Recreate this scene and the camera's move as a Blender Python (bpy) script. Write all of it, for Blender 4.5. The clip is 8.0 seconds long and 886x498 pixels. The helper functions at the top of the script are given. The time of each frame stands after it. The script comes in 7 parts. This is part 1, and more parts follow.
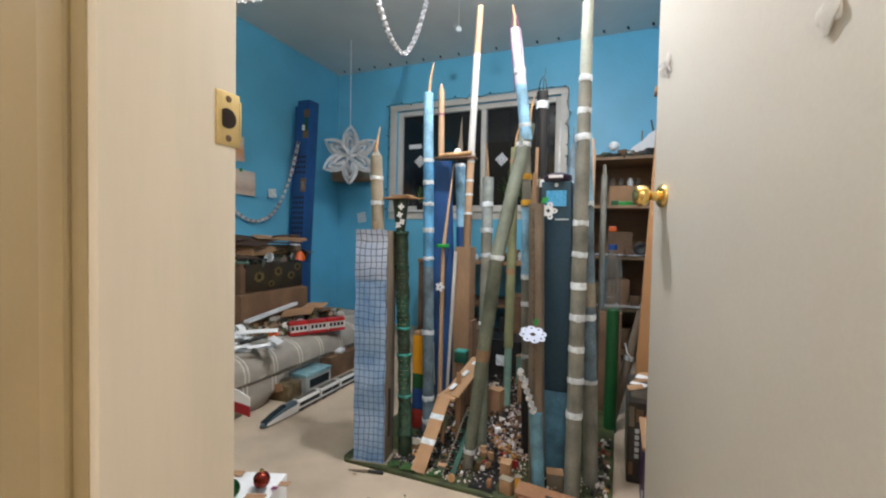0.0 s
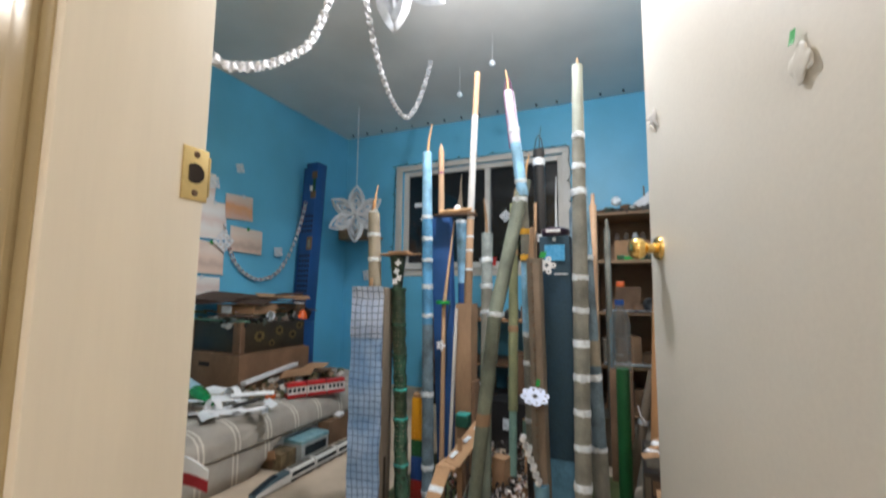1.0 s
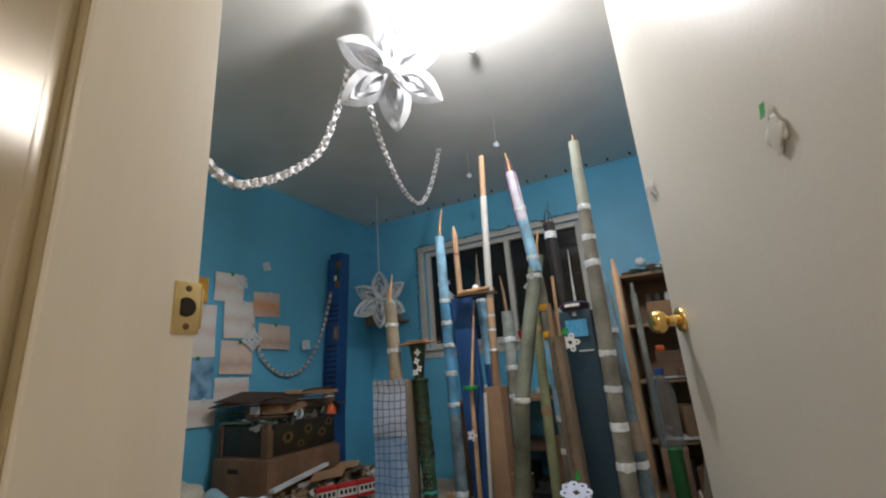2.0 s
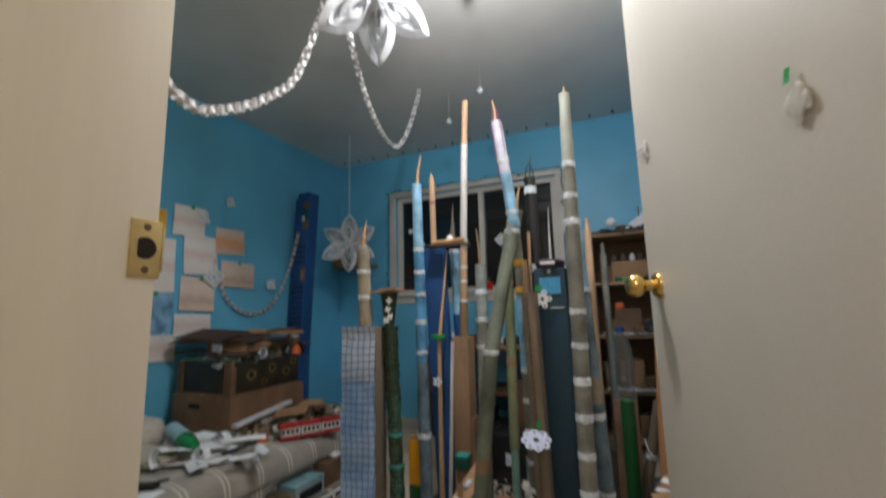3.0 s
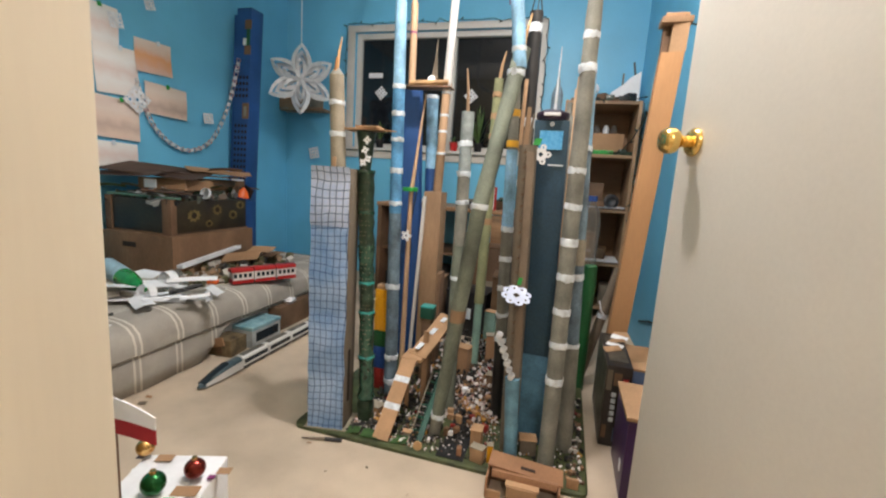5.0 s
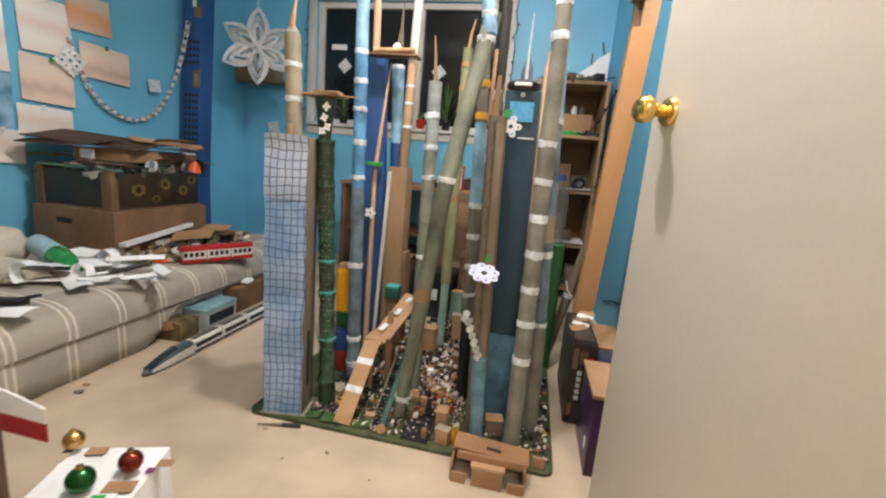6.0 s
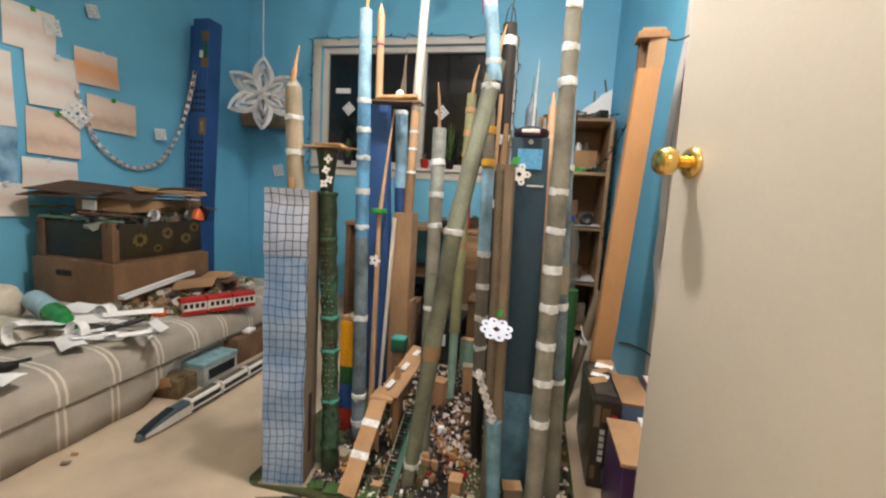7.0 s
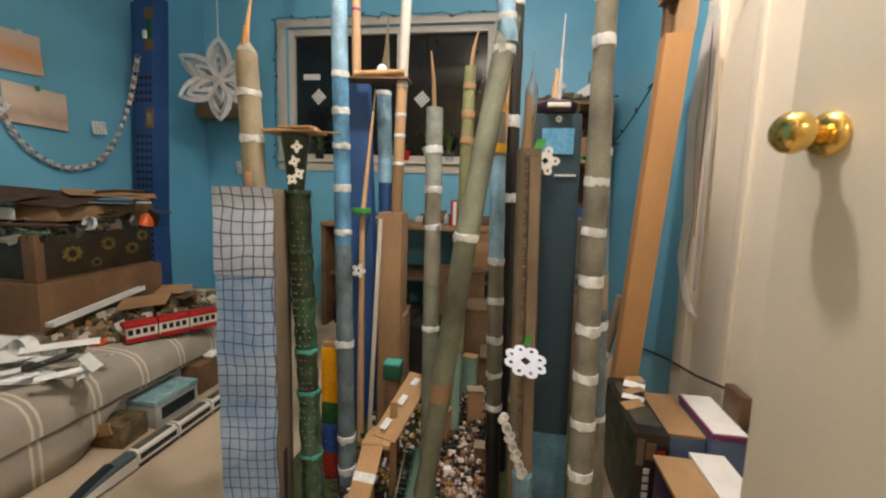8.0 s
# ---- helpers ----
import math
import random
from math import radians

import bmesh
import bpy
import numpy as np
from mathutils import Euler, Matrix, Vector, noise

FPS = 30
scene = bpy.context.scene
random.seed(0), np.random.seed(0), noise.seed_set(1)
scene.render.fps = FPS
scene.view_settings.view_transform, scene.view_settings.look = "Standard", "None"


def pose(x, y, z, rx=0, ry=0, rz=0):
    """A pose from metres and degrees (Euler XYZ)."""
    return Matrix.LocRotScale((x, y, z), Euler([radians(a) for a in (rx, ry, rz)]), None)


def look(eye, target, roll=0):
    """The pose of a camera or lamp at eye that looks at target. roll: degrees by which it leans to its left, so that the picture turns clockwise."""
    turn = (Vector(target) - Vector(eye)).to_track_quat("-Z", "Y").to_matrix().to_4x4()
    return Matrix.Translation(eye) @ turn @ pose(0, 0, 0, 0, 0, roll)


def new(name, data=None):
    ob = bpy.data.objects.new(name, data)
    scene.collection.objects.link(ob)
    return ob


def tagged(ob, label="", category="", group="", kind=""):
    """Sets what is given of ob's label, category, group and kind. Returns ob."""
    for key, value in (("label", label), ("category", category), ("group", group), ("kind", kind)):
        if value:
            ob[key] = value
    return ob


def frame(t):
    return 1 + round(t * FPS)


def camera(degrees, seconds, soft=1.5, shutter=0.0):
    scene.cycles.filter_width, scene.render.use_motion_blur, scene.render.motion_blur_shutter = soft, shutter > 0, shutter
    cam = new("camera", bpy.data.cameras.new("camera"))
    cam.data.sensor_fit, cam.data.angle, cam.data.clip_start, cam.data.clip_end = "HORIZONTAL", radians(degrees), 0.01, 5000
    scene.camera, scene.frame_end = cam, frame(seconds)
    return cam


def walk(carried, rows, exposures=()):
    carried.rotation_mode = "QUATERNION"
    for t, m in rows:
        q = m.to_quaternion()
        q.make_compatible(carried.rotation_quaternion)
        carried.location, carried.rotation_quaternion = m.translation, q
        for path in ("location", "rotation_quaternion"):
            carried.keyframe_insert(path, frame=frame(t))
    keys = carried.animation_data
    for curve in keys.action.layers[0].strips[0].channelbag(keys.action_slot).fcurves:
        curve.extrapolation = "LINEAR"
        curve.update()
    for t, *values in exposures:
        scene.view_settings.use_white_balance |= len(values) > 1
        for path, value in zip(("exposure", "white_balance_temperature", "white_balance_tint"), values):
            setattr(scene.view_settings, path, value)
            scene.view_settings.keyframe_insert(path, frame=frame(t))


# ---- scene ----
cam = camera(92.2, 8.0, soft=2.1, shutter=0.4)
PATH = [
    (0, (0.919, 0.446, 0.849), (0.155, 2.294, 0.79), 1.1),
    (0.5, (0.946, 0.473, 0.844), (0.13, 2.298, 0.781), -0.0),
    (1, (0.953, 0.489, 0.846), (0.144, 2.306, 1.054), 0.6),
    (1.5, (0.982, 0.492, 0.871), (0.077, 2.206, 1.365), -1.2),
    (1.7, (1.003, 0.502, 0.884), (0.079, 2.191, 1.427), -3.6),
    (2.8, (0.973, 0.523, 0.891), (0.176, 2.295, 1.365), -2.7),
    (3, (0.958, 0.534, 0.906), (0.164, 2.345, 1.205), -1.5),
    (3.5, (0.906, 0.555, 0.919), (0.2, 2.425, 0.885), 1.5),
    (4, (0.848, 0.574, 0.912), (0.176, 2.452, 0.764), 1.8),
    (4.5, (0.812, 0.591, 0.891), (0.235, 2.494, 0.672), 3.8),
    (4.7, (0.799, 0.604, 0.873), (0.241, 2.507, 0.618), 3.8),
    (5.8, (0.762, 0.661, 0.812), (0.331, 2.572, 0.406), 4.7),
    (6, (0.775, 0.675, 0.816), (0.394, 2.602, 0.439), 4.9),
    (6.5, (0.785, 0.694, 0.838), (0.437, 2.639, 0.526), 5.6),
    (7, (0.749, 0.744, 0.867), (0.328, 2.685, 0.631), 3.4),
    (7.5, (0.668, 0.861, 0.87), (0.346, 2.827, 0.689), 4.5),
    (8, (0.625, 0.987, 0.869), (0.316, 2.946, 0.609), 1.8),
]
walk(cam, [(t, look(eye, target, roll)) for t, eye, target, roll in PATH],
     exposures=[(0, 0.2, 5870, 11), (1.0, 0.16, 5800, 11), (1.5, -0.46, 6000, 11), (2.8, -0.78, 5850, 11), (3.0, -0.70, 5950, 11), (3.5, 0.17, 6000, 12), (4.5, 0.36, 6150, 13), (6, 0.50, 6500, 14), (7, 0.42, 6800, 14), (8, 0.07, 7350, 14)])

# ---- world and lamps ----
world = bpy.data.worlds.new("night")
scene.world = world
world.use_nodes = True
world.node_tree.nodes["Background"].inputs[0].default_value = (0.012, 0.016, 0.03, 1)
world.node_tree.nodes["Background"].inputs[1].default_value = 0.5


def point_lamp(name, place, power, radius, colour):
    data = bpy.data.lights.new(name, "POINT")
    data.energy, data.shadow_soft_size, data.color = power, radius, colour
    ob = new(name, data)
    ob.location = place
    return ob


LAMP = (0.515, 1.70, 2.185)
HALL_LAMP = (1.35, -0.95, 2.24)
HALL_FAR = (-1.62, 0.08, 2.24)
point_lamp("room_bulb", LAMP, 52, 0.05, (1.0, 0.94, 0.87))
point_lamp("hall_bulb", HALL_LAMP, 37, 0.07, (1.0, 0.90, 0.77))
point_lamp("hall_bulb", HALL_FAR, 24, 0.10, (1.0, 0.88, 0.72))


# ---- materials ----
def material(name, colour, rough=0.7, metal=0.0, vary=0.15, scale=6.0, fine=90.0, bump=0.15, gloss=0.5, second=None,
             through_light=0.0, alpha=1.0, stretch=(1, 1, 1), per_piece=0.0, depth=0.002):
    """Base colour with stains at one scale and grain at another, and a fine relief."""
    m = bpy.data.materials.new(name)
    m.use_nodes = True
    nt = m.node_tree
    n, link = nt.nodes, nt.links
    b = n["Principled BSDF"]
    b.inputs["Roughness"].default_value = rough
    b.inputs["Metallic"].default_value = metal
    b.inputs["Specular IOR Level"].default_value = gloss
    b.inputs["Transmission Weight"].default_value = through_light
    b.inputs["Alpha"].default_value = alpha
    co, mp = n.new("ShaderNodeTexCoord"), n.new("ShaderNodeMapping")
    link.new(co.outputs["Object"], mp.inputs[0])
    mp.inputs["Scale"].default_value = stretch
    big, small = n.new("ShaderNodeTexNoise"), n.new("ShaderNodeTexNoise")
    big.inputs["Scale"].default_value, small.inputs["Scale"].default_value = scale, fine
    big.inputs["Detail"].default_value, small.inputs["Detail"].default_value = 5, 3
    for t in (big, small):
        link.new(mp.outputs[0], t.inputs["Vector"])
    mix = n.new("ShaderNodeMix")
    mix.data_type = "RGBA"
    dark = second or tuple(c * (1 - 2.2 * vary) for c in colour)
    light = tuple(min(1, c * (1 + 0.9 * vary)) for c in colour)
    mix.inputs["A"].default_value, mix.inputs["B"].default_value = (*light, 1), (*dark, 1)
    ramp = n.new("ShaderNodeMapRange")
    ramp.inputs["From Min"].default_value, ramp.inputs["From Max"].default_value = 0.36, 0.72
    link.new(big.outputs["Fac"], ramp.inputs["Value"])
    link.new(ramp.outputs["Result"], mix.inputs["Factor"])
    grain = n.new("ShaderNodeMix")
    grain.data_type, grain.blend_type = "RGBA", "MULTIPLY"
    grain.inputs["Factor"].default_value = 1.0
    gr = n.new("ShaderNodeMapRange")
    gr.inputs["From Min"].default_value, gr.inputs["From Max"].default_value = 0.3, 0.7
    gr.inputs["To Min"].default_value, gr.inputs["To Max"].default_value = 1 - 0.9 * vary, 1.0
    link.new(small.outputs["Fac"], gr.inputs["Value"])
    link.new(mix.outputs["Result"], grain.inputs["A"])
    link.new(gr.outputs["Result"], grain.inputs["B"])
    last = grain.outputs["Result"]
    if per_piece:
        info, hsv = n.new("ShaderNodeObjectInfo"), n.new("ShaderNodeHueSaturation")
        mr = n.new("ShaderNodeMapRange")
        mr.inputs["To Min"].default_value, mr.inputs["To Max"].default_value = 1 - per_piece, 1 + per_piece
        link.new(info.outputs["Random"], mr.inputs["Value"])
        link.new(mr.outputs["Result"], hsv.inputs["Value"])
        link.new(last, hsv.inputs["Color"])
        last = hsv.outputs["Color"]
    link.new(last, b.inputs["Base Color"])
    if bump:
        bp = n.new("ShaderNodeBump")
        bp.inputs["Strength"].default_value, bp.inputs["Distance"].default_value = bump, depth
        link.new(small.outputs["Fac"], bp.inputs["Height"])
        link.new(bp.outputs["Normal"], b.inputs["Normal"])
    return m


def glowing(name, colour, strength):
    m = bpy.data.materials.new(name)
    m.use_nodes = True
    b = m.node_tree.nodes["Principled BSDF"]
    b.inputs["Base Color"].default_value = (*colour, 1)
    b.inputs["Emission Color"].default_value = (*colour, 1)
    b.inputs["Emission Strength"].default_value = strength
    return m


def islands(name, colours, rough=0.6):
    """A coat for heaps of small pieces: each island takes one of the colours."""
    m = bpy.data.materials.new(name)
    m.use_nodes = True
    n, link = m.node_tree.nodes, m.node_tree.links
    b = n["Principled BSDF"]
    b.inputs["Roughness"].default_value = rough
    geo, ramp = n.new("ShaderNodeNewGeometry"), n.new("ShaderNodeValToRGB")
    ramp.color_ramp.interpolation = "CONSTANT"
    while len(ramp.color_ramp.elements) < len(colours):
        ramp.color_ramp.elements.new(0.5)
    for k, c in enumerate(colours):
        ramp.color_ramp.elements[k].position = k / len(colours)
        ramp.color_ramp.elements[k].color = (*c, 1)
    link.new(geo.outputs["Random Per Island"], ramp.inputs["Fac"])
    link.new(ramp.outputs["Color"], b.inputs["Base Color"])
    return m


def ruled(name, paper, wash, ink, step_x, step_z, line=0.0016, wobble=0.006):
    """Paper with a hand-drawn pen grid over a patchy colour wash, in the thing's own x and z."""
    m = material(name, paper, rough=0.75, vary=0.12, scale=9, second=wash)
    n, link = m.node_tree.nodes, m.node_tree.links
    b = n["Principled BSDF"]
    before = b.inputs["Base Color"].links[0].from_socket
    co, warp = n.new("ShaderNodeTexCoord"), n.new("ShaderNodeTexNoise")
    warp.inputs["Scale"].default_value = 9
    link.new(co.outputs["Object"], warp.inputs["Vector"])
    off = n.new("ShaderNodeVectorMath")
    off.operation = "MULTIPLY_ADD"
    link.new(warp.outputs["Color"], off.inputs[0])
    off.inputs[1].default_value = (wobble, wobble, wobble)
    link.new(co.outputs["Object"], off.inputs[2])
    sep = n.new("ShaderNodeSeparateXYZ")
    link.new(off.outputs[0], sep.inputs[0])
    lines = []
    for axis, step in (("X", step_x), ("Z", step_z)):
        pp = n.new("ShaderNodeMath")
        pp.operation = "PINGPONG"
        link.new(sep.outputs[axis], pp.inputs[0])
        pp.inputs[1].default_value = step / 2
        lt = n.new("ShaderNodeMapRange")
        lt.inputs["From Min"].default_value, lt.inputs["From Max"].default_value = line * 0.35, line
        lt.inputs["To Min"].default_value, lt.inputs["To Max"].default_value = 1.0, 0.0
        link.new(pp.outputs[0], lt.inputs["Value"])
        lines.append(lt)
    mx = n.new("ShaderNodeMath")
    mx.operation = "MAXIMUM"
    link.new(lines[0].outputs[0], mx.inputs[0])
    link.new(lines[1].outputs[0], mx.inputs[1])
    mix = n.new("ShaderNodeMix")
    mix.data_type = "RGBA"
    link.new(mx.outputs[0], mix.inputs["Factor"])
    link.new(before, mix.inputs["A"])
    mix.inputs["B"].default_value = (*ink, 1)
    link.new(mix.outputs["Result"], b.inputs["Base Color"])
    return m


BLUE_WALL = material("blue wall paint", (0.155, 0.52, 0.78), 0.45, vary=0.07, scale=1.5, fine=160, bump=0.12)
CEILING = material("white ceiling paint", (0.82, 0.81, 0.78), 0.9, vary=0.04, scale=2, fine=220, bump=0.35)
CARPET = material("beige carpet", (0.62, 0.52, 0.405), 0.95, vary=0.14, scale=3, fine=380, bump=0.9, gloss=0.1, depth=0.004)
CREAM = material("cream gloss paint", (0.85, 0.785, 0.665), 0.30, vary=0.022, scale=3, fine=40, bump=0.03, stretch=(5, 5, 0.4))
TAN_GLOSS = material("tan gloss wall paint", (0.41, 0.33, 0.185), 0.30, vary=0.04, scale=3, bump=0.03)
DOOR_PAINT = material("off-white door paint", (0.70, 0.665, 0.595), 0.42, vary=0.04, scale=1.6, fine=120, bump=0.12)
CLOSET_PAINT = material("white closet paint", (0.86, 0.80, 0.71), 0.45, vary=0.04, scale=2, fine=100, bump=0.12)
WHITE_TRIM = material("white trim paint", (0.64, 0.62, 0.58), 0.45, vary=0.05, scale=4, fine=70, bump=0.1)
BRASS = material("polished brass", (0.83, 0.58, 0.20), 0.16, metal=1, vary=0.12, scale=14, bump=0.05)
BRASS_DULL = material("lacquered brass plate", (0.78, 0.60, 0.28), 0.33, metal=1, vary=0.10, scale=20, bump=0.05)
HOLE = material("dark hollow", (0.03, 0.02, 0.015), 0.9, vary=0.2, bump=0)
CARD = material("brown cardboard", (0.37, 0.22, 0.12), 0.8, vary=0.12, scale=5, fine=150, bump=0.25, stretch=(1, 1, 0.3))
CARD_LIGHT = material("light cardboard", (0.43, 0.265, 0.145), 0.8, vary=0.12, scale=7, fine=120, bump=0.25)
CARD_DARK = material("dark cardboard", (0.20, 0.12, 0.07), 0.8, vary=0.2, scale=6, fine=120, bump=0.25)
GREY_CARD = material("grey-brown cardboard", (0.195, 0.16, 0.12), 0.8, vary=0.14, scale=6, fine=130, bump=0.25)
TAPE = material("white tape", (0.74, 0.81, 0.88), 0.28, vary=0.14, scale=45, fine=130, bump=0.6, gloss=0.7)
YELLOW_TAPE = material("yellow tape", (0.78, 0.42, 0.03), 0.4, vary=0.1, scale=40, bump=0.2)
GREY_PAPER = material("pencil-shaded grey paper", (0.215, 0.215, 0.185), 0.72, vary=0.2, scale=14, fine=190, bump=0.45, stretch=(1, 1, 0.8))
GREEN_GREY = material("grey-green shaded paper", (0.165, 0.19, 0.15), 0.72, vary=0.22, scale=13, fine=180, bump=0.45, stretch=(1, 1, 0.7))
BEIGE_PAPER = material("beige shaded paper", (0.31, 0.275, 0.21), 0.72, vary=0.16, scale=12, fine=170, bump=0.4, stretch=(1, 1, 0.8))
PALE_BLUE = material("pale blue shaded paper", (0.28, 0.53, 0.76), 0.65, vary=0.26, scale=18, fine=170, bump=0.45, stretch=(1, 1, 0.75))
MID_BLUE = material("blue crayoned paper", (0.10, 0.32, 0.58), 0.65, vary=0.3, scale=18, fine=170, bump=0.45, stretch=(1, 1, 0.75))
DULL_BLUE = material("dull blue-grey paper", (0.15, 0.22, 0.28), 0.65, vary=0.32, scale=18, fine=170, bump=0.45, stretch=(1, 1, 0.75))
ROYAL = material("royal blue card", (0.018, 0.085, 0.28), 0.6, vary=0.15, scale=4, fine=120, bump=0.2)
NAVY = material("dark navy shaded card", (0.012, 0.042, 0.076), 0.75, vary=0.3, scale=14, fine=180, bump=0.4, second=(0.025, 0.062, 0.092))
STEEL_BLUE = material("steel blue shaded card", (0.08, 0.21, 0.33), 0.75, vary=0.25, scale=14, fine=180, bump=0.4)
BLACK = material("black card", (0.015, 0.015, 0.017), 0.45, vary=0.2, bump=0.1)
TUBE_WHITE = material("white wrapping paper", (0.60, 0.60, 0.59), 0.6, vary=0.10, scale=14, bump=0.3, stretch=(1, 1, 0.3))
WHITE = material("white paper", (0.85, 0.87, 0.91), 0.7, vary=0.05, scale=9, bump=0.1)
WHITE_CREASED = material("creased white paper", (0.80, 0.82, 0.86), 0.65, vary=0.10, scale=30, fine=120, bump=0.35)
def seen_through(name, colour, share, **more):
    """Thin paper that lets part of the light pass, scattered."""
    m = material(name, colour, **more)
    n, link = m.node_tree.nodes, m.node_tree.links
    b, out = n["Principled BSDF"], n["Material Output"]
    glow, mix = n.new("ShaderNodeBsdfTranslucent"), n.new("ShaderNodeMixShader")
    link.new(b.inputs["Base Color"].links[0].from_socket, glow.inputs["Color"])
    mix.inputs[0].default_value = share
    link.new(b.outputs[0], mix.inputs[1])
    link.new(glow.outputs[0], mix.inputs[2])
    link.new(mix.outputs[0], out.inputs["Surface"])
    return m


THIN_PAPER = seen_through("thin white paper", (0.84, 0.85, 0.87), 0.62, rough=0.6, vary=0.07, scale=25, bump=0.3)
STAR_PAPER = seen_through("folded white paper", (0.82, 0.84, 0.88), 0.3, rough=0.65, vary=0.07, scale=30, fine=120, bump=0.35)
UMBER_CARD = material("dark umber cardboard", (0.085, 0.048, 0.032), 0.8, vary=0.2, scale=7, fine=120, bump=0.25)
BAMBOO = material("yellow-green paper", (0.27, 0.29, 0.155), 0.7, vary=0.16, scale=10, bump=0.3)
SAGE = material("sage green paper", (0.22, 0.38, 0.33), 0.7, vary=0.14, scale=10, bump=0.3)
COPPER = material("tan paper tube", (0.55, 0.36, 0.22), 0.6, vary=0.12, scale=8, bump=0.2, stretch=(1, 1, 0.3))
DARK_TAN = material("brown paper tube", (0.30, 0.19, 0.11), 0.65, vary=0.15, scale=8, bump=0.2, stretch=(1, 1, 0.3))
PALE_WOOD = material("pale wooden stick", (0.60, 0.37, 0.18), 0.6, vary=0.18, scale=20, bump=0.2, stretch=(1, 1, 0.2))
WOOD = material("brown wood", (0.36, 0.21, 0.11), 0.5, vary=0.2, scale=6, fine=60, bump=0.2, stretch=(0.3, 3, 3))
WOOD_DARK = material("dark wood", (0.16, 0.09, 0.05), 0.5, vary=0.2, scale=6, fine=60, bump=0.2)
BOTTLE_GREEN = material("green bottle plastic", (0.062, 0.155, 0.105), 0.14, vary=0.25, scale=30, bump=0.1, through_light=0.35)
BOTTLE_DEEP = material("deep green plastic", (0.030, 0.060, 0.036), 0.3, vary=0.3, scale=30, bump=0.15, through_light=0.15)
BRIGHT_GREEN = material("bright green plastic", (0.03, 0.36, 0.06), 0.3, vary=0.1, bump=0.05)
GREEN_SHINE = material("clear green bottle plastic", (0.03, 0.42, 0.10), 0.12, vary=0.15, scale=25, bump=0.05, through_light=0.4)
TEAL = material("teal tape", (0.05, 0.36, 0.33), 0.35, vary=0.15, scale=30, bump=0.15)
TEAL_DARK = material("dark teal card", (0.012, 0.09, 0.06), 0.5, vary=0.2, bump=0.1)
CLEAR = material("clear plastic", (0.72, 0.76, 0.75), 0.1, vary=0.05, bump=0.05, through_light=0.8, alpha=0.35)
MAT_GREEN = material("green baseplate", (0.060, 0.078, 0.025), 0.6, vary=0.25, scale=20, bump=0.3)
YELLOW = material("yellow toy plastic", (0.75, 0.36, 0.01), 0.3, vary=0.06, bump=0.03)
RED = material("red toy plastic", (0.42, 0.02, 0.02), 0.35, vary=0.08, bump=0.03)
LEGO_GREEN = material("green toy plastic", (0.015, 0.10, 0.03), 0.35, vary=0.08, bump=0.03)
LEGO_BLUE = material("blue toy plastic", (0.02, 0.07, 0.27), 0.35, vary=0.08, bump=0.03)
BRICK_RED = material("dark red toy plastic", (0.30, 0.025, 0.02), 0.35, vary=0.08, bump=0.03)
GLASS_DARK = material("night window glass", (0.012, 0.014, 0.018), 0.06, vary=0.2, scale=2, bump=0.0, gloss=0.6)
TRAIN_WHITE = material("white train plastic", (0.74, 0.74, 0.72), 0.3, vary=0.04, bump=0.03)
TRAIN_GLASS = material("tinted train glass", (0.02, 0.03, 0.04), 0.15, vary=0.1, bump=0)
TRAIN_BLUE = material("grey-blue train plastic", (0.07, 0.115, 0.14), 0.3, vary=0.1, bump=0.03)
LILAC = material("lilac shaded paper", (0.66, 0.66, 0.80), 0.7, vary=0.12, scale=12, bump=0.3)
PURPLE = material("deep purple carton", (0.05, 0.015, 0.09), 0.35, vary=0.15, bump=0.05)
MAUVE = material("mauve carton", (0.20, 0.03, 0.13), 0.35, vary=0.1, bump=0.05)
BOX_BLUE = material("slate blue carton", (0.10, 0.15, 0.26), 0.4, vary=0.12, bump=0.05)
BOX_BLACK = material("black glossy carton", (0.025, 0.02, 0.02), 0.3, vary=0.3, scale=12, bump=0.05)
BOX_GREY = material("grey printed carton", (0.12, 0.115, 0.095), 0.4, vary=0.35, scale=16, bump=0.05)
LIME_PLANT = material("plant leaf", (0.07, 0.14, 0.035), 0.5, vary=0.3, scale=20, bump=0.1)
RED_POT = material("red plant pot", (0.55, 0.02, 0.02), 0.35, vary=0.08, bump=0.03)
WIRE = material("dark green wire", (0.015, 0.025, 0.015), 0.5, vary=0.1, bump=0)
ORANGE = material("orange plastic", (0.75, 0.13, 0.02), 0.4, vary=0.08, bump=0.03)
GOLD_BALL = material("gold bauble", (0.68, 0.42, 0.16), 0.22, metal=1, vary=0.1, bump=0.02)
RED_BALL = material("dark red bauble", (0.22, 0.03, 0.02), 0.16, metal=0.7, vary=0.1, bump=0.02)
GREEN_BALL = material("dark green bauble", (0.015, 0.11, 0.03), 0.16, metal=0.7, vary=0.1, bump=0.02)
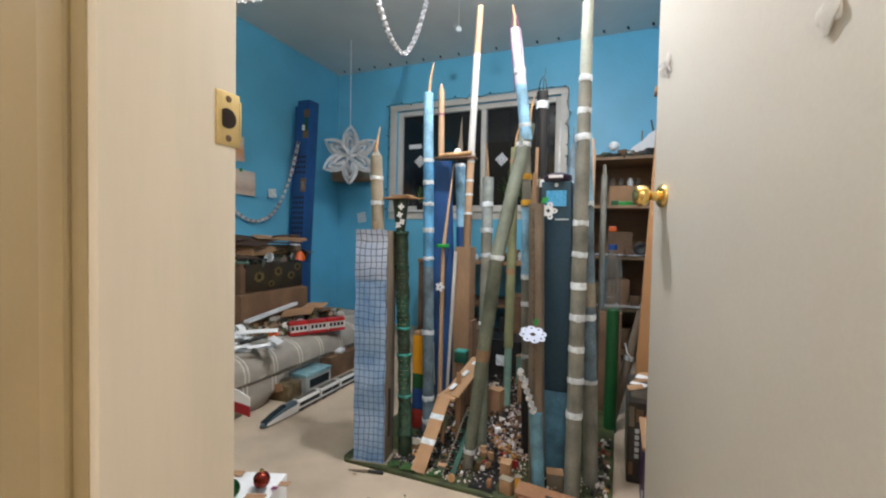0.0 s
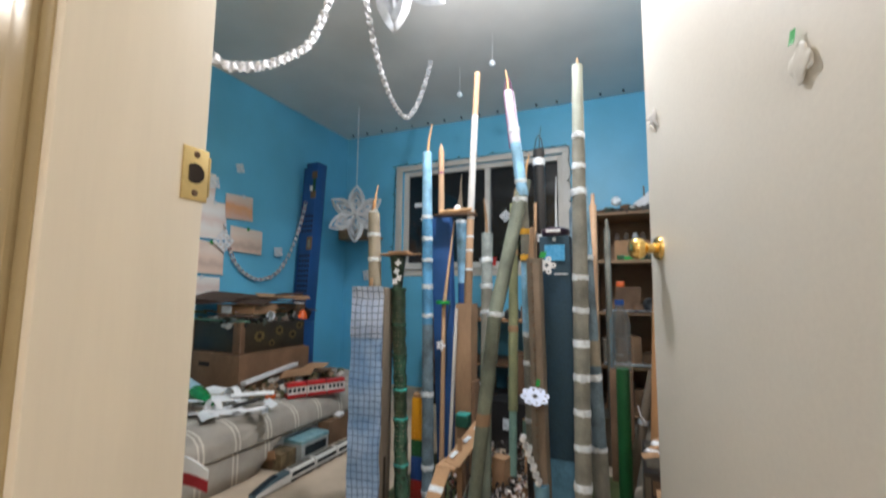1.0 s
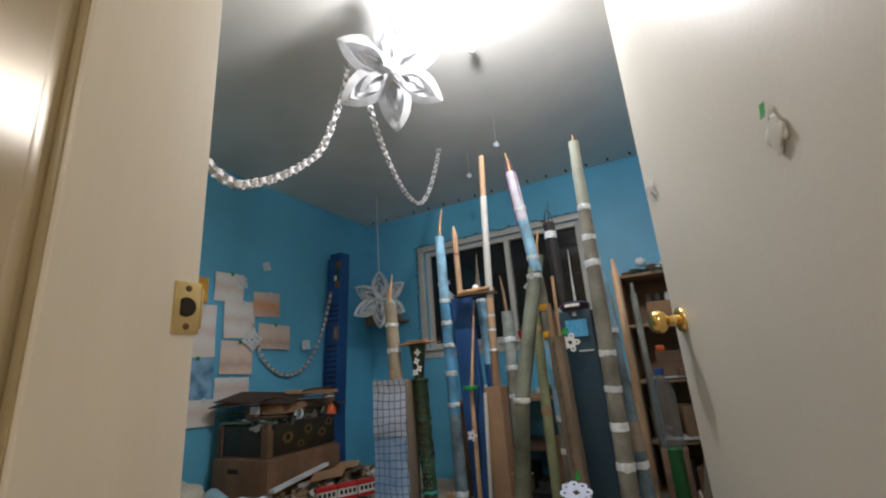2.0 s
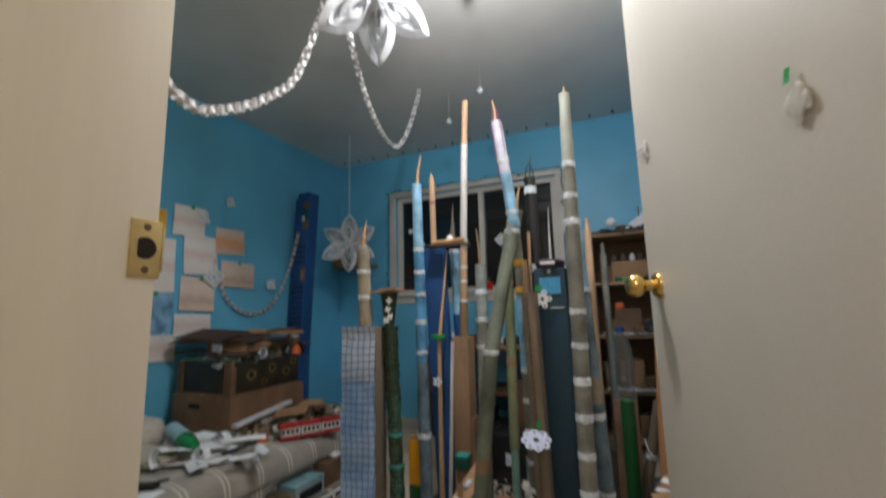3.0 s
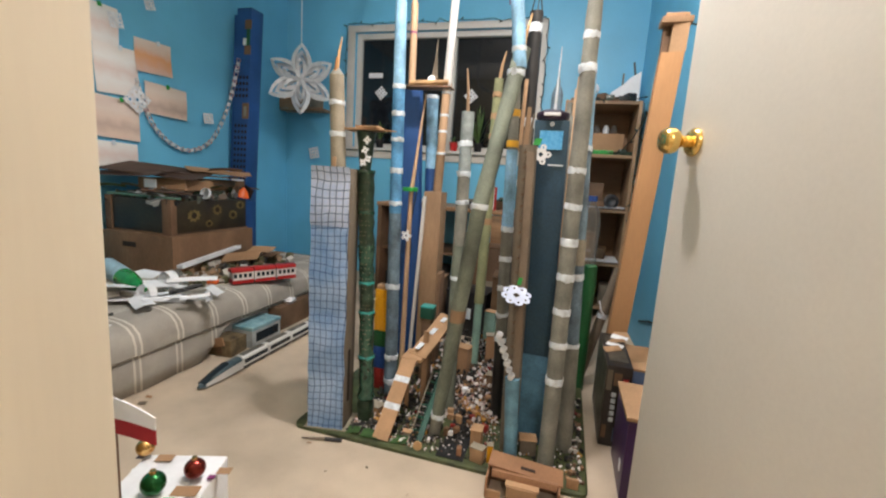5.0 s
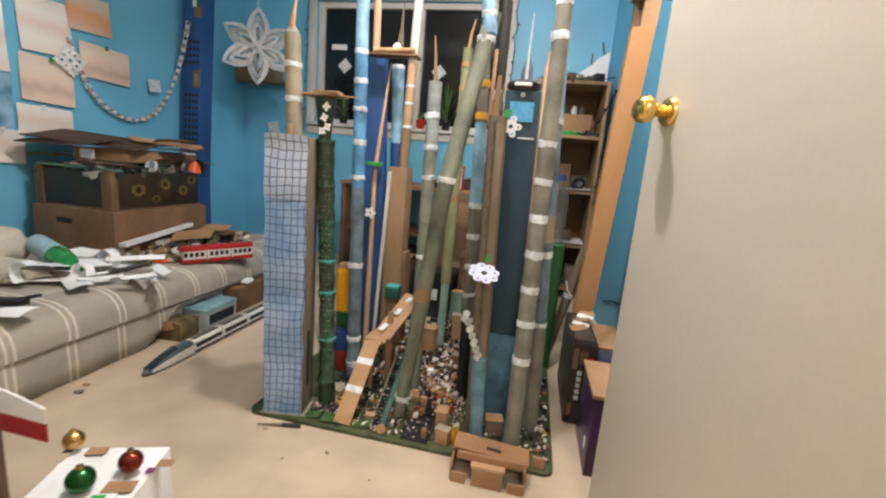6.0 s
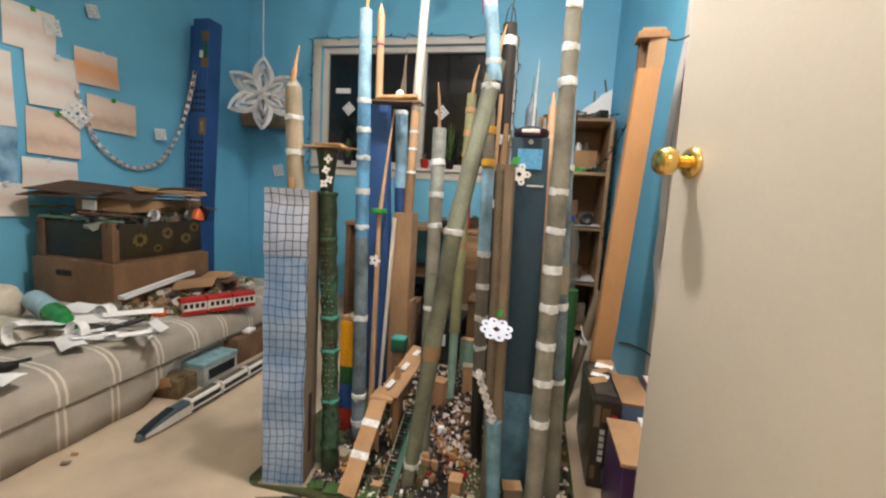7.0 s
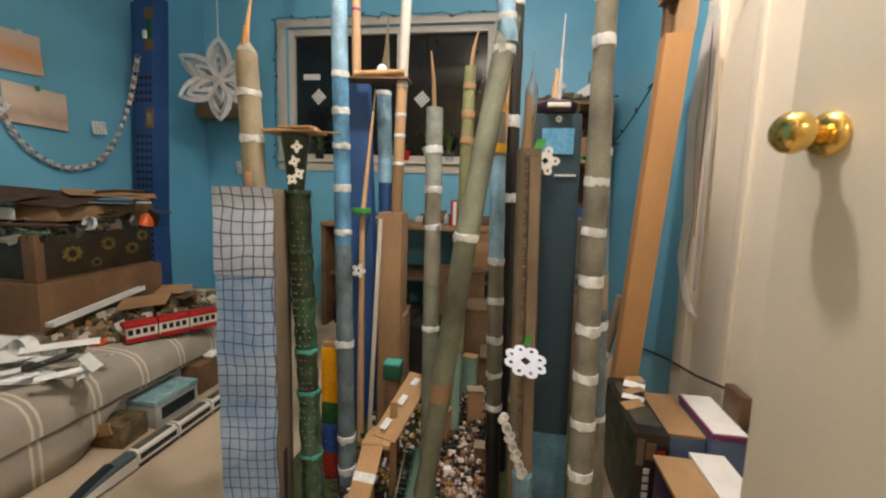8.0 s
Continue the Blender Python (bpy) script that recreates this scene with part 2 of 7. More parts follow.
def drawn(name, bands, span=0.20):
    """A pastel drawing: soft bands of colour one over another up the sheet, smudged."""
    m = material(name, bands[0], rough=0.75, vary=0.06, bump=0.1)
    n, link = m.node_tree.nodes, m.node_tree.links
    co, smudge, mad = n.new("ShaderNodeTexCoord"), n.new("ShaderNodeTexNoise"), n.new("ShaderNodeVectorMath")
    smudge.inputs["Scale"].default_value, smudge.inputs["Detail"].default_value = 16, 4
    link.new(co.outputs["Object"], smudge.inputs["Vector"])
    mad.operation = "MULTIPLY_ADD"
    mad.inputs[1].default_value = (0.07, 0.07, 0.07)
    link.new(smudge.outputs["Color"], mad.inputs[0])
    link.new(co.outputs["Object"], mad.inputs[2])
    sep, up, ramp = n.new("ShaderNodeSeparateXYZ"), n.new("ShaderNodeMapRange"), n.new("ShaderNodeValToRGB")
    link.new(mad.outputs[0], sep.inputs[0])
    up.inputs["From Min"].default_value, up.inputs["From Max"].default_value = 0.035 - span / 2, 0.035 + span / 2
    link.new(sep.outputs["Z"], up.inputs["Value"])
    while len(ramp.color_ramp.elements) < len(bands):
        ramp.color_ramp.elements.new(0.5)
    for k, c in enumerate(bands):
        ramp.color_ramp.elements[k].position = k / (len(bands) - 1)
        ramp.color_ramp.elements[k].color = (*c, 1)
    link.new(up.outputs["Result"], ramp.inputs["Fac"])
    link.new(ramp.outputs["Color"], n["Principled BSDF"].inputs["Base Color"])
    return m


PAPER_SUNSET = drawn("sunset drawing on paper", [(0.72, 0.52, 0.44), (0.74, 0.42, 0.27), (0.78, 0.40, 0.20), (0.78, 0.60, 0.50), (0.80, 0.68, 0.62)], 0.17)
PAPER_PEACH = drawn("peach drawing on paper", [(0.76, 0.60, 0.50), (0.60, 0.45, 0.38), (0.78, 0.62, 0.52), (0.80, 0.68, 0.60), (0.76, 0.62, 0.55)], 0.18)
PAPER_PALE = drawn("pale drawing on paper", [(0.78, 0.72, 0.68), (0.80, 0.78, 0.76), (0.74, 0.62, 0.58), (0.82, 0.81, 0.79), (0.80, 0.74, 0.70)], 0.24)
PAPER_BLUE = material("blue printed sheet", (0.30, 0.52, 0.72), 0.6, vary=0.1, scale=14, second=(0.08, 0.22, 0.42), bump=0.1)
RIBBON = seen_through("white satin ribbon", (0.88, 0.87, 0.87), 0.3, rough=0.45, vary=0.06, bump=0.1)


# ---- builders ----
ORIGIN = {}


def thing(name, place, label, category, group="", kind=""):
    ob = new(name)
    ob.empty_display_size = 0.05
    ob.location = place
    ORIGIN[ob.name] = Vector(place)
    return tagged(ob, label, category, group, kind)


def part(name, bm, coat, parent=None, label="", smooth=True):
    """Links a bmesh, modelled in world metres, as one mesh under a thing or a part."""
    at = ORIGIN[parent.name] if parent else Vector((0, 0, 0))
    if parent:
        bmesh.ops.translate(bm, verts=bm.verts, vec=-at)
    bmesh.ops.recalc_face_normals(bm, faces=bm.faces)
    me = bpy.data.meshes.new(name)
    bm.to_mesh(me)
    bm.free()
    for c in coat if isinstance(coat, (list, tuple)) else (coat,):
        me.materials.append(c)
    if smooth:
        me.polygons.foreach_set("use_smooth", [True] * len(me.polygons))
        me.set_sharp_from_angle(angle=radians(38))
    ob = new(name, me)
    if parent:
        ob.parent = parent
    ORIGIN[ob.name] = at
    return tagged(ob, label)


def setting(name, bm, coat, label, category):
    return tagged(part(name, bm, coat, smooth=False), label, category, kind="structure")


def block(bm, x0, x1, y0, y1, z0, z1, turn=None, bevel=0.0):
    """A box by its limits; turn: a matrix about its base's middle."""
    mid = Vector(((x0 + x1) / 2, (y0 + y1) / 2, z0))
    made = bmesh.ops.create_cube(bm, size=1)["verts"]
    bmesh.ops.scale(bm, vec=(x1 - x0, y1 - y0, z1 - z0), verts=made)
    bmesh.ops.translate(bm, vec=(0, 0, (z1 - z0) / 2), verts=made)
    if bevel:
        edges = list({e for v in made for e in v.link_edges})
        out = bmesh.ops.bevel(bm, geom=edges, offset=bevel, segments=2, affect="EDGES", profile=0.6)
        made = list({v for v in out["verts"]} | {v for v in made if v.is_valid})
    m = Matrix.Translation(mid) @ (turn or Matrix())
    bmesh.ops.transform(bm, matrix=m, verts=made)
    return made


def boxed(x0, x1, y0, y1, z0, z1, turn=None, bevel=0.0):
    bm = bmesh.new()
    block(bm, x0, x1, y0, y1, z0, z1, turn, bevel)
    return bm


def skin(bm, rings, caps=True, closed=True):
    """Joins rings of points into a surface."""
    rows = [[bm.verts.new(p) for p in ring] for ring in rings]
    count = len(rows[0])
    for a, b in zip(rows, rows[1:]):
        for k in range(count if closed else count - 1):
            bm.faces.new((a[k], a[(k + 1) % count], b[(k + 1) % count], b[k]))
    if caps:
        bm.faces.new(rows[0][::-1])
        bm.faces.new(rows[-1])
    return rows


def lathe(bm, profile, place=(0, 0, 0), sides=24, turn=None):
    """Turns (radius, height) pairs about a standing axis at place."""
    m = Matrix.Translation(place) @ (turn or Matrix())
    rings = [[m @ Vector((r * math.cos(2 * math.pi * k / sides), r * math.sin(2 * math.pi * k / sides), z)) for k in range(sides)] for r, z in profile]
    return skin(bm, rings)


def rod(bm, points, radius, sides=8):
    """A round bar along points; radius: one number, or one for each point."""
    pts = [Vector(p) for p in points]
    rings = []
    for k, p in enumerate(pts):
        ahead = (pts[min(k + 1, len(pts) - 1)] - pts[max(k - 1, 0)]).normalized()
        side = ahead.cross(Vector((0.13, 0.97, 0.21))).normalized()
        if side.length < 0.5:
            side = ahead.orthogonal().normalized()
        other = ahead.cross(side)
        r = radius[k] if isinstance(radius, (list, tuple)) else radius
        rings.append([p + r * (math.cos(2 * math.pi * j / sides) * side + math.sin(2 * math.pi * j / sides) * other) for j in range(sides)])
    skin(bm, rings)
    return bm


def sag(a, b, drop, count=16):
    """Points of a hanging line between a and b."""
    a, b = Vector(a), Vector(b)
    return [a.lerp(b, k / count) - Vector((0, 0, 4 * drop * (k / count) * (1 - k / count))) for k in range(count + 1)]


def sheet(place, wide, high, right, up, bend=0.0, seed=0, steps=6, thick=0.0009):
    """A sheet of paper with a slight curl: place is its middle."""
    rng = random.Random(seed)
    place, right, up = Vector(place), Vector(right).normalized(), Vector(up).normalized()
    out = right.cross(up)
    ph = rng.uniform(0, 6)
    bm = bmesh.new()
    rows = []
    for side in (0, thick):
        rows.append([[bm.verts.new(place + right * wide * (i / steps - 0.5) + up * high * (j / steps - 0.5)
                      + out * (side + bend * (0.6 * math.sin(ph + 3.1 * i / steps) + math.cos(ph * 2 + 2.7 * j / steps) + 1.6))) for i in range(steps + 1)] for j in range(steps + 1)])
    for side in (0, 1):
        for j in range(steps):
            for i in range(steps):
                q = [rows[side][j][i], rows[side][j][i + 1], rows[side][j + 1][i + 1], rows[side][j + 1][i]]
                bm.faces.new(q if side else q[::-1])
    edge = [(0, i) for i in range(steps)] + [(j, steps) for j in range(steps)] + [(steps, i) for i in range(steps, 0, -1)] + [(j, 0) for j in range(steps, 0, -1)]
    for k, (j, i) in enumerate(edge):
        j2, i2 = edge[(k + 1) % len(edge)]
        bm.faces.new((rows[0][j][i], rows[0][j2][i2], rows[1][j2][i2], rows[1][j][i]))
    return bm


def flake(place, size, right, up, thick=0.0012, seed=0, petals=6, cells=36, square=False):
    """A cut-paper snowflake in one piece: round lobes about a pierced middle."""
    place, right, up = Vector(place), Vector(right).normalized(), Vector(up).normalized()
    up = (up - right * up.dot(right)).normalized()
    lobes = [(0.70 * math.cos(2 * math.pi * k / petals + 0.3 * seed), 0.70 * math.sin(2 * math.pi * k / petals + 0.3 * seed)) for k in range(petals)]

    def paper(u, v):
        if square:
            if max(abs(u), abs(v)) > 0.72 or abs(u) + abs(v) < 0.16 or (max(abs(u), abs(v)) > 0.58 and math.cos(17 * u) * math.cos(17 * v) < -0.25):
                return False
            return not any(math.hypot(abs(u) - a, abs(v) - b) < 0.085 for a, b in ((0.42, 0.0), (0.0, 0.42), (0.36, 0.36)))
        if any(math.hypot(u - a, v - b) < 0.09 for a, b in lobes) or abs(u) + abs(v) < 0.25:
            return False
        return math.hypot(u, v) < 0.60 or any(math.hypot(u - a, v - b) < 0.29 for a, b in lobes)

    bm = bmesh.new()
    points = {}

    def corner(i, j):
        if (i, j) not in points:
            points[i, j] = bm.verts.new(place + right * size * (2 * i / cells - 1) + up * size * (2 * j / cells - 1))
        return points[i, j]

    for i in range(cells):
        for j in range(cells):
            if paper((2 * i + 1) / cells - 1, (2 * j + 1) / cells - 1):
                bm.faces.new((corner(i, j), corner(i + 1, j), corner(i + 1, j + 1), corner(i, j + 1)))
    out = bmesh.ops.extrude_face_region(bm, geom=bm.faces[:])
    bmesh.ops.translate(bm, verts=[v for v in out["geom"] if isinstance(v, bmesh.types.BMVert)], vec=right.cross(up) * thick)
    return bm


# ---- the room's shell ----
LEFT, RIGHT, BACK, TOP = -1.725, 1.19, 4.035, 2.44
DOOR_IN, DOOR_OUT = 0.835, 0.70
JAMB, HINGE, HEAD = 0.486, 1.262, 2.04

setting("floor", boxed(-3.2, 3.4, -2.4, 4.2, -0.08, 0.0), CARPET, "beige short-pile carpet with a few crumbs", "floor")
setting("ceiling", boxed(-3.2, 3.4, -2.4, 4.2, TOP, TOP + 0.08), CEILING, "white textured ceiling in shade", "ceiling")
setting("wall_left", boxed(LEFT - 0.1, LEFT, DOOR_IN, BACK + 0.1, 0, TOP), BLUE_WALL, "bright blue painted wall hung with drawings", "wall")

WX0, WX1, WZ0, WZ1 = -1.06, 0.45, 1.09, 2.02
bm = bmesh.new()
block(bm, LEFT, WX0, BACK, BACK + 0.12, 0, TOP)
block(bm, WX1, 1.6, BACK, BACK + 0.12, 0, TOP)
block(bm, WX0, WX1, BACK, BACK + 0.12, 0, WZ0)
block(bm, WX0, WX1, BACK, BACK + 0.12, WZ1, TOP)
setting("wall_back", bm, BLUE_WALL, "bright blue painted wall with a window", "wall")

# the right wall runs a little askew: from the back corner to the closet
bm = bmesh.new()
skin(bm, [[(1.19, BACK, z), (1.25, 2.64, z), (1.40, 2.64, z), (1.40, BACK, z)] for z in (0, TOP)])
setting("wall_right", bm, BLUE_WALL, "blue painted wall beside the shelves", "wall")

closet = tagged(part("closet_front", boxed(1.275, 1.31, 0.95, 2.60, 0, TOP), CLOSET_PAINT, smooth=False), "off-white closet panels with a raised frame", "closet", kind="structure")
part("trim", boxed(1.245, 1.275, 2.555, 2.64, 0, TOP, bevel=0.004), CLOSET_PAINT, closet, "white upright trim")
part("trim", boxed(1.262, 1.275, 2.30, 2.345, 0, TOP, bevel=0.004), CLOSET_PAINT, closet)
part("trim", boxed(1.262, 1.275, 1.62, 1.665, 0, TOP, bevel=0.004), CLOSET_PAINT, closet)

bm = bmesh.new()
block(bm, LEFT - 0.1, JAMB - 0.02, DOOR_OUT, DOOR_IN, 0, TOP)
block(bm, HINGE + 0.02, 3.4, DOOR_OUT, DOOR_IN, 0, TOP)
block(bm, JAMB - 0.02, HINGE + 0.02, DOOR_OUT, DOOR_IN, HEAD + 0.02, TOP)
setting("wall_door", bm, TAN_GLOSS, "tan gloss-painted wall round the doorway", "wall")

bm = bmesh.new()
block(bm, -3.2, -3.1, -2.4, DOOR_OUT, 0, TOP)
block(bm, 3.3, 3.4, -2.4, DOOR_OUT, 0, TOP)
block(bm, -3.1, 3.3, -2.4, -2.3, 0, TOP)
setting("wall_hall", bm, CREAM, "cream painted hallway walls", "wall")
bm = bmesh.new()
block(bm, 1.31, 1.42, DOOR_IN, 2.64, 0, TOP)
setting("wall_closet", bm, BLUE_WALL, "wall behind the closet front", "wall")

# door lining with a stop, casing and strike plate
lining = tagged(part("door_lining", boxed(JAMB - 0.02, JAMB, 0.681, DOOR_IN - 0.004, 0, HEAD, bevel=0.004), CREAM), "cream gloss-painted door lining with worn edges", "door lining", kind="structure")
part("hinge_side", boxed(HINGE, HINGE + 0.02, 0.672, DOOR_IN, 0, HEAD, bevel=0.003), CREAM, lining)
part("head", boxed(JAMB - 0.02, HINGE + 0.02, 0.672, DOOR_IN, HEAD, HEAD + 0.02, bevel=0.003), CREAM, lining)
part("stop", boxed(JAMB, HINGE, 0.70, 0.762, HEAD - 0.009, HEAD, bevel=0.004), CREAM, lining)
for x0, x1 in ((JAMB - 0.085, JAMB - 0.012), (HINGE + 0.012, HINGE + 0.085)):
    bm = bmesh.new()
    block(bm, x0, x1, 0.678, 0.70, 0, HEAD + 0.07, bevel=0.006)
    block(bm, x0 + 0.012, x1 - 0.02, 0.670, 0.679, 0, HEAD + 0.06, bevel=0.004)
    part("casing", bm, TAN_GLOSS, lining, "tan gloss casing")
for x0, x1 in ((JAMB - 0.105, JAMB - 0.032), (HINGE + 0.014, HINGE + 0.05)):
    part("casing", boxed(x0, x1, DOOR_IN + 0.0005, DOOR_IN + 0.014, 0, HEAD + 0.06, bevel=0.004), WHITE_TRIM, lining)
plate = bmesh.new()
block(plate, JAMB, JAMB + 0.0022, 0.801, 0.8335, 0.951, 1.014, bevel=0.0008)
plate = part("strike_plate", plate, BRASS_DULL, lining, "brass strike plate")
part("lip", boxed(JAMB - 0.004, JAMB + 0.0022, 0.8337, 0.8365, 0.958, 1.007, bevel=0.001), BRASS_DULL, plate)
bm = bmesh.new()
lathe(bm, [(0.0001, 0), (0.0118, 0), (0.0118, 0.0008), (0.0001, 0.0008)], (JAMB + 0.0024, 0.8160, 0.983), 24, Matrix.Rotation(radians(90), 4, "Y"))
for v in bm.verts:
    v.co.y = max(v.co.y, 0.8085)
part("latch_hole", bm, HOLE, plate)
for z in (0.960, 1.006):
    bm = bmesh.new()
    lathe(bm, [(0.0001, 0), (0.0042, 0), (0.0034, 0.0013), (0.0001, 0.0015)], (JAMB + 0.002, 0.8175, z), 12, Matrix.Rotation(radians(90), 4, "Y"))
    part("screw", bm, WOOD_DARK, plate)

# the door, opened into the room: u runs from the hinge to the latch edge, w is off its face
DU, DW = Vector((-0.301, 0.953, 0)).normalized(), Vector((-0.953, -0.301, 0)).normalized()
DH = Vector((0.9965, 1.661, 0)) - DU * 0.80
DOOR_TURN = Matrix((( DU.x, DW.x, 0, DH.x), (DU.y, DW.y, 0, DH.y), (0, 0, 1, 0), (0, 0, 0, 1)))


def on_door(bm):
    bmesh.ops.transform(bm, matrix=DOOR_TURN, verts=bm.verts)
    return bm


door = tagged(part("door_1", on_door(boxed(0, 0.80, -0.035, 0, 0.012, 2.02, bevel=0.0025)), DOOR_PAINT), "off-white flush door standing open into the room", "door", kind="structure")
KU, KZ = 0.80 - 0.055, 0.957
quarter = Matrix.Rotation(radians(-90), 4, "X")
bm = bmesh.new()
lathe(bm, [(0.0001, 0), (0.0285, 0), (0.0285, 0.003), (0.025, 0.008), (0.017, 0.012), (0.0001, 0.012)], (KU, 0, KZ), 32, quarter)
part("rosette", on_door(bm), BRASS, door, "brass knob rosette")
bm = bmesh.new()
lathe(bm, [(0.0001, 0.01), (0.012, 0.01), (0.0115, 0.028), (0.015, 0.033), (0.0225, 0.038), (0.0262, 0.047), (0.0255, 0.057), (0.020, 0.066), (0.011, 0.0695), (0.0001, 0.070)], (KU, 0, KZ), 32, quarter)
part("knob", on_door(bm), BRASS, door, "polished brass door knob")
bm = bmesh.new()
lathe(bm, [(0.0001, -0.035), (0.031, -0.035), (0.027, -0.043), (0.012, -0.047), (0.012, -0.066), (0.027, -0.08), (0.02, -0.1), (0.0001, -0.104)], (KU, 0, KZ), 24, quarter)
part("knob", on_door(bm), BRASS, door, "polished brass door knob")
part("latch", on_door(boxed(0.7985, 0.8012, -0.029, -0.006, 0.93, 0.99, bevel=0.0005)), BRASS_DULL, door, "brass latch plate")
for z in (0.25, 1.02, 1.8):
    bm = bmesh.new()
    lathe(bm, [(0.0001, 0), (0.006, 0), (0.006, 0.09), (0.0001, 0.09)], (0.001, 0.004, z), 10)
    part("hinge", on_door(bm), BRASS_DULL, door)

# scraps taped to the door
scrap = thing("paper_scrap", DH + DU * 0.262 + DW * 0.002 + Vector((0, 0, 1.16)), "white tissue scrap hung by green tape on the door", "paper scrap")
p = DH + DU * 0.262 + DW * 0.003
bm = bmesh.new()
bmesh.ops.create_icosphere(bm, subdivisions=4, radius=1)
for v in bm.verts:
    q = v.co.copy()
    d = 1 + 0.5 * noise.noise(q * 1.5 + Vector((4, 0, 0))) + 0.09 * noise.noise(q * 4.5)
    v.co = p + Vector((0, 0, 1.142)) - DU * 0.008 + (DU * 0.018 * q.x + Vector((0, 0, 0.021)) * q.z) * d + DW * (0.002 + 0.0022 * q.y)
part("tissue", bm, DOOR_PAINT, scrap)
part("tape", sheet(p + Vector((0, 0, 1.180)) + DW * 0.003, 0.008, 0.020, -DU, (0.25, 0, 1), 0.001, 4), BRIGHT_GREEN, scrap, "green tape")
thread = thing("thread_scrap", DH + DU * 0.73 + DW * 0.002 + Vector((0, 0, 1.25)), "frayed white thread and tape on the door edge", "thread")
for k in range(9):
    rng = random.Random(40 + k)
    a = DH + DU * (0.722 + 0.02 * rng.random()) + DW * 0.004 + Vector((0, 0, 1.268 + 0.03 * rng.random()))
    b = a + DU * (0.06 * rng.random() if k % 3 else -0.01) + Vector((0, 0, -rng.uniform(0.0, 0.022) if k % 3 else -0.045))
    part("strand", rod(bmesh.new(), [a, a.lerp(b, 0.5) + DW * 0.005 - Vector((0, 0, 0.004)), b], 0.0017, 6), RIBBON, thread)

# ---- the window ----
window = tagged(part("window_1", boxed(WX0, WX0 + 0.045, BACK + 0.03, BACK + 0.09, WZ0, WZ1, bevel=0.004), WHITE_TRIM), "white sliding window with dark night panes", "window", kind="structure")
part("window_frame", boxed(WX1 - 0.045, WX1, BACK + 0.03, BACK + 0.09, WZ0, WZ1, bevel=0.004), WHITE_TRIM, window)
part("window_frame", boxed(WX0 + 0.045, WX1 - 0.045, BACK + 0.03, BACK + 0.09, WZ1 - 0.045, WZ1, bevel=0.004), WHITE_TRIM, window)
part("window_frame", boxed(WX0 + 0.045, WX1 - 0.045, BACK + 0.03, BACK + 0.09, WZ0, WZ0 + 0.04, bevel=0.004), WHITE_TRIM, window)
part("mullion", boxed(-0.235, -0.19, BACK + 0.028, BACK + 0.088, WZ0 + 0.04, WZ1 - 0.045, bevel=0.004), WHITE_TRIM, window)
for x0, x1, y in ((WX0 + 0.045, -0.235, 0.06), (-0.19, WX1 - 0.045, 0.07)):
    part("pane", boxed(x0, x1, BACK + y, BACK + y + 0.006, WZ0 + 0.04, WZ1 - 0.045), GLASS_DARK, window, "dark night pane")
for x0, x1, z0, z1 in ((WX0 - 0.065, WX0, WZ0, WZ1), (WX1, WX1 + 0.062, WZ0, WZ1), (WX0 - 0.065, WX1 + 0.062, WZ1, WZ1 + 0.052), (WX0 - 0.065, WX1 + 0.062, WZ0 - 0.085, WZ0 - 0.024)):
    part("casing", boxed(x0, x1, BACK - 0.016, BACK - 0.0005, z0, z1, bevel=0.004), WHITE_TRIM, window)
part("window_sill", boxed(WX0 - 0.05, WX1 + 0.05, BACK - 0.05, BACK + 0.03, WZ0 - 0.022, WZ0, bevel=0.004), WHITE_TRIM, window, "white painted sill")

# ---- light fixtures ----
light = thing("ceiling_light", (LAMP[0], LAMP[1], TOP), "lit glass ceiling lamp, glaring white", "ceiling lamp")
bm = bmesh.new()
# wide unseen dish, added to hold the bulb's light off the ceiling
lathe(bm, [(0.0001, 0.0), (0.06, 0.0), (0.06, -0.02), (0.135, -0.03), (0.14, -0.038), (0.0001, -0.036)], (LAMP[0], LAMP[1], TOP), 32)
part("base", bm, WHITE_TRIM, light)
bm = bmesh.new()
lathe(bm, [(0.0001, -0.055), (0.018, -0.052), (0.03, -0.03), (0.03, -0.005), (0.018, 0.02), (0.014, 0.045), (0.0001, 0.045)], LAMP, 24)
part("stem", rod(bmesh.new(), [(LAMP[0], LAMP[1], TOP - 0.03), (LAMP[0], LAMP[1], LAMP[2] + 0.04)], 0.006, 10), WHITE_TRIM, light)
glass = part("bulb", bm, glowing("lit bulb", (1.0, 0.93, 0.82), 60), light, "glaring lit bulb")
glass.visible_shadow = False
LIT_SHADE = glowing("lit hall shade", (1.0, 0.85, 0.65), 25)
for hx, hy, hz in (HALL_LAMP, HALL_FAR):
    hall = thing("ceiling_light", (hx, hy, TOP), "lit round hallway ceiling lamp", "ceiling lamp")
    bm = bmesh.new()
    lathe(bm, [(0.0001, 0.0), (0.12, 0.0), (0.12, -0.02), (0.0001, -0.02)], (hx, hy, TOP), 32)
    part("base", bm, WHITE_TRIM, hall)
    bm = bmesh.new()
    lathe(bm, [(0.0001, -0.10), (0.05, -0.095), (0.09, -0.07), (0.105, -0.02), (0.0001, -0.02)], (hx, hy, TOP), 32)
    glass = part("shade", bm, LIT_SHADE, hall, "glowing glass shade")
    glass.visible_shadow = False


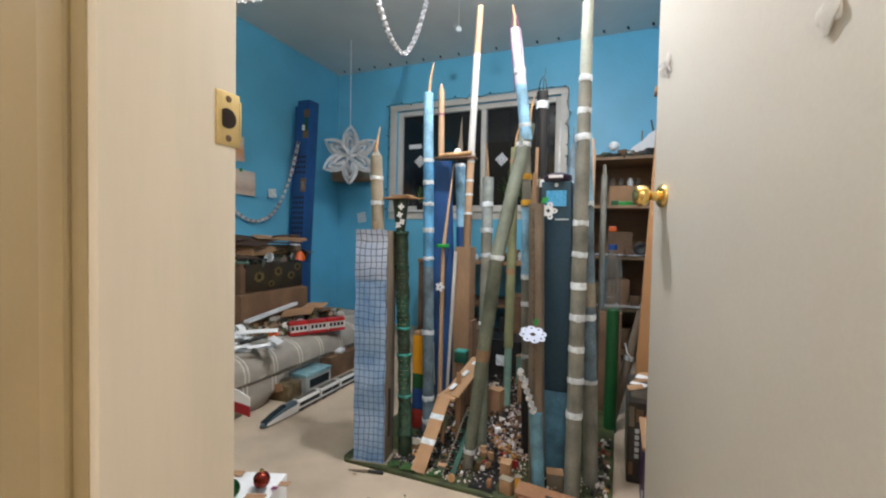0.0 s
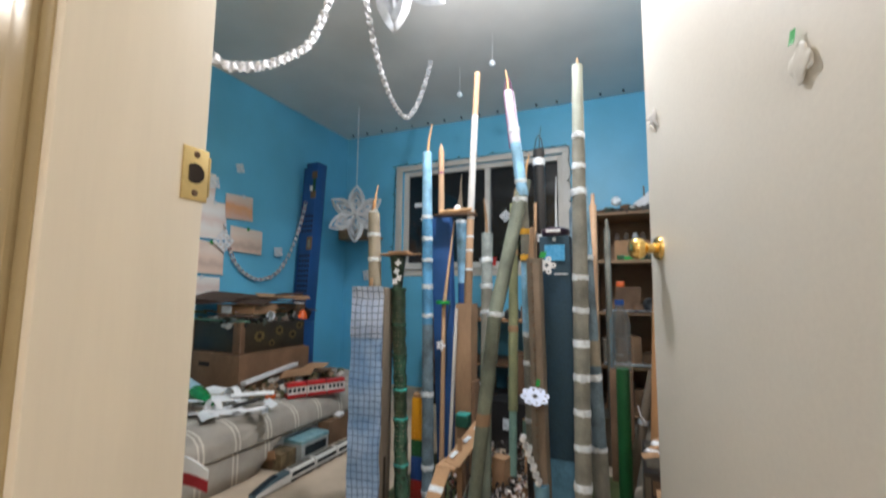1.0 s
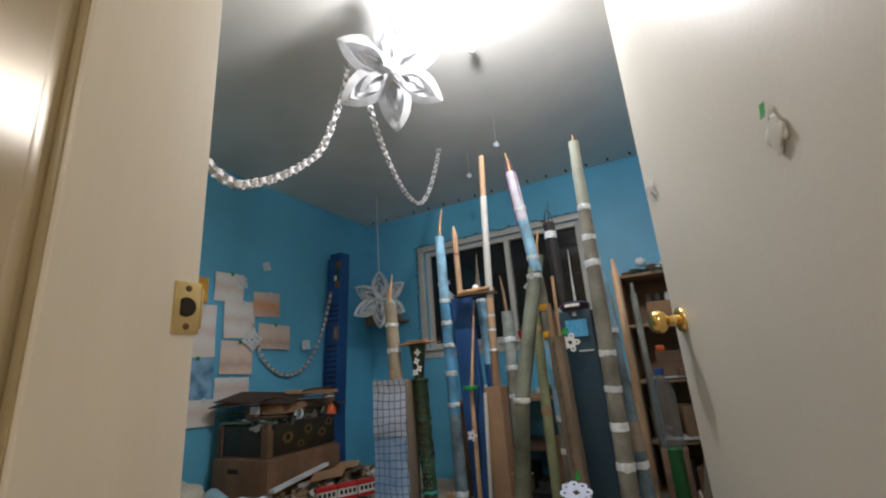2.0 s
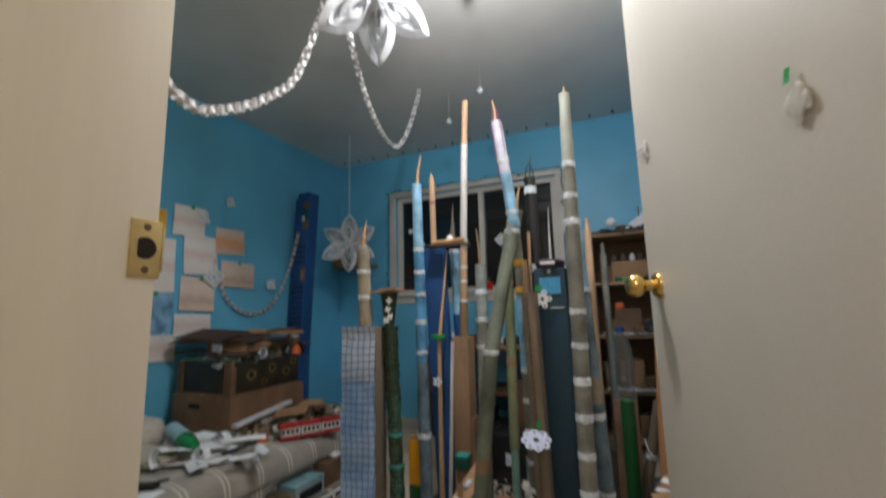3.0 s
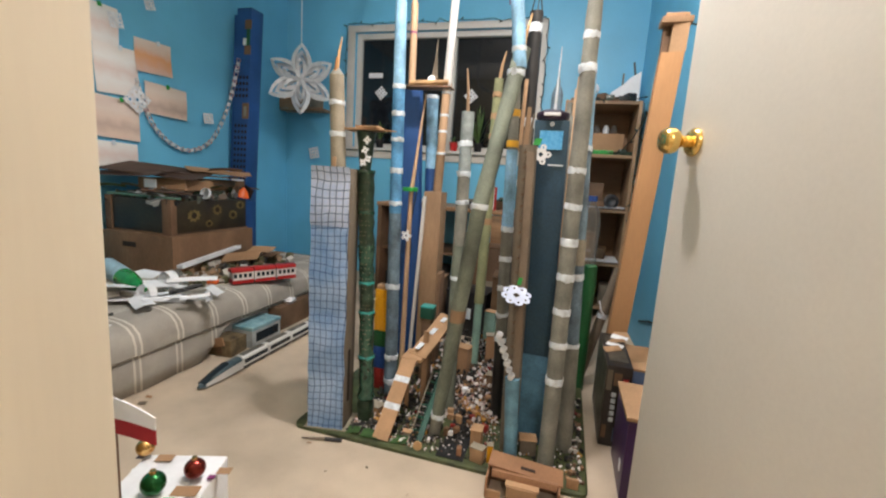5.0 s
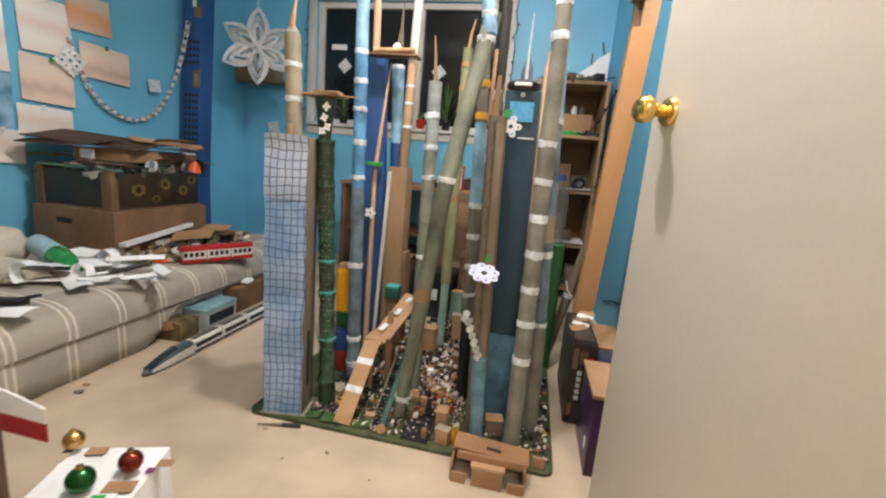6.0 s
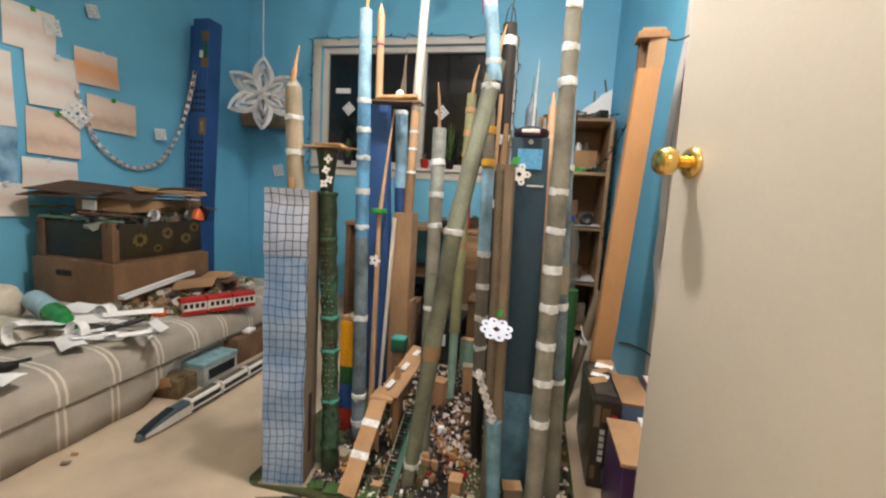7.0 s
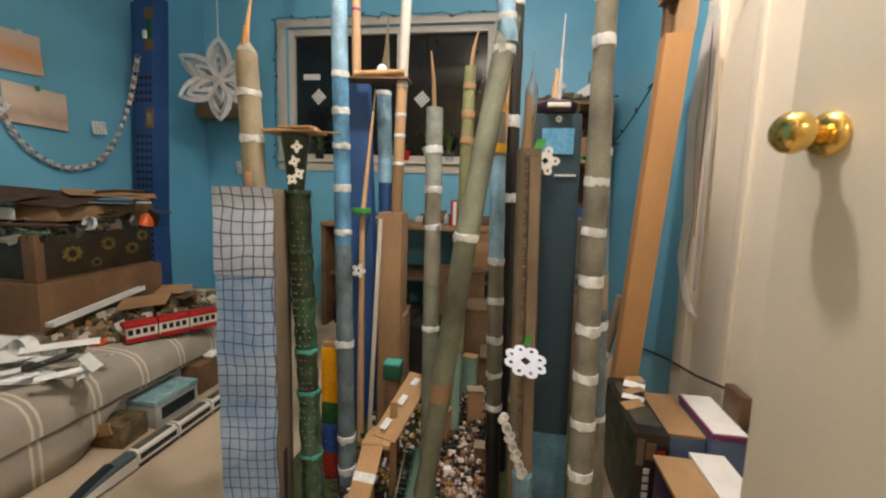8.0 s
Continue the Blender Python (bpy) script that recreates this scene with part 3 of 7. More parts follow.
# ---- the model city: towers ----
def tower(name, foot, top, segments, bands=(), tip=None, label="", band_coat=None, sides=22, wave=0.0022, seed=0, band_high=0.016, via=()):
    """A paper tube tower leaning from foot to top, through the points of via. segments: (z0, z1, r0, r1, coat); bands: heights of tape; tip: stick length."""
    foot, top = Vector(foot), Vector(top)
    ob = thing(name, foot, label, "model tower", "paper towers of the model city")
    rng = random.Random(seed)

    bends = [foot] + [Vector(p) for p in via] + [top]

    def axis(z):
        for a, b in zip(bends, bends[1:]):
            if z <= b.z:
                break
        return a.lerp(b, (z - a.z) / (b.z - a.z))

    def radius(z):
        for z0, z1, r0, r1, coat in segments:
            if z0 <= z <= z1:
                return r0 + (r1 - r0) * (z - z0) / (z1 - z0)
        return segments[-1][3]

    for z0, z1, r0, r1, coat in segments:
        steps = max(2, int((z1 - z0) / 0.05))
        rings = []
        for k in range(steps + 1):
            z = z0 + (z1 - z0) * k / steps
            c = axis(z)
            r = r0 + (r1 - r0) * k / steps
            rings.append([c + Vector(((r + wave * noise.noise((seed + 2 * math.cos(a), 2 * math.sin(a), z * 14))) * math.cos(a),
                                      (r + wave * noise.noise((seed + 2 * math.cos(a), 2 * math.sin(a), z * 14 + 9))) * math.sin(a), 0))
                          for a in (2 * math.pi * j / sides for j in range(sides))])
        bm = bmesh.new()
        skin(bm, rings)
        part("tube", bm, coat, ob)
    for z in bands:
        c, r = axis(z), radius(z) + 0.0016
        h = band_high * rng.uniform(0.8, 1.25)
        bm = bmesh.new()
        rows = lathe(bm, [(r, -h / 2), (r + 0.0006, 0), (r, h / 2)], c, sides, Matrix.Rotation(rng.uniform(-0.10, 0.10), 4, "X") @ Matrix.Rotation(rng.uniform(-0.10, 0.10), 4, "Y"))
        for row in rows:
            for v in row:
                v.co.z += rng.uniform(-0.0022, 0.0022)
        part("tape_band", bm, band_coat or TAPE, ob, "white paper tape")
        if band_coat is None and rng.random() < 0.55:
            a = rng.uniform(-2.6, -0.6)
            out = Vector((math.cos(a), math.sin(a), 0))
            part("tape_end", sheet(c + out * (r + 0.002) + Vector((0, 0, rng.uniform(-0.004, 0.004))), 0.014, h * 1.1, (-out.y, out.x, 0.15), (out.x * 0.25, out.y * 0.25, 1), 0.0012, seed, 4), TAPE, ob, "lifted end of white tape")
    if tip:
        long, lean, coat, thick = tip
        end = axis(top.z)
        bm = bmesh.new()
        rod(bm, [end - Vector((0, 0, 0.03)), end + Vector((lean * 0.4, 0, long * 0.5)), end + Vector((lean, 0, long))], [thick, thick * 0.8, thick * 0.35], 8)
        part("spire", bm, coat, ob, "thin wooden spire")
    return ob


BASE = 0.014
# green baseplate with rounded corners
bm = bmesh.new()
ring = []
X0, X1, Y0, Y1, RC = -0.025, 0.922, 1.762, 2.70, 0.03
for cx, cy, a0 in ((X1 - RC, Y0 + RC, -90), (X1 - RC, Y1 - RC, 0), (X0 + RC, Y1 - RC, 90), (X0 + RC, Y0 + RC, 180)):
    ring += [(cx + RC * math.cos(radians(a0 + 15 * k)), cy + RC * math.sin(radians(a0 + 15 * k))) for k in range(7)]
skin(bm, [[(x, y, z) for x, y in ring] for z in (0.0, 0.010)] + [[(x + (0.004 if x < 0.4 else -0.004), y + (0.004 if y < 2.2 else -0.004), BASE) for x, y in ring]])
base = thing("city_board", (0.45, 2.2, 0), "green board under the model city, rounded corners", "base board")
part("board", bm, MAT_GREEN, base)
part("road", boxed(0.475, 0.56, 1.775, 2.68, BASE, BASE + 0.003), BLACK, base, "black paper road")
part("road", boxed(0.19, 0.47, 2.02, 2.06, BASE, BASE + 0.003), BLACK, base, "black paper road")

# tall block faced with a hand-drawn window grid
GRID = ruled("blue-washed paper with pen grid", (0.34, 0.47, 0.68), (0.13, 0.28, 0.56), (0.025, 0.06, 0.20), 0.0195, 0.0235, 0.0016, 0.026)
GRID_PALE = ruled("pale paper with pen grid", (0.47, 0.55, 0.72), (0.29, 0.42, 0.68), (0.025, 0.04, 0.12), 0.0205, 0.0250, 0.0017, 0.026)
yaw = Matrix.Rotation(radians(10), 4, "Z")
slab = thing("grid_tower", (0.08, 1.82, BASE), "square cardboard tower faced with blue hand-drawn window grid", "model tower", "paper towers of the model city")
part("body", boxed(0.018, 0.142, 1.782, 1.872, BASE, 0.866, yaw, 0.004), GREY_CARD, slab, "grey-brown cardboard box")
right = yaw @ Vector((1, 0, 0))
face = Vector((0.080, 1.827, 0)) - (yaw @ Vector((0, 1, 0))) * 0.0475
for k, (z0, z1) in enumerate(((BASE, 0.205), (0.203, 0.405), (0.403, 0.69), (0.688, 0.869))):
    bm = bmesh.new()
    rings = []
    steps = 16
    cols = 8
    back, front = [], []
    for j in range(steps + 1):
        z = z0 + (z1 - z0) * j / steps
        w = 0.0595 + 0.004 * noise.noise((k * 3.1, 0, z * 12))
        bow = 0.004 * math.sin(math.pi * j / steps) + 0.004 * noise.noise((0.3, k, z * 13)) + 0.003 + (0.006 * max(0, j / steps - 0.8) / 0.2 if k == 3 else 0)
        line = [face + right * w * (2 * i / cols - 1) + right.cross(Vector((0, 0, 1))) * (bow + 0.0012 * math.sin(i * 1.9 + k)) + Vector((0, 0, z)) for i in range(cols + 1)]
        rings.append(line)
    out = right.cross(Vector((0, 0, 1))) * 0.001
    a = [[bm.verts.new(p) for p in line] for line in rings]
    b = [[bm.verts.new(p + out) for p in line] for line in rings]
    for grid in (a, b):
        for j in range(steps):
            for i in range(cols):
                bm.faces.new((grid[j][i], grid[j][i + 1], grid[j + 1][i + 1], grid[j + 1][i]))
    part("facade_sheet", bm, GRID_PALE if k == 3 else GRID, slab, "blue-washed paper ruled with pen windows")
part("slot", boxed(0.1435, 0.1452, 1.812, 1.832, 0.10, 0.28, None), HOLE, slab, "dark cut slot")

tower("rocket_tower", (0.078, 1.838, 0.868), (0.064, 1.838, 1.165), [(0.868, 1.05, 0.0235, 0.0232, BEIGE_PAPER), (1.05, 1.145, 0.0232, 0.0225, BEIGE_PAPER), (1.145, 1.165, 0.0225, 0.009, GREY_PAPER)],
      (0.972, 1.065), (0.090, 0.016, PALE_WOOD, 0.0052), "beige paper tube with white tape and wooden spire", seed=1)

rkt = bpy.data.objects["rocket_tower"]
part("splint", rod(bmesh.new(), [(0.066, 1.826, 1.135), (0.069, 1.83, 1.195)], [0.006, 0.004], 6), material("orange-brown card", (0.42, 0.20, 0.07), 0.7, vary=0.15), rkt, "orange-brown splint")
part("splint", boxed(0.070, 0.084, 1.8125, 1.815, 0.87, 0.90, None, 0.0008), COPPER, rkt, "tan card strip")
# green tower of stacked bottle pieces with a cardboard deck
gt = thing("bottle_tower", (0.186, 1.875, BASE), "tower of stacked green bottle pieces under a cardboard deck", "model tower", "paper towers of the model city")
spots = [(BASE, 0.10, 0.028, 0.027, BOTTLE_DEEP), (0.10, 0.245, 0.026, 0.025, BOTTLE_GREEN), (0.245, 0.40, 0.0245, 0.0245, BOTTLE_GREEN), (0.40, 0.50, 0.0235, 0.024, BOTTLE_DEEP), (0.50, 0.62, 0.0235, 0.0245, BOTTLE_GREEN), (0.62, 0.73, 0.0245, 0.0245, BOTTLE_DEEP), (0.73, 0.86, 0.0245, 0.028, BOTTLE_DEEP)]
def gt_axis(z):
    return Vector((0.188 - 0.040 * (z / 0.98) ** 1.4, 1.875, z))
for k, (z0, z1, r0, r1, coat) in enumerate(spots):
    bm = bmesh.new()
    rings = []
    for j in range(9):
        s = j / 8
        z = z0 + (z1 - z0) * s
        r = (r0 + (r1 - r0) * s) * (1 + 0.07 * math.sin(s * math.pi * 4 + k) * (0.4 + 0.6 * s)) + (0.002 if j in (0, 8) else 0)
        c = gt_axis(z)
        rings.append([c + Vector((r * q * math.cos(2 * math.pi * i / 20), r * q * math.sin(2 * math.pi * i / 20), 0)) for i, q in ((i, 1 + 0.15 * noise.noise((i * 0.6, z * 45, k))) for i in range(20))])
    skin(bm, rings)
    part("bottle_piece", bm, coat, gt)
    bm = bmesh.new()
    lathe(bm, [(r1 + 0.002, -0.005), (r1 + 0.0035, 0), (r1 + 0.002, 0.006)], gt_axis(z1), 20)
    part("joint_tape", bm, TEAL if k in (2, 1, 3) else BOTTLE_GREEN, gt)
stud = bmesh.new()
bmesh.ops.create_icosphere(stud, subdivisions=1, radius=0.0020)
stud_mesh = bpy.data.meshes.new("stud")
stud.to_mesh(stud_mesh)
stud.free()
stud_mesh.materials.append(material("dull gold stud", (0.30, 0.27, 0.17), 0.35, metal=0.3, bump=0))
rng = random.Random(31)
for row in range(34):
    z = 0.26 + row * 0.0172 + rng.uniform(-0.003, 0.003)
    for a in (-112, -92, -70, -46):
        a += rng.uniform(-6, 6)
        if rng.random() < 0.24:
            continue
        s = new("stud", stud_mesh)
        c = gt_axis(z) + Vector((0.0262 * math.cos(radians(a)), 0.0262 * math.sin(radians(a)), 0))
        s.location = c - ORIGIN[gt.name]
        s.parent = gt
bm = bmesh.new()
lathe(bm, [(0.017, 0.86), (0.020, 0.89), (0.025, 0.94), (0.032, 0.984), (0.0001, 0.985)], (gt_axis(0.9).x, 1.875, 0), 20)
part("funnel", bm, BOTTLE_DEEP, gt, "dark green funnel")
part("deck", boxed(0.098, 0.212, 1.830, 1.905, 0.986, 0.992, Matrix.Rotation(0.08, 4, "Z") @ Matrix.Rotation(-0.03, 4, "Y"), 0.0012), CARD_LIGHT, gt, "ragged cardboard deck")
part("deck", boxed(0.128, 0.205, 1.838, 1.895, 0.9935, 0.999, Matrix.Rotation(0.22, 4, "Z"), 0.0012), CARD, gt)
part("deck", boxed(0.165, 0.212, 1.826, 1.86, 0.9925, 0.9975, Matrix.Rotation(-0.1, 4, "Z"), 0.001), CARD_LIGHT, gt)
part("splint", boxed(0.205, 0.262, 1.848, 1.858, 0.985, 0.989, Matrix.Rotation(0.05, 4, "Y"), 0.001), CARD, gt, "thin card splint")
for k, (dx, z) in enumerate(((0.0, 0.955), (-0.006, 0.925), (0.004, 0.90), (-0.012, 0.888))):
    part("paper_petal", flake((0.178 + dx, 1.832, z), 0.013, (1, 0, 0), (0, 0.1, 1), seed=k, petals=4), WHITE, gt, "white paper flower")

# stack of coloured toy bricks
brick_stack = thing("toy_brick_stack", (0.130, 2.115, BASE), "stack of red, blue, green and yellow toy bricks", "toy bricks")
for z0, z1, coat in ((BASE, 0.10, BRICK_RED), (0.10, 0.19, LEGO_BLUE), (0.19, 0.255, LEGO_GREEN), (0.255, 0.42, YELLOW)):
    bk = part("brick", boxed(0.106, 0.154, 2.092, 2.138, z0, z1 - 0.001, None, 0.0015), coat, brick_stack)
    for z in np.arange(z0 + 0.012, z1 - 0.008, 0.0195):
        for x in (0.118, 0.142):
            bm = bmesh.new()
            lathe(bm, [(0.0001, 0), (0.0052, 0), (0.005, 0.0032), (0.0001, 0.0034)], (x, 2.092, z), 10, Matrix.Rotation(radians(90), 4, "X"))
            part("knob", bm, coat, bk)
part("cap", boxed(0.110, 0.150, 2.096, 2.134, 0.42, 0.437, None, 0.002), CARD_LIGHT, brick_stack, "small cardboard cap")

tower("blue_tube_tower", (0.196, 2.070, BASE), (0.153, 2.106, 1.455), [(BASE, 0.50, 0.0245, 0.0235, DULL_BLUE), (0.50, 0.72, 0.0235, 0.0225, DULL_BLUE), (0.72, 1.165, 0.0225, 0.0215, MID_BLUE), (1.165, 1.455, 0.0215, 0.0205, PALE_BLUE)],
      (0.075, 0.17, 0.445, 0.755, 0.875, 0.985, 1.075, 1.17), (0.125, 0.022, PALE_WOOD, 0.006), "tall blue-crayoned paper tube with white tape bands", seed=2)

# gallows of pencils and sticks over the copper tube
cg = thing("bridge_tower", (0.247, 2.372, BASE), "tall tan and white tube tower with a stick bridge", "model tower", "paper towers of the model city")
def white_axis(z):
    return Vector((0.236 + 0.052 * (z / 1.9) ** 2.0, 2.372, z))
for z0, z1, r, coat in ((0.79, 0.96, 0.019, DARK_TAN), (0.96, 1.215, 0.0175, COPPER), (1.215, 1.70, 0.0165, TUBE_WHITE), (1.70, 1.925, 0.0145, COPPER)):
    bm = bmesh.new()
    rings = []
    for j in range(9):
        z = z0 + (z1 - z0) * j / 8
        c = white_axis(z)
        rings.append([c + Vector((r * math.cos(2 * math.pi * i / 20), r * math.sin(2 * math.pi * i / 20), 0)) for i in range(20)])
    skin(bm, rings)
    part("tube", bm, coat, cg)
for z, r in ((0.96, 0.0197), (1.05, 0.0182), (1.115, 0.0182), (1.205, 0.0182), (1.70, 0.0172)):
    bm = bmesh.new()
    lathe(bm, [(r, -0.005), (r + 0.0006, 0), (r, 0.005)], white_axis(z), 20)
    part("tape_band", bm, TAPE, cg, "white paper tape")
part("shaft", boxed(0.192, 0.270, 2.35, 2.44, BASE, 0.80, None, 0.003), DARK_TAN, cg, "square brown cardboard shaft")
part("shaft", boxed(0.255, 0.285, 2.36, 2.43, BASE, 0.45, None, 0.003), CARD_DARK, cg, "dark cardboard shaft")
part("bridge_deck", boxed(0.078, 0.280, 2.34, 2.41, 1.222, 1.229, Matrix.Rotation(0.02, 4, "Y"), 0.001), CARD_DARK, cg)
for y in (2.352, 2.378, 2.40):
    part("stick", rod(bmesh.new(), [(0.105, y, 1.240), (0.268, y, 1.243)], 0.0095, 10), PALE_WOOD, cg, "round wooden stick")
part("pencil", rod(bmesh.new(), [(0.104, 2.372, 1.235), (0.100, 2.372, 1.55), (0.099, 2.372, 1.565), (0.0985, 2.372, 1.592)], [0.0145, 0.0145, 0.011, 0.002], 12), COPPER, cg, "upright tan stick with a point")
bm = bmesh.new()
lathe(bm, [(0.015, -0.004), (0.0156, 0), (0.015, 0.004)], (0.101, 2.372, 1.44), 16)
part("tape_band", bm, MAUVE, cg)
for k, (x, z1, lean) in enumerate(((0.196, 1.40, 0.01), (0.205, 1.42, 0.004), (0.188, 1.35, 0.016), (0.212, 1.37, -0.004))):
    part("spire", rod(bmesh.new(), [(x, 2.372, 1.245), (x + lean, 2.372, z1)], [0.004, 0.0016], 6), GREY_CARD, cg)
bm = bmesh.new()
lathe(bm, [(0.0001, 0), (0.018, 0), (0.016, 0.014), (0.008, 0.022), (0.0001, 0.023)], (0.190, 2.372, 1.25), 14)
part("dome", bm, WHITE_CREASED, cg)

# royal blue board tower with a tan stick and a green disc
bb = thing("blue_board_tower", (0.10, 2.46, BASE), "tall royal blue card tower with a stick up its front", "model tower", "paper towers of the model city")
bm = boxed(0.068, 0.172, 2.44, 2.485, BASE, 1.235, None, 0.003)
for v in bm.verts:
    v.co.x -= 0.045 * v.co.z
part("board", bm, ROYAL, bb)
part("stick", rod(bmesh.new(), [(0.146, 2.31, BASE), (0.149, 2.31, 0.78), (0.151, 2.425, 1.21)], [0.012, 0.009, 0.003], 10), COPPER, bb, "tan tapered stick")
bm = bmesh.new()
lathe(bm, [(0.0001, -0.008), (0.031, -0.008), (0.033, 0), (0.031, 0.008), (0.0001, 0.008)], (0.149, 2.30, 0.805), 20)
part("disc", bm, BRIGHT_GREEN, bb, "bright green plastic disc")
part("paper_flower", flake((0.147, 2.285, 0.612), 0.024, (1, 0, 0), (0.2, 0, 1), petals=5), WHITE, bb, "white paper flower")

tower("pale_blue_tower", (0.200, 2.52, BASE), (0.150, 2.52, 1.22), [(BASE, 0.90, 0.028, 0.028, ROYAL), (0.90, 1.22, 0.026, 0.026, PALE_BLUE)], (1.215,), None, "pale blue tube on a dark blue shaft", seed=3)
wb = thing("white_lath", (0.208, 2.40, BASE), "long white painted lath with tape", "lath")
part("lath", boxed(0.163, 0.176, 2.33, 2.343, BASE, 0.78, Matrix.Rotation(radians(2.5), 4, "Y"), 0.001), TUBE_WHITE, wb)

tower("grey_window_tower", (0.437, 2.045, BASE), (0.402, 2.180, 1.10), [(BASE, 0.62, 0.0225, 0.0225, GREEN_GREY), (0.62, 0.88, 0.0225, 0.0228, GREY_PAPER), (0.88, 1.10, 0.0228, 0.0228, material("cool grey paper", (0.27, 0.31, 0.31), 0.75, vary=0.2, scale=16, bump=0.3))],
      (0.50, 0.775, 0.878, 0.985), (0.15, -0.014, DARK_TAN, 0.007), "grey shaded paper tube with tape and a tan spire", seed=4)

tower("leaning_tower", (0.437, 1.875, BASE), (0.600, 2.010, 1.262), [(BASE, 0.09, 0.018, 0.0205, GREY_PAPER), (0.09, 0.42, 0.0205, 0.0235, GREEN_GREY), (0.42, 0.46, 0.0242, 0.0242, DARK_TAN), (0.46, 0.78, 0.0235, 0.0235, GREEN_GREY), (0.78, 0.93, 0.0238, 0.0245, GREEN_GREY), (0.93, 1.262, 0.0240, 0.0255, GREEN_GREY)],
      (0.092, 0.782, 1.185), (0.10, 0.02, PALE_WOOD, 0.006), "grey-green paper tube leaning well to one side", seed=5, via=((0.536, 1.852, 0.78),))

tower("bamboo_tower", (0.470, 2.31, BASE), (0.482, 2.31, 1.245), [(BASE, 0.36, 0.0165, 0.0165, SAGE), (0.36, 0.90, 0.020, 0.0205, BAMBOO), (0.90, 1.245, 0.0205, 0.017, BAMBOO)],
      (0.70, 1.028, 1.105, 1.185), (0.10, 0.02, CARD_LIGHT, 0.007), "slim yellow-green tube with brown bands and a spire", CARD_LIGHT, seed=6, band_high=0.021)

tower("yellow_band_tower", (0.612, 2.07, BASE), (0.577, 2.10, 1.20), [(BASE, 0.305, 0.020, 0.020, BLACK), (0.305, 0.70, 0.020, 0.020, GREY_PAPER), (0.70, 0.965, 0.020, 0.0195, PALE_BLUE), (0.965, 1.20, 0.0185, 0.015, GREY_PAPER)],
      (0.306, 0.398, 0.493, 0.595, 0.70), (0.08, 0.012, PALE_WOOD, 0.006), "grey and blue paper tube with yellow bands", seed=7)
ybt = bpy.data.objects["yellow_band_tower"]
for z in (0.985, 1.085):
    bm = bmesh.new()
    lathe(bm, [(0.0205, -0.011), (0.0215, 0), (0.0205, 0.011)], (0.612 - 0.035 * z / 1.2, 2.07 + 0.03 * z / 1.2, z), 20)
    part("tape_band", bm, YELLOW_TAPE, ybt, "yellow tape")

tower("lilac_tower", (0.600, 1.985, 1.20), (0.546, 2.0, 1.61), [(1.20, 1.40, 0.0205, 0.0205, PALE_BLUE), (1.40, 1.61, 0.0206, 0.0195, LILAC)], (1.255, 1.45), (0.09, -0.012, PALE_WOOD, 0.006), "pale blue-lilac tube topping the leaning tower", seed=8)
lil = bpy.data.objects["lilac_tower"]
for dx in (-0.018, 0.016):
    part("purple_edge", rod(bmesh.new(), [(0.572 + dx, 1.982, 1.38), (0.549 + dx, 1.985, 1.60), (0.545 + dx * 0.3, 1.99, 1.66)], 0.0016, 6), MAUVE, lil, "purple thread")

tower("black_tower", (0.625, 2.25, BASE), (0.607, 2.25, 1.455), [(BASE, 0.70, 0.0225, 0.0225, BLACK), (0.70, 1.455, 0.0235, 0.0235, BLACK)], (0.86, 1.075, 1.40), (0.10, 0.01, BLACK, 0.0025), "glossy black tube tower with white labels and wire loop", seed=9, band_high=0.026)
bt = bpy.data.objects["black_tower"]
part("wire_loop", rod(bmesh.new(), [(0.588, 2.25, 1.45), (0.596, 2.25, 1.50), (0.607, 2.25, 1.52), (0.618, 2.25, 1.50), (0.626, 2.25, 1.45)], 0.0022, 8), BLACK, bt)
bm = bmesh.new()
rod(bm, [(0.594, 2.215, 0.97), (0.597, 2.215, 1.22)], 0.007, 8)
part("stick", bm, COPPER, bt, "orange-tan stick")

tower("brown_fluted_tower", (0.680, 1.90, BASE), (0.655, 1.908, 0.965), [(BASE, 0.965, 0.0275, 0.0255, GREY_CARD)], (), (0.09, 0.008, GREY_CARD, 0.006), "brown corrugated-card tube with frayed top", seed=10)
bft = bpy.data.objects["brown_fluted_tower"]
for k in range(56):
    z = 0.25 + k * 0.0128
    c = Vector((0.680 - 0.0258 * z - 0.006, 1.90 + 0.008 * z - 0.0280 + 0.002 * z, z))
    part("ruff", rod(bmesh.new(), [c + Vector((-0.004, 0.001, 0)), c + Vector((0.0015, -0.002, 0.004 * (-1) ** k)), c + Vector((0.005, 0, 0.003))], [0.0016, 0.0030, 0.0014], 5), GREY_CARD if k % 3 else CARD_DARK, bft)
part("flap", boxed(0.677, 0.6975, 1.8690, 1.8730, 0.20, 0.945, Matrix.Rotation(radians(-1.6), 4, "Y"), 0.001), material("tan card strip", (0.205, 0.155, 0.112), 0.8, vary=0.15, scale=10, stretch=(1, 1, 0.5)), bft, "tan card strip")
part("splinter", rod(bmesh.new(), [(0.648, 1.895, 0.96), (0.650, 1.895, 1.07)], [0.012, 0.006], 5), DARK_TAN, bft, "frayed card splinter")

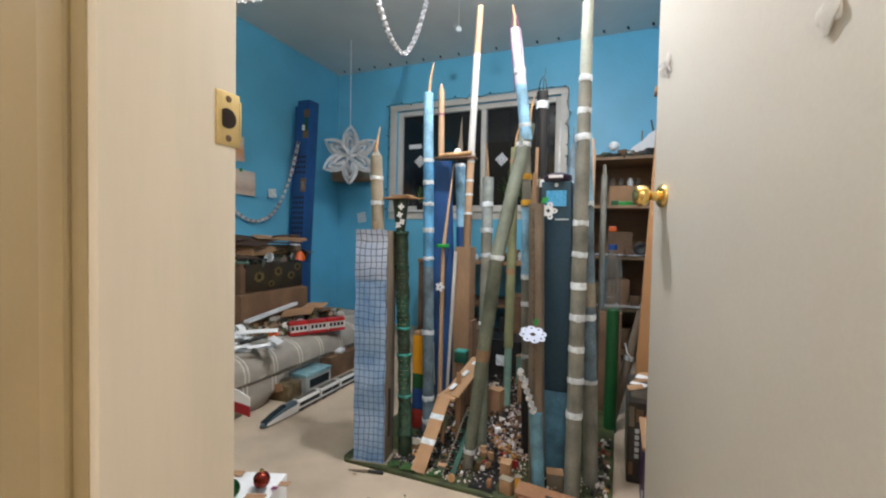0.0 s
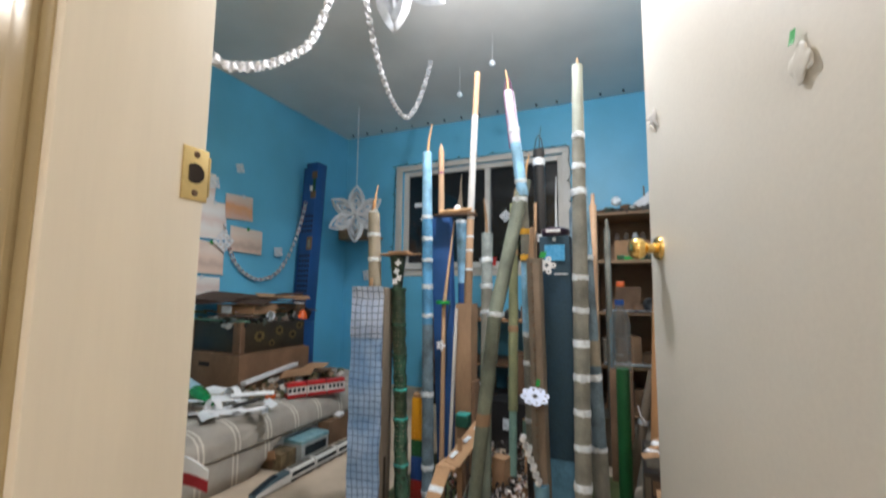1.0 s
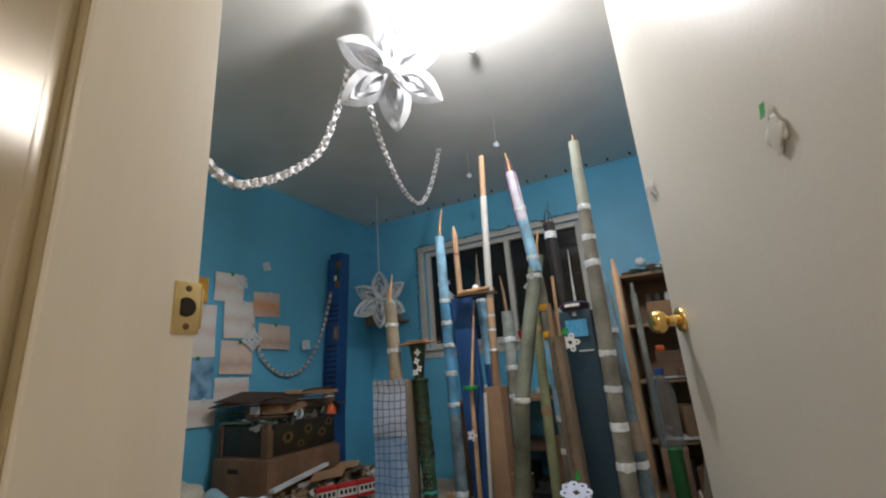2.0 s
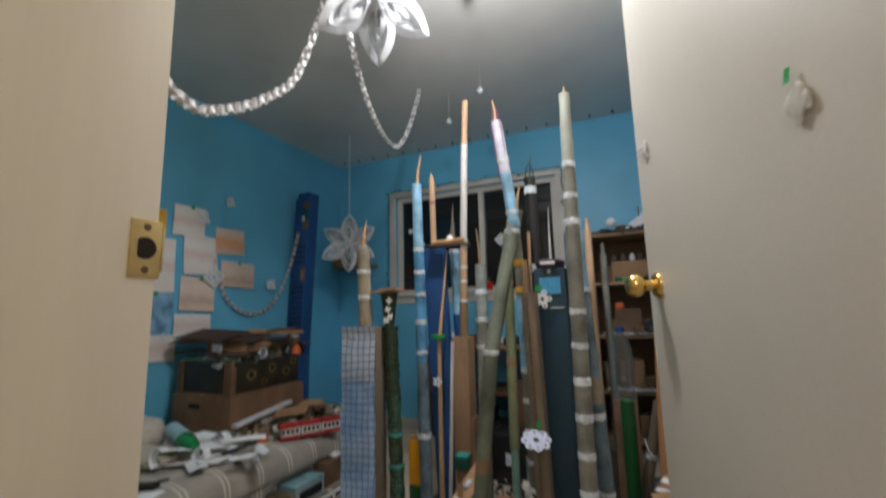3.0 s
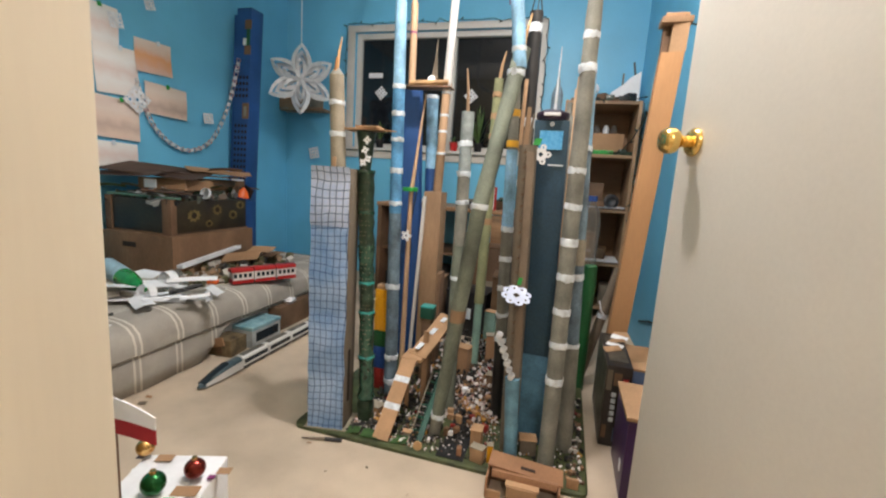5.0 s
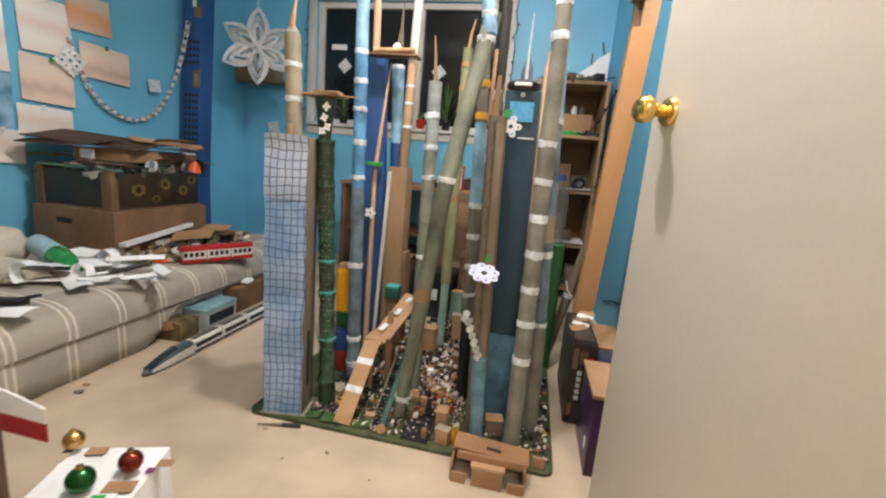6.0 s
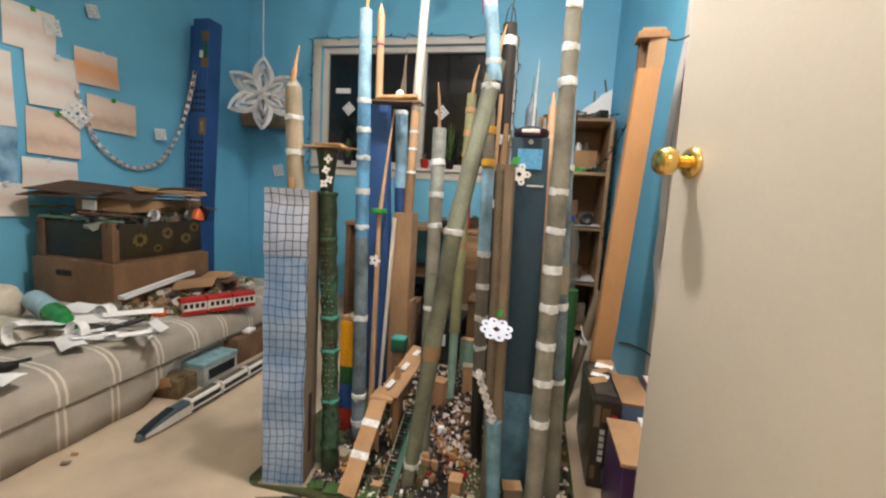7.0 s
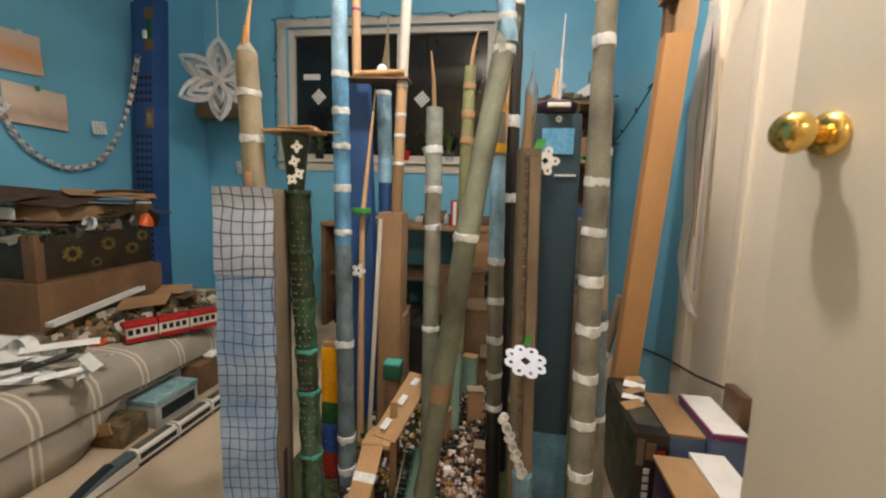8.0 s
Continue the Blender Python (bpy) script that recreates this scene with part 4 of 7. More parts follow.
tower("short_blue_tower", (0.692, 1.868, BASE), (0.677, 1.868, 0.268), [(BASE, 0.268, 0.0205, 0.022, material("washed blue paper", (0.17, 0.36, 0.50), 0.7, vary=0.22, scale=16, fine=170, bump=0.4))], (), None, "short pale blue crayoned paper tube", seed=11)
sbt = bpy.data.objects["short_blue_tower"]
for k in range(7):
    c = Vector((0.674, 1.842, 0.284)).lerp(Vector((0.630, 1.832, 0.408)), k / 6)
    bm = bmesh.new()
    lathe(bm, [(0.0095, -0.009), (0.0100, 0.0), (0.0095, 0.009), (0.0084, 0.009), (0.0084, -0.009)], c, 12, Matrix.Rotation(0.35, 4, "Y") @ Matrix.Rotation(radians(80 if k % 2 else 25), 4, "X"))
    part("paper_link", bm, WHITE, sbt, "white paper chain link")

# dark navy slab tower
nv = thing("navy_tower", (0.735, 2.06, BASE), "broad dark navy shaded card tower with a purple cap", "model tower", "paper towers of the model city")
for name, z0, z1, coat in (("lower_body", BASE, 0.318, STEEL_BLUE), ("upper_body", 0.318, 1.045, NAVY)):
    bm = boxed(0.686, 0.786, 1.952, 2.02, z0, z1, None, 0.003)
    for v in bm.verts:
        v.co.x -= 0.022 * v.co.z
    part(name, bm, coat, nv)
part("blue_sign", boxed(0.681, 0.748, 1.9485, 1.951, 0.960, 1.014), material("bright blue sticker", (0.05, 0.32, 0.66), 0.4, vary=0.3, scale=90, second=(0.14, 0.46, 0.76)), nv, "bright blue textured sticker")
part("label_line", boxed(0.712, 0.757, 1.9490, 1.951, 0.913, 0.917), TAPE, nv)
bm = bmesh.new()
lathe(bm, [(0.0001, 0), (0.044, 0.0), (0.050, 0.012), (0.048, 0.022), (0.030, 0.030), (0.0001, 0.032)], (0.712, 1.99, 1.047), 24)
cap = part("cap", bm, material("dark purple cap", (0.05, 0.03, 0.06), 0.3, vary=0.15), nv, "dark purple bottle cap")
part("cap_label", boxed(0.688, 0.736, 1.940, 1.947, 1.056, 1.066, None, 0.002), WHITE, cap, "white plastic clip")
bm = bmesh.new()
lathe(bm, [(0.0065, 0), (0.0065, 0.002), (0.004, 0.002), (0.004, 0)], (0.714, 1.950, 1.033), 16, Matrix.Rotation(radians(90), 4, "X"))
part("ring", bm, TAPE, nv)
part("paper_flower", flake((0.690, 1.938, 0.944), 0.031, (1, 0.1, 0), (0.2, 0, 1), petals=5), WHITE, nv, "white cut-paper flower")
part("tape", sheet((0.678, 1.938, 0.98), 0.02, 0.02, (1, 0, 0), (0.3, 0, 1), 0.001, 5), BRIGHT_GREEN, nv, "green tape")

tower("big_grey_tower", (0.800, 1.852, BASE), (0.796, 2.005, 1.662), [(BASE, 0.28, 0.0245, 0.0245, GREY_PAPER), (0.28, 0.90, 0.0245, 0.0240, GREY_PAPER), (0.90, 1.15, 0.0240, 0.0230, GREY_PAPER), (1.15, 1.38, 0.0222, 0.0212, GREY_PAPER), (1.38, 1.662, 0.0205, 0.0180, material("pale grey-green paper", (0.34, 0.37, 0.32), 0.7, vary=0.12, scale=9, bump=0.3))],
      (0.282, 0.390, 0.490, 0.592, 0.695, 0.798, 0.902, 1.190, 1.282, 1.392), (0.03, 0.0, PALE_WOOD, 0.004), "tallest grey paper tube with many white tape bands", seed=12, band_high=0.02)

tower("slate_tower", (0.853, 1.962, BASE), (0.808, 1.990, 1.215), [(BASE, 0.36, 0.0245, 0.024, GREY_PAPER), (0.36, 0.62, 0.0225, 0.0205, DULL_BLUE), (0.62, 0.70, 0.0205, 0.0205, BEIGE_PAPER), (0.70, 0.97, 0.0185, 0.0165, DULL_BLUE), (0.97, 1.215, 0.0155, 0.0145, PALE_BLUE)],
      (0.365, 0.585, 0.97), (0.05, 0.0, COPPER, 0.004), "slate blue and grey paper tube", seed=13)

# hanging cut-paper snowflake on the fluted tower
sf = thing("paper_snowflake", (0.668, 1.852, 0.53), "white cut-paper snowflake hung by green tape", "paper snowflake")
part("paper", flake((0.668, 1.832, 0.536), 0.045, (1, 0.1, -0.12), (0.1, 0.91, 0.40), petals=8, seed=1), material("bluish white paper", (0.50, 0.56, 0.72), 0.7, vary=0.06), sf)
part("tape", sheet((0.672, 1.862, 0.572), 0.012, 0.022, (1, 0, 0), (0.2, 0, 1), 0.001, 6), BRIGHT_GREEN, sf, "green tape")

# cardboard ramp with tape
rp = thing("cardboard_ramp", (0.30, 1.83, BASE), "folded cardboard ramp with white tape strips", "ramp")
def slab_between(a, b, wide, thick=0.006):
    a, b = Vector(a), Vector(b)
    side = Vector((b.y - a.y, a.x - b.x, 0)).normalized() * wide / 2
    up = (b - a).cross(side).normalized() * thick
    if up.z < 0:
        up = -up
    bm = bmesh.new()
    skin(bm, [[p - side, p + side, p + side + up, p - side + up] for p in (a, b)])
    return bm
RA, RB, RC2 = Vector((0.285, 1.785, BASE)), Vector((0.302, 1.985, 0.218)), Vector((0.385, 2.17, 0.33))
part("ramp", slab_between(RA, RB, 0.055), CARD_LIGHT, rp)
part("landing", boxed(0.270, 0.346, 1.975, 2.06, 0.208, 0.220, None, 0.002), CARD_LIGHT, rp)
part("ramp", slab_between(RB + Vector((0.02, 0.02, 0)), RC2, 0.075), CARD_LIGHT, rp)
for s in (0.33, 0.66):
    p = RA.lerp(RB, s)
    q = RA.lerp(RB, s + 0.075)
    part("tape_strip", slab_between(p + Vector((0, -0.001, 0.0065)), q + Vector((0, -0.001, 0.0065)), 0.057, 0.0008), TAPE, rp, "white tape")
for s in (0.15, 0.5, 0.8):
    p = RB.lerp(RC2, s) + Vector((0, 0, 0.008))
    part("tape_strip", slab_between(p, p + Vector((0.012, 0.03, 0.014)), 0.02, 0.0008), TAPE, rp, "white tape")
part("post", boxed(0.325, 0.345, 2.05, 2.056, BASE, 0.30, None, 0.001), CARD, rp)
part("post", boxed(0.285, 0.30, 1.99, 1.996, BASE, 0.20, None, 0.001), CARD, rp)
tb = thing("teal_top_box", (0.288, 2.19, 0.298), "small dark green box with a teal top", "box")
part("body", boxed(0.262, 0.314, 2.185, 2.235, 0.298, 0.342, None, 0.0015), TEAL_DARK, tb)
part("top", boxed(0.262, 0.314, 2.185, 2.235, 0.343, 0.349, None, 0.001), TEAL, tb, "teal top")
part("stand", boxed(0.268, 0.308, 2.19, 2.23, BASE, 0.298, None, 0.002), CARD_DARK, tb)

# small open cardboard building at the board's edge
RED_CARD = material("reddish brown cardboard", (0.30, 0.155, 0.08), 0.75, vary=0.15, scale=6, fine=140, bump=0.25)
cb = thing("cardboard_house", (0.745, 1.72, 0), "small open brown cardboard building on the carpet", "model building")
part("back", boxed(0.648, 0.842, 1.752, 1.757, 0, 0.066, None, 0.001), CARD_DARK, cb)
for x0, x1 in ((0.646, 0.652), (0.838, 0.844)):
    part("side", boxed(x0, x1, 1.675, 1.752, 0, 0.060, None, 0.001), RED_CARD, cb)
part("roof", boxed(0.646, 0.850, 1.705, 1.775, 0.067, 0.073, Matrix.Rotation(radians(4), 4, "Y"), 0.001), RED_CARD, cb)
part("roof_slot", boxed(0.735, 0.775, 1.725, 1.735, 0.0725, 0.0745, Matrix.Rotation(radians(4), 4, "Y")), HOLE, cb, "dark cut slot")
part("roof_flap", boxed(0.66, 0.836, 1.690, 1.706, 0.054, 0.072, Matrix.Rotation(radians(-10), 4, "X"), 0.001), RED_CARD, cb)
part("front", boxed(0.705, 0.785, 1.668, 1.673, 0, 0.052, None, 0.001), CARD, cb)
for x0, x1 in ((0.650, 0.690), (0.800, 0.842)):
    part("front", boxed(x0, x1, 1.668, 1.673, 0, 0.030, None, 0.001), CARD, cb)
part("porch", boxed(0.700, 0.790, 1.672, 1.712, 0.052, 0.057, Matrix.Rotation(radians(5), 4, "X"), 0.001), CARD_LIGHT, cb, "pale card porch roof")
part("stand", boxed(0.862, 0.895, 1.775, 1.782, BASE, 0.045, None, 0.001), CARD, cb)

# crowd of small scraps and figures on the board
rng = random.Random(7)
DARK_SCRAPS = islands("black and brown scraps", [(0.012, 0.012, 0.013), (0.02, 0.018, 0.018), (0.05, 0.045, 0.04), (0.70, 0.66, 0.66), (0.01, 0.01, 0.01), (0.02, 0.02, 0.02), (0.12, 0.07, 0.04), (0.03, 0.03, 0.03), (0.015, 0.015, 0.018), (0.40, 0.37, 0.36), (0.10, 0.08, 0.05), (0.02, 0.02, 0.02)])
PALE_SCRAPS = islands("white, pink and brown scraps", [(0.72, 0.69, 0.69), (0.66, 0.62, 0.62), (0.24, 0.13, 0.07), (0.62, 0.50, 0.50), (0.22, 0.02, 0.02), (0.70, 0.68, 0.66), (0.03, 0.03, 0.03), (0.45, 0.34, 0.32), (0.16, 0.10, 0.06), (0.74, 0.72, 0.72), (0.02, 0.02, 0.02), (0.40, 0.22, 0.10), (0.02, 0.018, 0.018), (0.50, 0.26, 0.05)])
pale_verts, pale_faces = [], []
verts, faces = [], []
CUBE = [(-1, -1, 0), (1, -1, 0), (1, 1, 0), (-1, 1, 0), (-1, -1, 1), (1, -1, 1), (1, 1, 1), (-1, 1, 1)]
SIDES = [(0, 3, 2, 1), (4, 5, 6, 7), (0, 1, 5, 4), (1, 2, 6, 5), (2, 3, 7, 6), (3, 0, 4, 7)]
def clutter(x0, x1, y0, y1, count, small, large, rise, low=BASE):
    for _ in range(count):
        x, y = rng.uniform(x0, x1), rng.uniform(y0, y1)
        sx, sy, sz = (rng.uniform(small, large) for _ in range(3))
        z = low + rise * max(0.0, (y - y0) / (y1 - y0)) * rng.random() ** 0.6
        turn = Euler((rng.uniform(-0.5, 0.5), rng.uniform(-0.5, 0.5), rng.uniform(0, 3))).to_matrix()
        pale = low == BASE and noise.noise((x * 13, y * 13, 2.5)) > 0.02
        vs, fs = (pale_verts, pale_faces) if pale else (verts, faces)
        k = len(vs)
        for c in CUBE:
            vs.append(tuple(Vector((x, y, z)) + turn @ Vector((c[0] * sx, c[1] * sy * 0.7, c[2] * sz * 1.6))))
        fs.extend([tuple(k + j for j in q) for q in SIDES])
clutter(0.48, 0.64, 1.79, 2.10, 420, 0.001, 0.0036, 0.015)
clutter(0.42, 0.62, 2.02, 2.55, 3600, 0.001, 0.006, 0.16)
clutter(0.16, 0.46, 1.80, 2.1, 420, 0.002, 0.008, 0.02)
clutter(0.16, 0.60, 2.1, 2.65, 700, 0.003, 0.010, 0.10)
clutter(0.46, 0.60, 1.98, 2.30, 170, 0.004, 0.010, 0.10)
clutter(0.86, 0.91, 1.79, 2.3, 80, 0.003, 0.009, 0.02)
clutter(0.155, 0.30, 1.79, 2.0, 380, 0.0012, 0.005, 0.02)
clutter(0.16, 0.48, 1.785, 1.90, 380, 0.001, 0.004, 0.01)
clutter(0.64, 0.90, 1.79, 2.0, 260, 0.0012, 0.005, 0.02)
me = bpy.data.meshes.new("city_scraps")
me.from_pydata(verts, [], faces)
me.materials.append(DARK_SCRAPS)
tagged(new("city_scraps", me), "heap of tiny black and brown scraps with white specks", "scraps", kind="stuff")
me = bpy.data.meshes.new("paper_crumbs")
me.from_pydata(pale_verts, [], pale_faces)
me.materials.append(PALE_SCRAPS)
tagged(new("paper_crumbs", me), "drifts of tiny white, pink and brown paper crumbs", "scraps", kind="stuff")
plinth = thing("card_plinth", (0.085, 1.83, BASE), "flat beige card sheet under the grid tower", "card")
part("card", boxed(0.010, 0.168, 1.770, 1.885, BASE, BASE + 0.002, Matrix.Rotation(radians(10), 4, "Z")), BEIGE_PAPER, plinth)


def small_block(name, x, y, wide, deep, high, coat, label, z=BASE, turn=0.0, category="model building"):
    ob = thing(name, (x, y, z), label, category)
    part("body", boxed(x - wide / 2, x + wide / 2, y - deep / 2, y + deep / 2, z, z + high, Matrix.Rotation(turn, 4, "Z"), 0.0015), coat, ob)
    return ob


for k, (x, y, w, d, h, coat, label) in enumerate((
        (0.600, 1.800, 0.040, 0.028, 0.045, CARD_LIGHT, "small light cardboard house"), (0.585, 1.85, 0.034, 0.04, 0.075, CARD, "small brown cardboard house"),
        (0.635, 1.81, 0.018, 0.018, 0.055, YELLOW, "small yellow plastic block"), (0.43, 2.28, 0.06, 0.05, 0.16, CARD, "brown cardboard house with pale roof"),
        (0.575, 2.20, 0.05, 0.04, 0.10, CARD_DARK, "small dark cardboard house"), (0.74, 1.90, 0.05, 0.04, 0.05, GREY_CARD, "small grey cardboard block"),
        (0.20, 1.93, 0.05, 0.04, 0.03, CARD_LIGHT, "flat light cardboard block"), (0.36, 1.83, 0.028, 0.02, 0.022, GREY_PAPER, "small grey card house"),
        (0.535, 2.36, 0.05, 0.04, 0.20, CARD, "tall narrow brown cardboard house"), (0.50, 2.50, 0.05, 0.04, 0.26, SAGE, "slim sage green card block"))):
    ob = small_block("model_house", x, y, w, d, h, coat, label, turn=0.2 * (k % 3 - 1))
    part("roof", boxed(x - w * 0.55, x + w * 0.55, y - d * 0.55, y + d * 0.55, BASE + h, BASE + h + 0.003, Matrix.Rotation(0.2 * (k % 3 - 1), 4, "Z"), 0.0008), CARD_LIGHT if k % 2 else BEIGE_PAPER, ob)
# ladder-like model railway track
tr = thing("model_track", (0.38, 1.9, BASE), "white and dark model railway track", "model track")
TA, TB = Vector((0.385, 1.80, BASE + 0.004)), Vector((0.375, 2.10, 0.15))
for dx in (-0.013, 0.013):
    part("rail", rod(bmesh.new(), [TA + Vector((dx, 0, 0)), TB + Vector((dx, 0, 0))], 0.002, 6), BEIGE_PAPER if dx < 0 else TEAL_DARK, tr)
for k in range(26):
    p = TA.lerp(TB, k / 26)
    part("sleeper", boxed(p.x - 0.018, p.x + 0.018, p.y - 0.003, p.y + 0.003, p.z - 0.003, p.z), BLACK if k % 4 else TEAL_DARK, tr)
part("bank", slab_between(TA + Vector((0.024, 0, -0.002)), TB + Vector((0.024, 0, -0.01)), 0.016), TEAL_DARK, tr, "dark teal card bank")
coin = thing("wooden_disc", (0.415, 1.79, BASE), "round pale wooden disc leaning on the track", "wooden disc")
bm = bmesh.new()
lathe(bm, [(0.0001, 0), (0.014, 0), (0.014, 0.006), (0.0001, 0.006)], (0.413, 1.785, BASE + 0.013), 20, Matrix.Rotation(radians(80), 4, "X"))
part("disc", bm, PALE_WOOD, coin)
pen = thing("pen", (0.10, 1.73, 0), "black-capped grey pen lying on the carpet", "pen")
part("barrel", rod(bmesh.new(), [(0.043, 1.715, 0.006), (0.115, 1.735, 0.006)], [0.002, 0.0055], 10), GREY_CARD, pen)
part("cap", rod(bmesh.new(), [(0.115, 1.735, 0.006), (0.168, 1.747, 0.006)], 0.0065, 10), BLACK, pen, "black cap")


loop = thing("cable", (0.155, 2.30, 0.62), "thin dark cable looped beside the blue tube", "cable")
part("wire", rod(bmesh.new(), [(0.135, 2.42, 0.80), (0.118, 2.41, 0.66), (0.128, 2.40, 0.52), (0.108, 2.40, 0.40)], 0.003, 6), WIRE, loop)
rng = random.Random(13)
for k in range(26):
    x, y = rng.uniform(0.455, 0.60), rng.uniform(1.80, 2.20)
    h = rng.uniform(0.012, 0.035) + 0.10 * max(0, y - 1.98)
    small_block("model_house", x, y, rng.uniform(0.012, 0.026), rng.uniform(0.012, 0.024), h, (CARD, CARD_DARK, CARD_LIGHT, WHITE, BRICK_RED, RED_CARD)[k % 6], ("tiny brown card house", "tiny dark card house", "tiny pale card house", "tiny white paper house", "tiny red toy house", "tiny reddish card house")[k % 6], turn=rng.uniform(-0.6, 0.6))
for k, (x, y, w) in enumerate(((0.245, 1.795, 0.040), (0.185, 1.795, 0.030), (0.345, 1.80, 0.034))):
    ob = thing("grass_patch", (x, y, BASE), "bright green paper grass patch on the board", "paper patch", "grass patches on the board")
    part("patch", sheet((x, y, BASE + 0.004), w * 1.5, w, (1, 0.1, 0.05), (-0.1, 1, 0.1), 0.002, 700 + k), material("grass green paper", (0.035, 0.095, 0.02), 0.8, vary=0.25, scale=60, bump=0.4), ob)

# ---- bed along the left wall ----
def blanket_coat():
    m = material("grey blanket with white stripes", (0.40, 0.375, 0.335), 0.9, vary=0.10, scale=7, fine=420, bump=0.5, gloss=0.15)
    n, link = m.node_tree.nodes, m.node_tree.links
    b = n["Principled BSDF"]
    before = b.inputs["Base Color"].links[0].from_socket
    co, sep = n.new("ShaderNodeTexCoord"), n.new("ShaderNodeSeparateXYZ")
    link.new(co.outputs["Object"], sep.inputs[0])
    masks = []
    for axis, step, off, width in (("Y", 0.178, 0.0, 0.0042), ("Y", 0.178, 0.022, 0.0042), ("X", 0.36, 0.0, 0.003), ("X", 0.36, 0.022, 0.003)):
        add, pp, lt = n.new("ShaderNodeMath"), n.new("ShaderNodeMath"), n.new("ShaderNodeMath")
        add.operation, pp.operation, lt.operation = "ADD", "PINGPONG", "LESS_THAN"
        add.inputs[1].default_value, pp.inputs[1].default_value, lt.inputs[1].default_value = off, step / 2, width
        link.new(sep.outputs[axis], add.inputs[0])
        link.new(add.outputs[0], pp.inputs[0])
        link.new(pp.outputs[0], lt.inputs[0])
        masks.append(lt)
    total = masks[0]
    for other in masks[1:]:
        mx = n.new("ShaderNodeMath")
        mx.operation = "MAXIMUM"
        link.new(total.outputs[0], mx.inputs[0])
        link.new(other.outputs[0], mx.inputs[1])
        total = mx
    soft = n.new("ShaderNodeMath")
    soft.operation = "MULTIPLY"
    soft.inputs[1].default_value = 0.6
    link.new(total.outputs[0], soft.inputs[0])
    mix = n.new("ShaderNodeMix")
    mix.data_type = "RGBA"
    link.new(soft.outputs[0], mix.inputs["Factor"])
    link.new(before, mix.inputs["A"])
    mix.inputs["B"].default_value = (0.78, 0.74, 0.66, 1)
    link.new(mix.outputs["Result"], b.inputs["Base Color"])
    return m


bed = thing("bed", (-1.19, 2.1, 0), "low bed under a grey-beige blanket with white stripes", "bed")
part("mattress", boxed(-1.71, -0.70, 1.10, 3.20, 0.05, 0.245, None, 0.03), WHITE_CREASED, bed)
bm = bmesh.new()
rings = []
for j in range(61):
    y = 1.08 + 2.13 * j / 60
    low = 0.004 if y < 2.02 else 0.004 + 0.125 * min(1, (y - 2.02) / 0.16)
    w = 0.010 * noise.noise((0.7, y * 5, 0)) + 0.006 * noise.noise((3.7, y * 14, 0))
    prof = [(-1.715, 0.262), (-1.45, 0.268), (-1.2, 0.270), (-0.95, 0.270), (-0.80, 0.268), (-0.735, 0.264), (-0.692, 0.252), (-0.664, 0.225), (-0.652, 0.185), (-0.652, max(low + 0.022, 0.150)), (-0.670, max(low + 0.016, 0.138)), (-0.664, max(low + 0.01, 0.125)), (-0.662, max(low + 0.005, 0.06)), (-0.664, low)]
    rings.append([(x + w * max(0, (x + 1.0) * 2) , y, z + (0.007 * noise.noise((x * 6, y * 6, 1)) if z > 0.2 else 0)) for x, z in prof])
skin(bm, rings, caps=False, closed=False)
bl = part("blanket", bm, blanket_coat(), bed, "woven blanket with paired white stripes")
sol = bl.modifiers.new("thick", "SOLIDIFY")
sol.thickness, sol.offset = 0.006, -1
for x in (-1.68, -0.74):
    for y in (1.14, 3.14):
        part("leg", boxed(x - 0.025, x + 0.025, y - 0.025, y + 0.025, 0, 0.06, None, 0.003), WOOD_DARK, bed)

def pillow(place, wide, deep, high, seed, coat, label, name="pillow"):
    ob = thing(name, place, label, name)
    bm = bmesh.new()
    bmesh.ops.create_uvsphere(bm, u_segments=28, v_segments=16, radius=1)
    for v in bm.verts:
        p = v.co.copy()
        q = Vector((math.copysign(abs(p.x) ** 0.6, p.x), math.copysign(abs(p.y) ** 0.6, p.y), p.z))
        d = 1 + 0.16 * noise.noise(q * 2.3 + Vector((seed, 0, 0)))
        v.co = Vector(place) + Vector((q.x * wide * d, q.y * deep * d, high + q.z * high * d))
    part("cushion", bm, coat, ob)
    return ob

CLOTH = material("cream crumpled cloth", (0.58, 0.54, 0.46), 0.9, vary=0.14, scale=12, fine=200, bump=0.6, depth=0.006)
pillow((-1.50, 1.83, 0.27), 0.19, 0.16, 0.085, 3, CLOTH, "cream crumpled pillow on the bed")
pillow((-1.36, 1.95, 0.262), 0.13, 0.10, 0.085, 5, CLOTH, "tall crumpled cream cloth beside the bottle", "cloth")
pillow((-1.12, 1.86, 0.262), 0.15, 0.09, 0.035, 8, CLOTH, "crumpled pale cloth on the bed", "cloth")
pillow((-1.0, 1.98, 0.265), 0.12, 0.06, 0.022, 12, CLOTH, "crumpled pale cloth by the bottle", "cloth")

bottle = thing("plastic_bottle", (-1.02, 2.0, 0.30), "green plastic bottle with pale blue label on the bed", "bottle")
BA, BB = Vector((-1.25, 2.06, 0.355)), Vector((-0.885, 1.945, 0.315))
ax = (BB - BA).normalized()
turn = ax.to_track_quat("Z", "Y").to_matrix().to_4x4()
long = (BB - BA).length
bm = bmesh.new()
lathe(bm, [(0.0001, 0.0), (0.034, 0.0), (0.042, 0.012), (0.042, long * 0.5)], BA, 24, turn)
part("label", bm, material("pale blue bottle label", (0.40, 0.60, 0.72), 0.5, vary=0.12, scale=20), bottle, "pale blue wrap")
bm = bmesh.new()
lathe(bm, [(0.041, long * 0.5), (0.0415, long * 0.62), (0.036, long * 0.74), (0.024, long * 0.87), (0.0135, long * 0.95), (0.0135, long), (0.0001, long)], BA, 24, turn)
